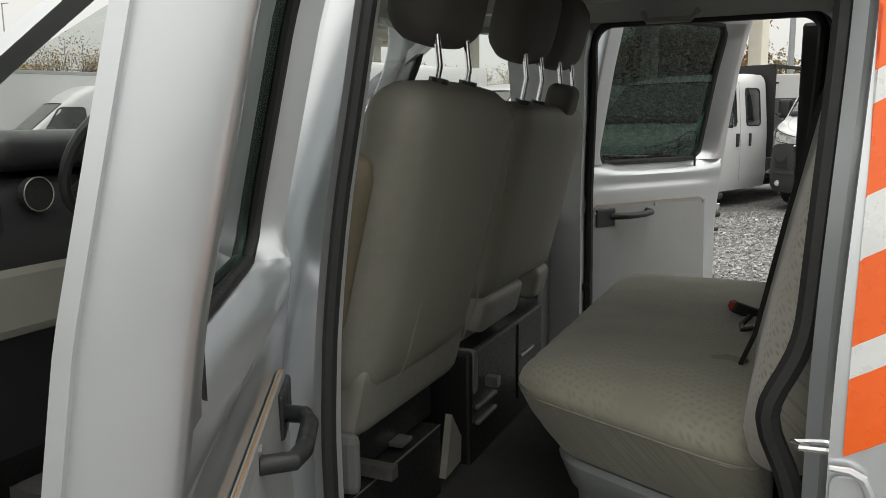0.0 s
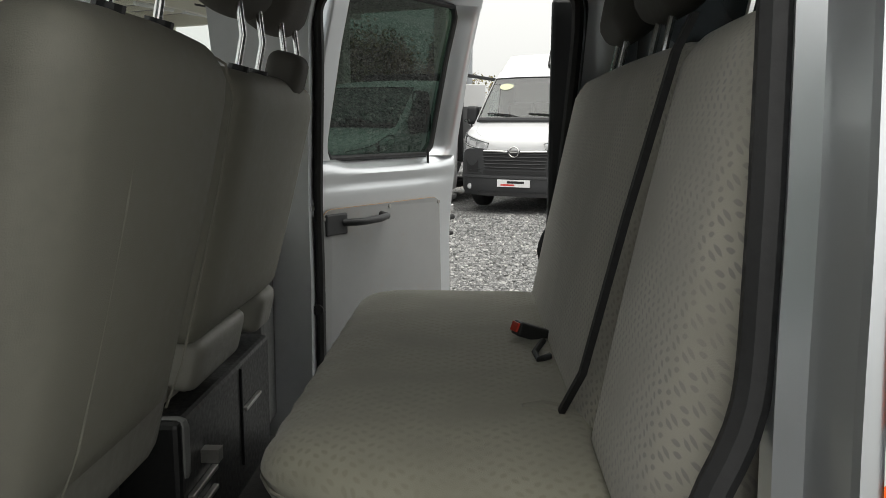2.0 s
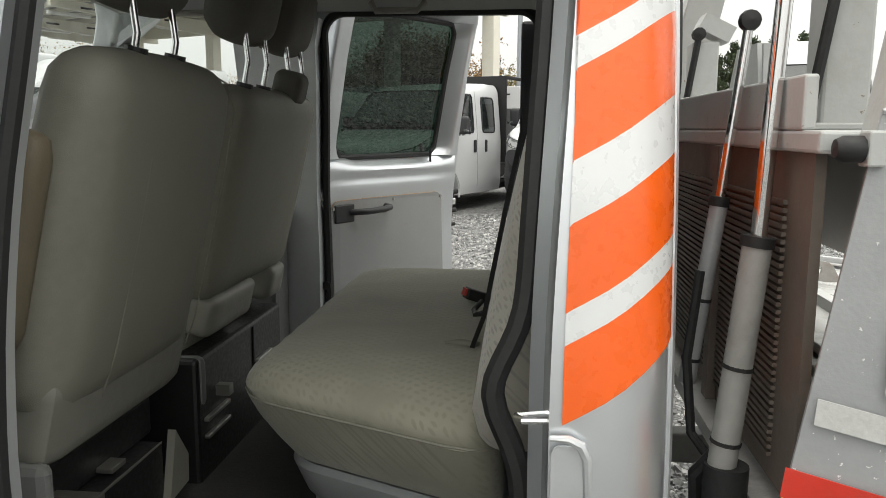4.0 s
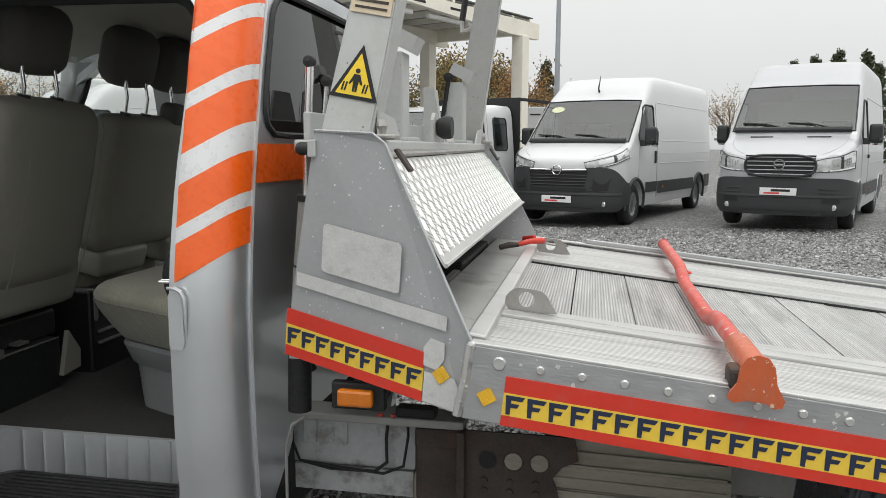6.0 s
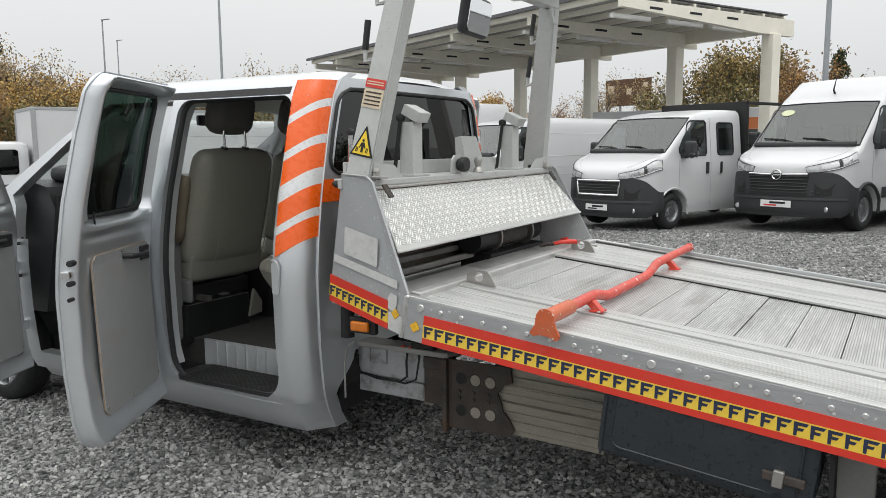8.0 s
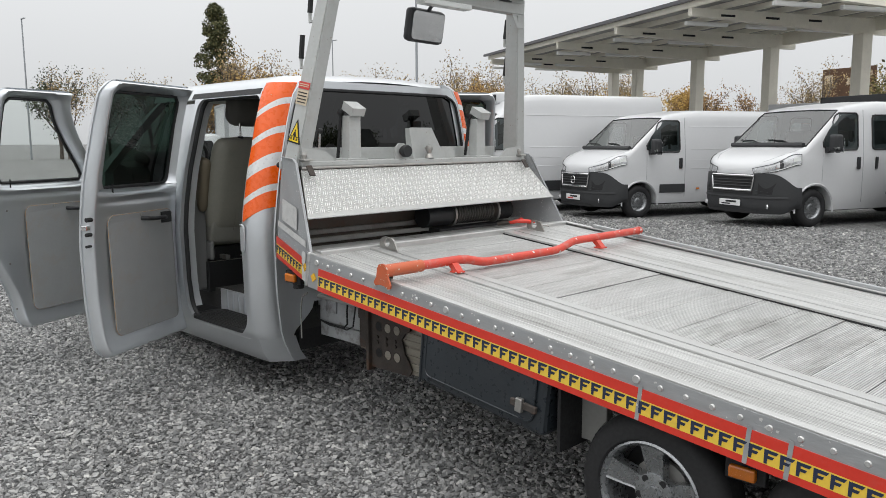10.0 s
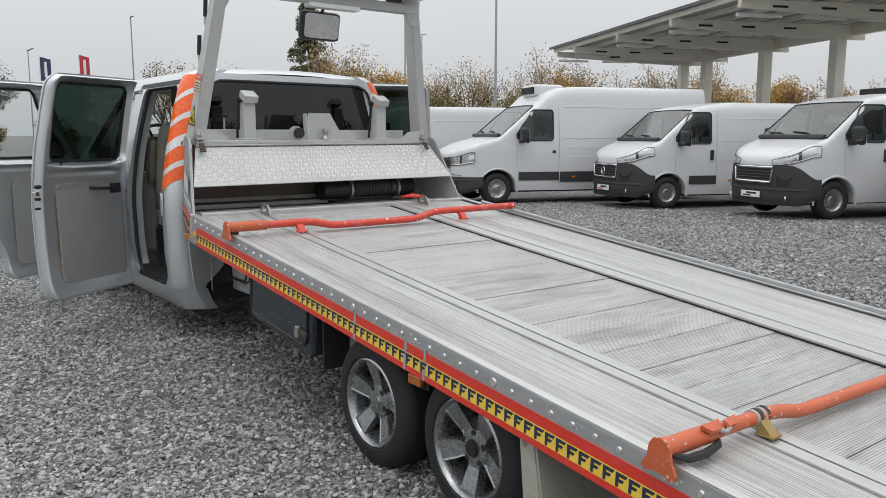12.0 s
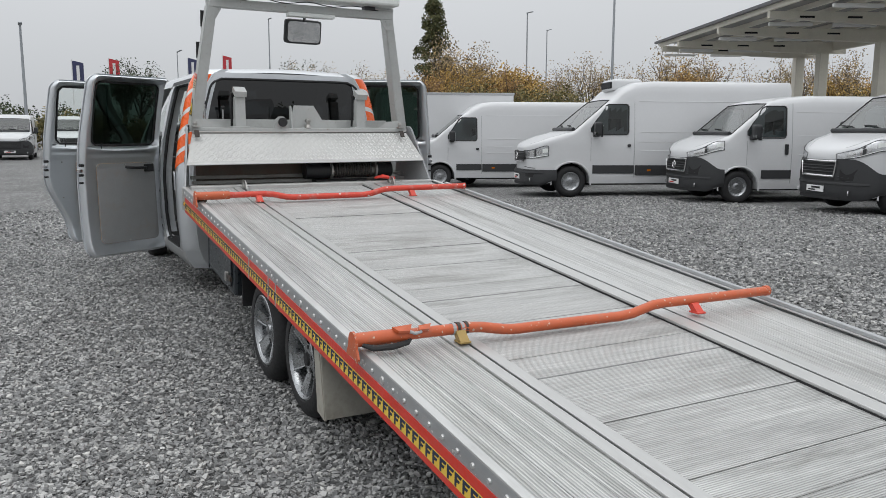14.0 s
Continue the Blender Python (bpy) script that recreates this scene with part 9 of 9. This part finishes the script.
def lamp_post(x, y, h, arm=0.7, r=0.09):
    p = thing("lamp_post", "slim grey steel lamp post at the edge of the yard", "street lamp", "lamp posts round the yard", at=(x, y, ground_z(x, y)))
    part("pole", cyl((0, 0, 0), (0, 0, h), r, 10, r * 0.6), GALV, p, soft=True)
    part("lamp_head", boxed(-0.1, arm, -0.12, 0.12, h, h + 0.09, 0.03), GALV, p)


for x, y, h in ((-42.0, 41.6, 16.0), (-70.9, 53.1, 15.4), (-92.7, 71.5, 16.9), (-98.1, 30.4, 16.4), (-52.4, 0.6, 8.3)):
    lamp_post(x, y, h, 1.1, 0.12)
lamp_post(-0.35, 33.1, 11.0, 0.6, 0.13)
lamp_post(-100.7, 19.0, 11.8, 3.0)
for x, y, h, ma in ((-102.2, 6.6, 10.1, FLAG_BLUE), (-107.8, 11.4, 11.0, FLAG_RED), (-108.4, 21.7, 11.6, FLAG_BLUE), (-111.3, 27.2, 12.4, FLAG_RED)):
    fl = thing("flag", "tall banner flag on a white pole, with pale print", "flag", "banner flags beside the road", at=(x, y, 0))
    part("pole", cyl((0, 0, 0), (0, 0, h), 0.07, 8), PLATE_WHITE, fl)
    bm = bmesh.new()
    cols = [[bm.verts.new((0.08 * math.sin(i * 1.1), 0.05 + 0.26 * i, h - 0.1 - 0.75 * j - 0.05 * i)) for j in range(5)] for i in range(6)]
    for a, b in zip(cols, cols[1:]):
        for j in range(4):
            bm.faces.new((a[j], b[j], b[j + 1], a[j + 1]))
    c = part("cloth", bm, ma, fl, soft=True)
    part("print_bar", boxed(0.10, 0.12, 0.5, 0.85, h - 2.7, h - 0.7), PLATE_WHITE, c)
hd = thing("billboard", "brown poster hoarding on steel legs behind the vans", "billboard", at=(-27.4, 93.6, 0), turn=-16)
part("panel", boxed(-3.2, 3.2, -0.1, 0.1, 6.4, 9.6, 0.02), HOARD, hd, "brown poster panel")
for x in (-1.2, 1.2):
    part("leg", boxed(x - 0.12, x + 0.12, 0.1, 0.3, 0, 9.5), GALV, hd)
for x, z, w in ((-2.4, 8.4, 0.5), (1.8, 7.3, 0.4), (2.5, 8.8, 0.3), (0.2, 8.1, 0.35)):
    part("poster_patch", boxed(x - w, x + w, -0.108, -0.098, z - w, z + w), LABEL_PALE, hd)

# vans across the road and behind the first row
build_van("far_van", "white van parked across the road", (-33.0, -2.2), -88, 1.0, H=2.5, L=6.0, style="c", badge=False)
build_van("far_van", "white van parked across the road", (-38.5, 0.6), -86, 1.0, H=2.3, L=5.4, style="a", badge=False)
build_van("far_van", "white van parked across the road", (-43.0, 3.6), -84, 1.0, H=2.3, L=5.4, style="c", badge=False)
build_van("far_van", "white van behind the front row", (-11.5, 21.5), VAN_TURN, 1.1, H=2.5, L=6.0, wb=4.03)
build_van("far_van", "white van behind the front row", (-15.5, 20.5), VAN_TURN, 1.1, H=2.5, L=6.0, wb=4.03)
build_van("far_van", "white van behind the front row", (-19.5, 15.5), VAN_TURN, 1.1, H=2.5, L=6.0, wb=4.03)


def box_truck(x, y, turn):
    bt = thing("box_truck", "white box truck parked at the end of the row", "truck", "vans parked in a row", at=(x, y, ground_z(x, y)), turn=turn)
    part("cargo_box", boxed(1.9, 6.4, -1.12, 1.12, 0.85, 3.0, 0.04), VAN_WHITE, bt, "white cargo box")
    for z in (0.86, 2.98):
        part("box_frame", boxed(1.88, 6.42, -1.13, 1.13, z - 0.04, z + 0.04, 0.01), STEEL_GREY, bt)
    for sg in (-1, 1):
        part("corner_post", boxed(1.87, 1.99, sg * 1.13 - 0.02, sg * 1.13 + 0.02, 0.85, 3.0, 0.01), STEEL_GREY, bt)
    cab = cushion(0.0, 1.85, -1.0, 1.0, 0.45, 2.15, 0.22)
    for v in cab.verts:
        v.co.x += 0.55 * smoothstep(1.2, 2.15, v.co.z) * (1 - smoothstep(0.0, 1.6, v.co.x))
    part("cab", cab, VAN_WHITE, bt, soft=True)
    for sg in (-1, 1):
        part("side_window", plate(rounded(0.75, 1.55, 1.32, 1.95, 0.08), 0.01, pose(0, sg * 1.004 - 0.005, 0)), DARK_TINT, bt)
        for xw in (0.75, 4.9):
            wn_ = new("wheel")
            wn_.parent = bt
            wn_.matrix_basis = Matrix.Translation((xw, sg * 0.99, 0.345)) @ pose(0, 0, 0, 0, 0, 0 if sg < 0 else 180)
            shared("tyre", VAN_TYRE, wn_, Matrix())
            shared("rim", VAN_RIM, wn_, Matrix())
    part("chassis", boxed(0.4, 6.3, -0.5, 0.5, 0.4, 0.85), BLACK, bt)


build_van("far_van", "white van parked across the yard entrance", (17.0, 2.5), 262, 1.0, H=2.5, L=6.0, style="a", badge=False)
build_van("far_van", "white van parked across the yard entrance", (17.3, 6.3), 262, 1.0, H=2.3, L=5.4, style="a", badge=False)
build_van("far_van", "white van parked across the yard entrance", (17.0, -1.8), 262, 1.0, H=2.5, L=6.0, style="c", badge=False)


box_truck(-18.2, 9.0, 90 - VAN_TURN)

# long trailer behind the row, with an orange band along its side
TRAILER_ORANGE = mat("orange_trailer_band", (0.62, 0.20, 0.07), 0.5, 0, 0.08, 3)
tr = thing("box_trailer", "white box trailer with an orange band and dark skirt", "trailer", at=(-7.4, 26.2, ground_z(-4, 26)))
part("cargo_box", boxed(0.0, 7.6, 0.0, 2.4, 1.15, 2.98, 0.03), VAN_WHITE, tr, "white cargo box")
part("orange_band", boxed(0.02, 6.15, -0.006, 0.0, 2.28, 2.66), TRAILER_ORANGE, tr, "orange band")
part("dark_skirt", boxed(0.05, 7.55, -0.012, -0.002, 0.75, 2.27), STEEL_DARK, tr, "dark grey side skirt")
part("print_bar", boxed(6.5, 6.85, -0.01, 0.0, 2.70, 2.75), BLACK, tr)
for x in (1.0, 1.9, 6.4):
    for y in (0.25, 2.15):
        part("wheel", cyl((x, y - 0.12, 0.42), (x, y + 0.12, 0.42), 0.42, 24), TYRE, tr, soft=True)

# wire fence between the parked vans at the right end of the row
fence = thing("fence", "galvanised wire fence panel between parked vans", "fence", at=(5.2, 21.5, ground_z(5.2, 21.5)), turn=12)
for k in range(4):
    part("post", cyl((k * 1.2, 0, 0), (k * 1.2, 0, 2.3), 0.04, 8), GALV, fence)
part("rail", cyl((0, 0, 2.25), (3.6, 0, 2.25), 0.03, 8), GALV, fence)
part("rail", cyl((0, 0, 0.2), (3.6, 0, 0.2), 0.03, 8), GALV, fence)
for k in range(24):
    part("wire", cyl((0.15 * k + 0.07, 0, 0.2), (0.15 * k + 0.07, 0, 2.25), 0.008, 5), GALV, fence)
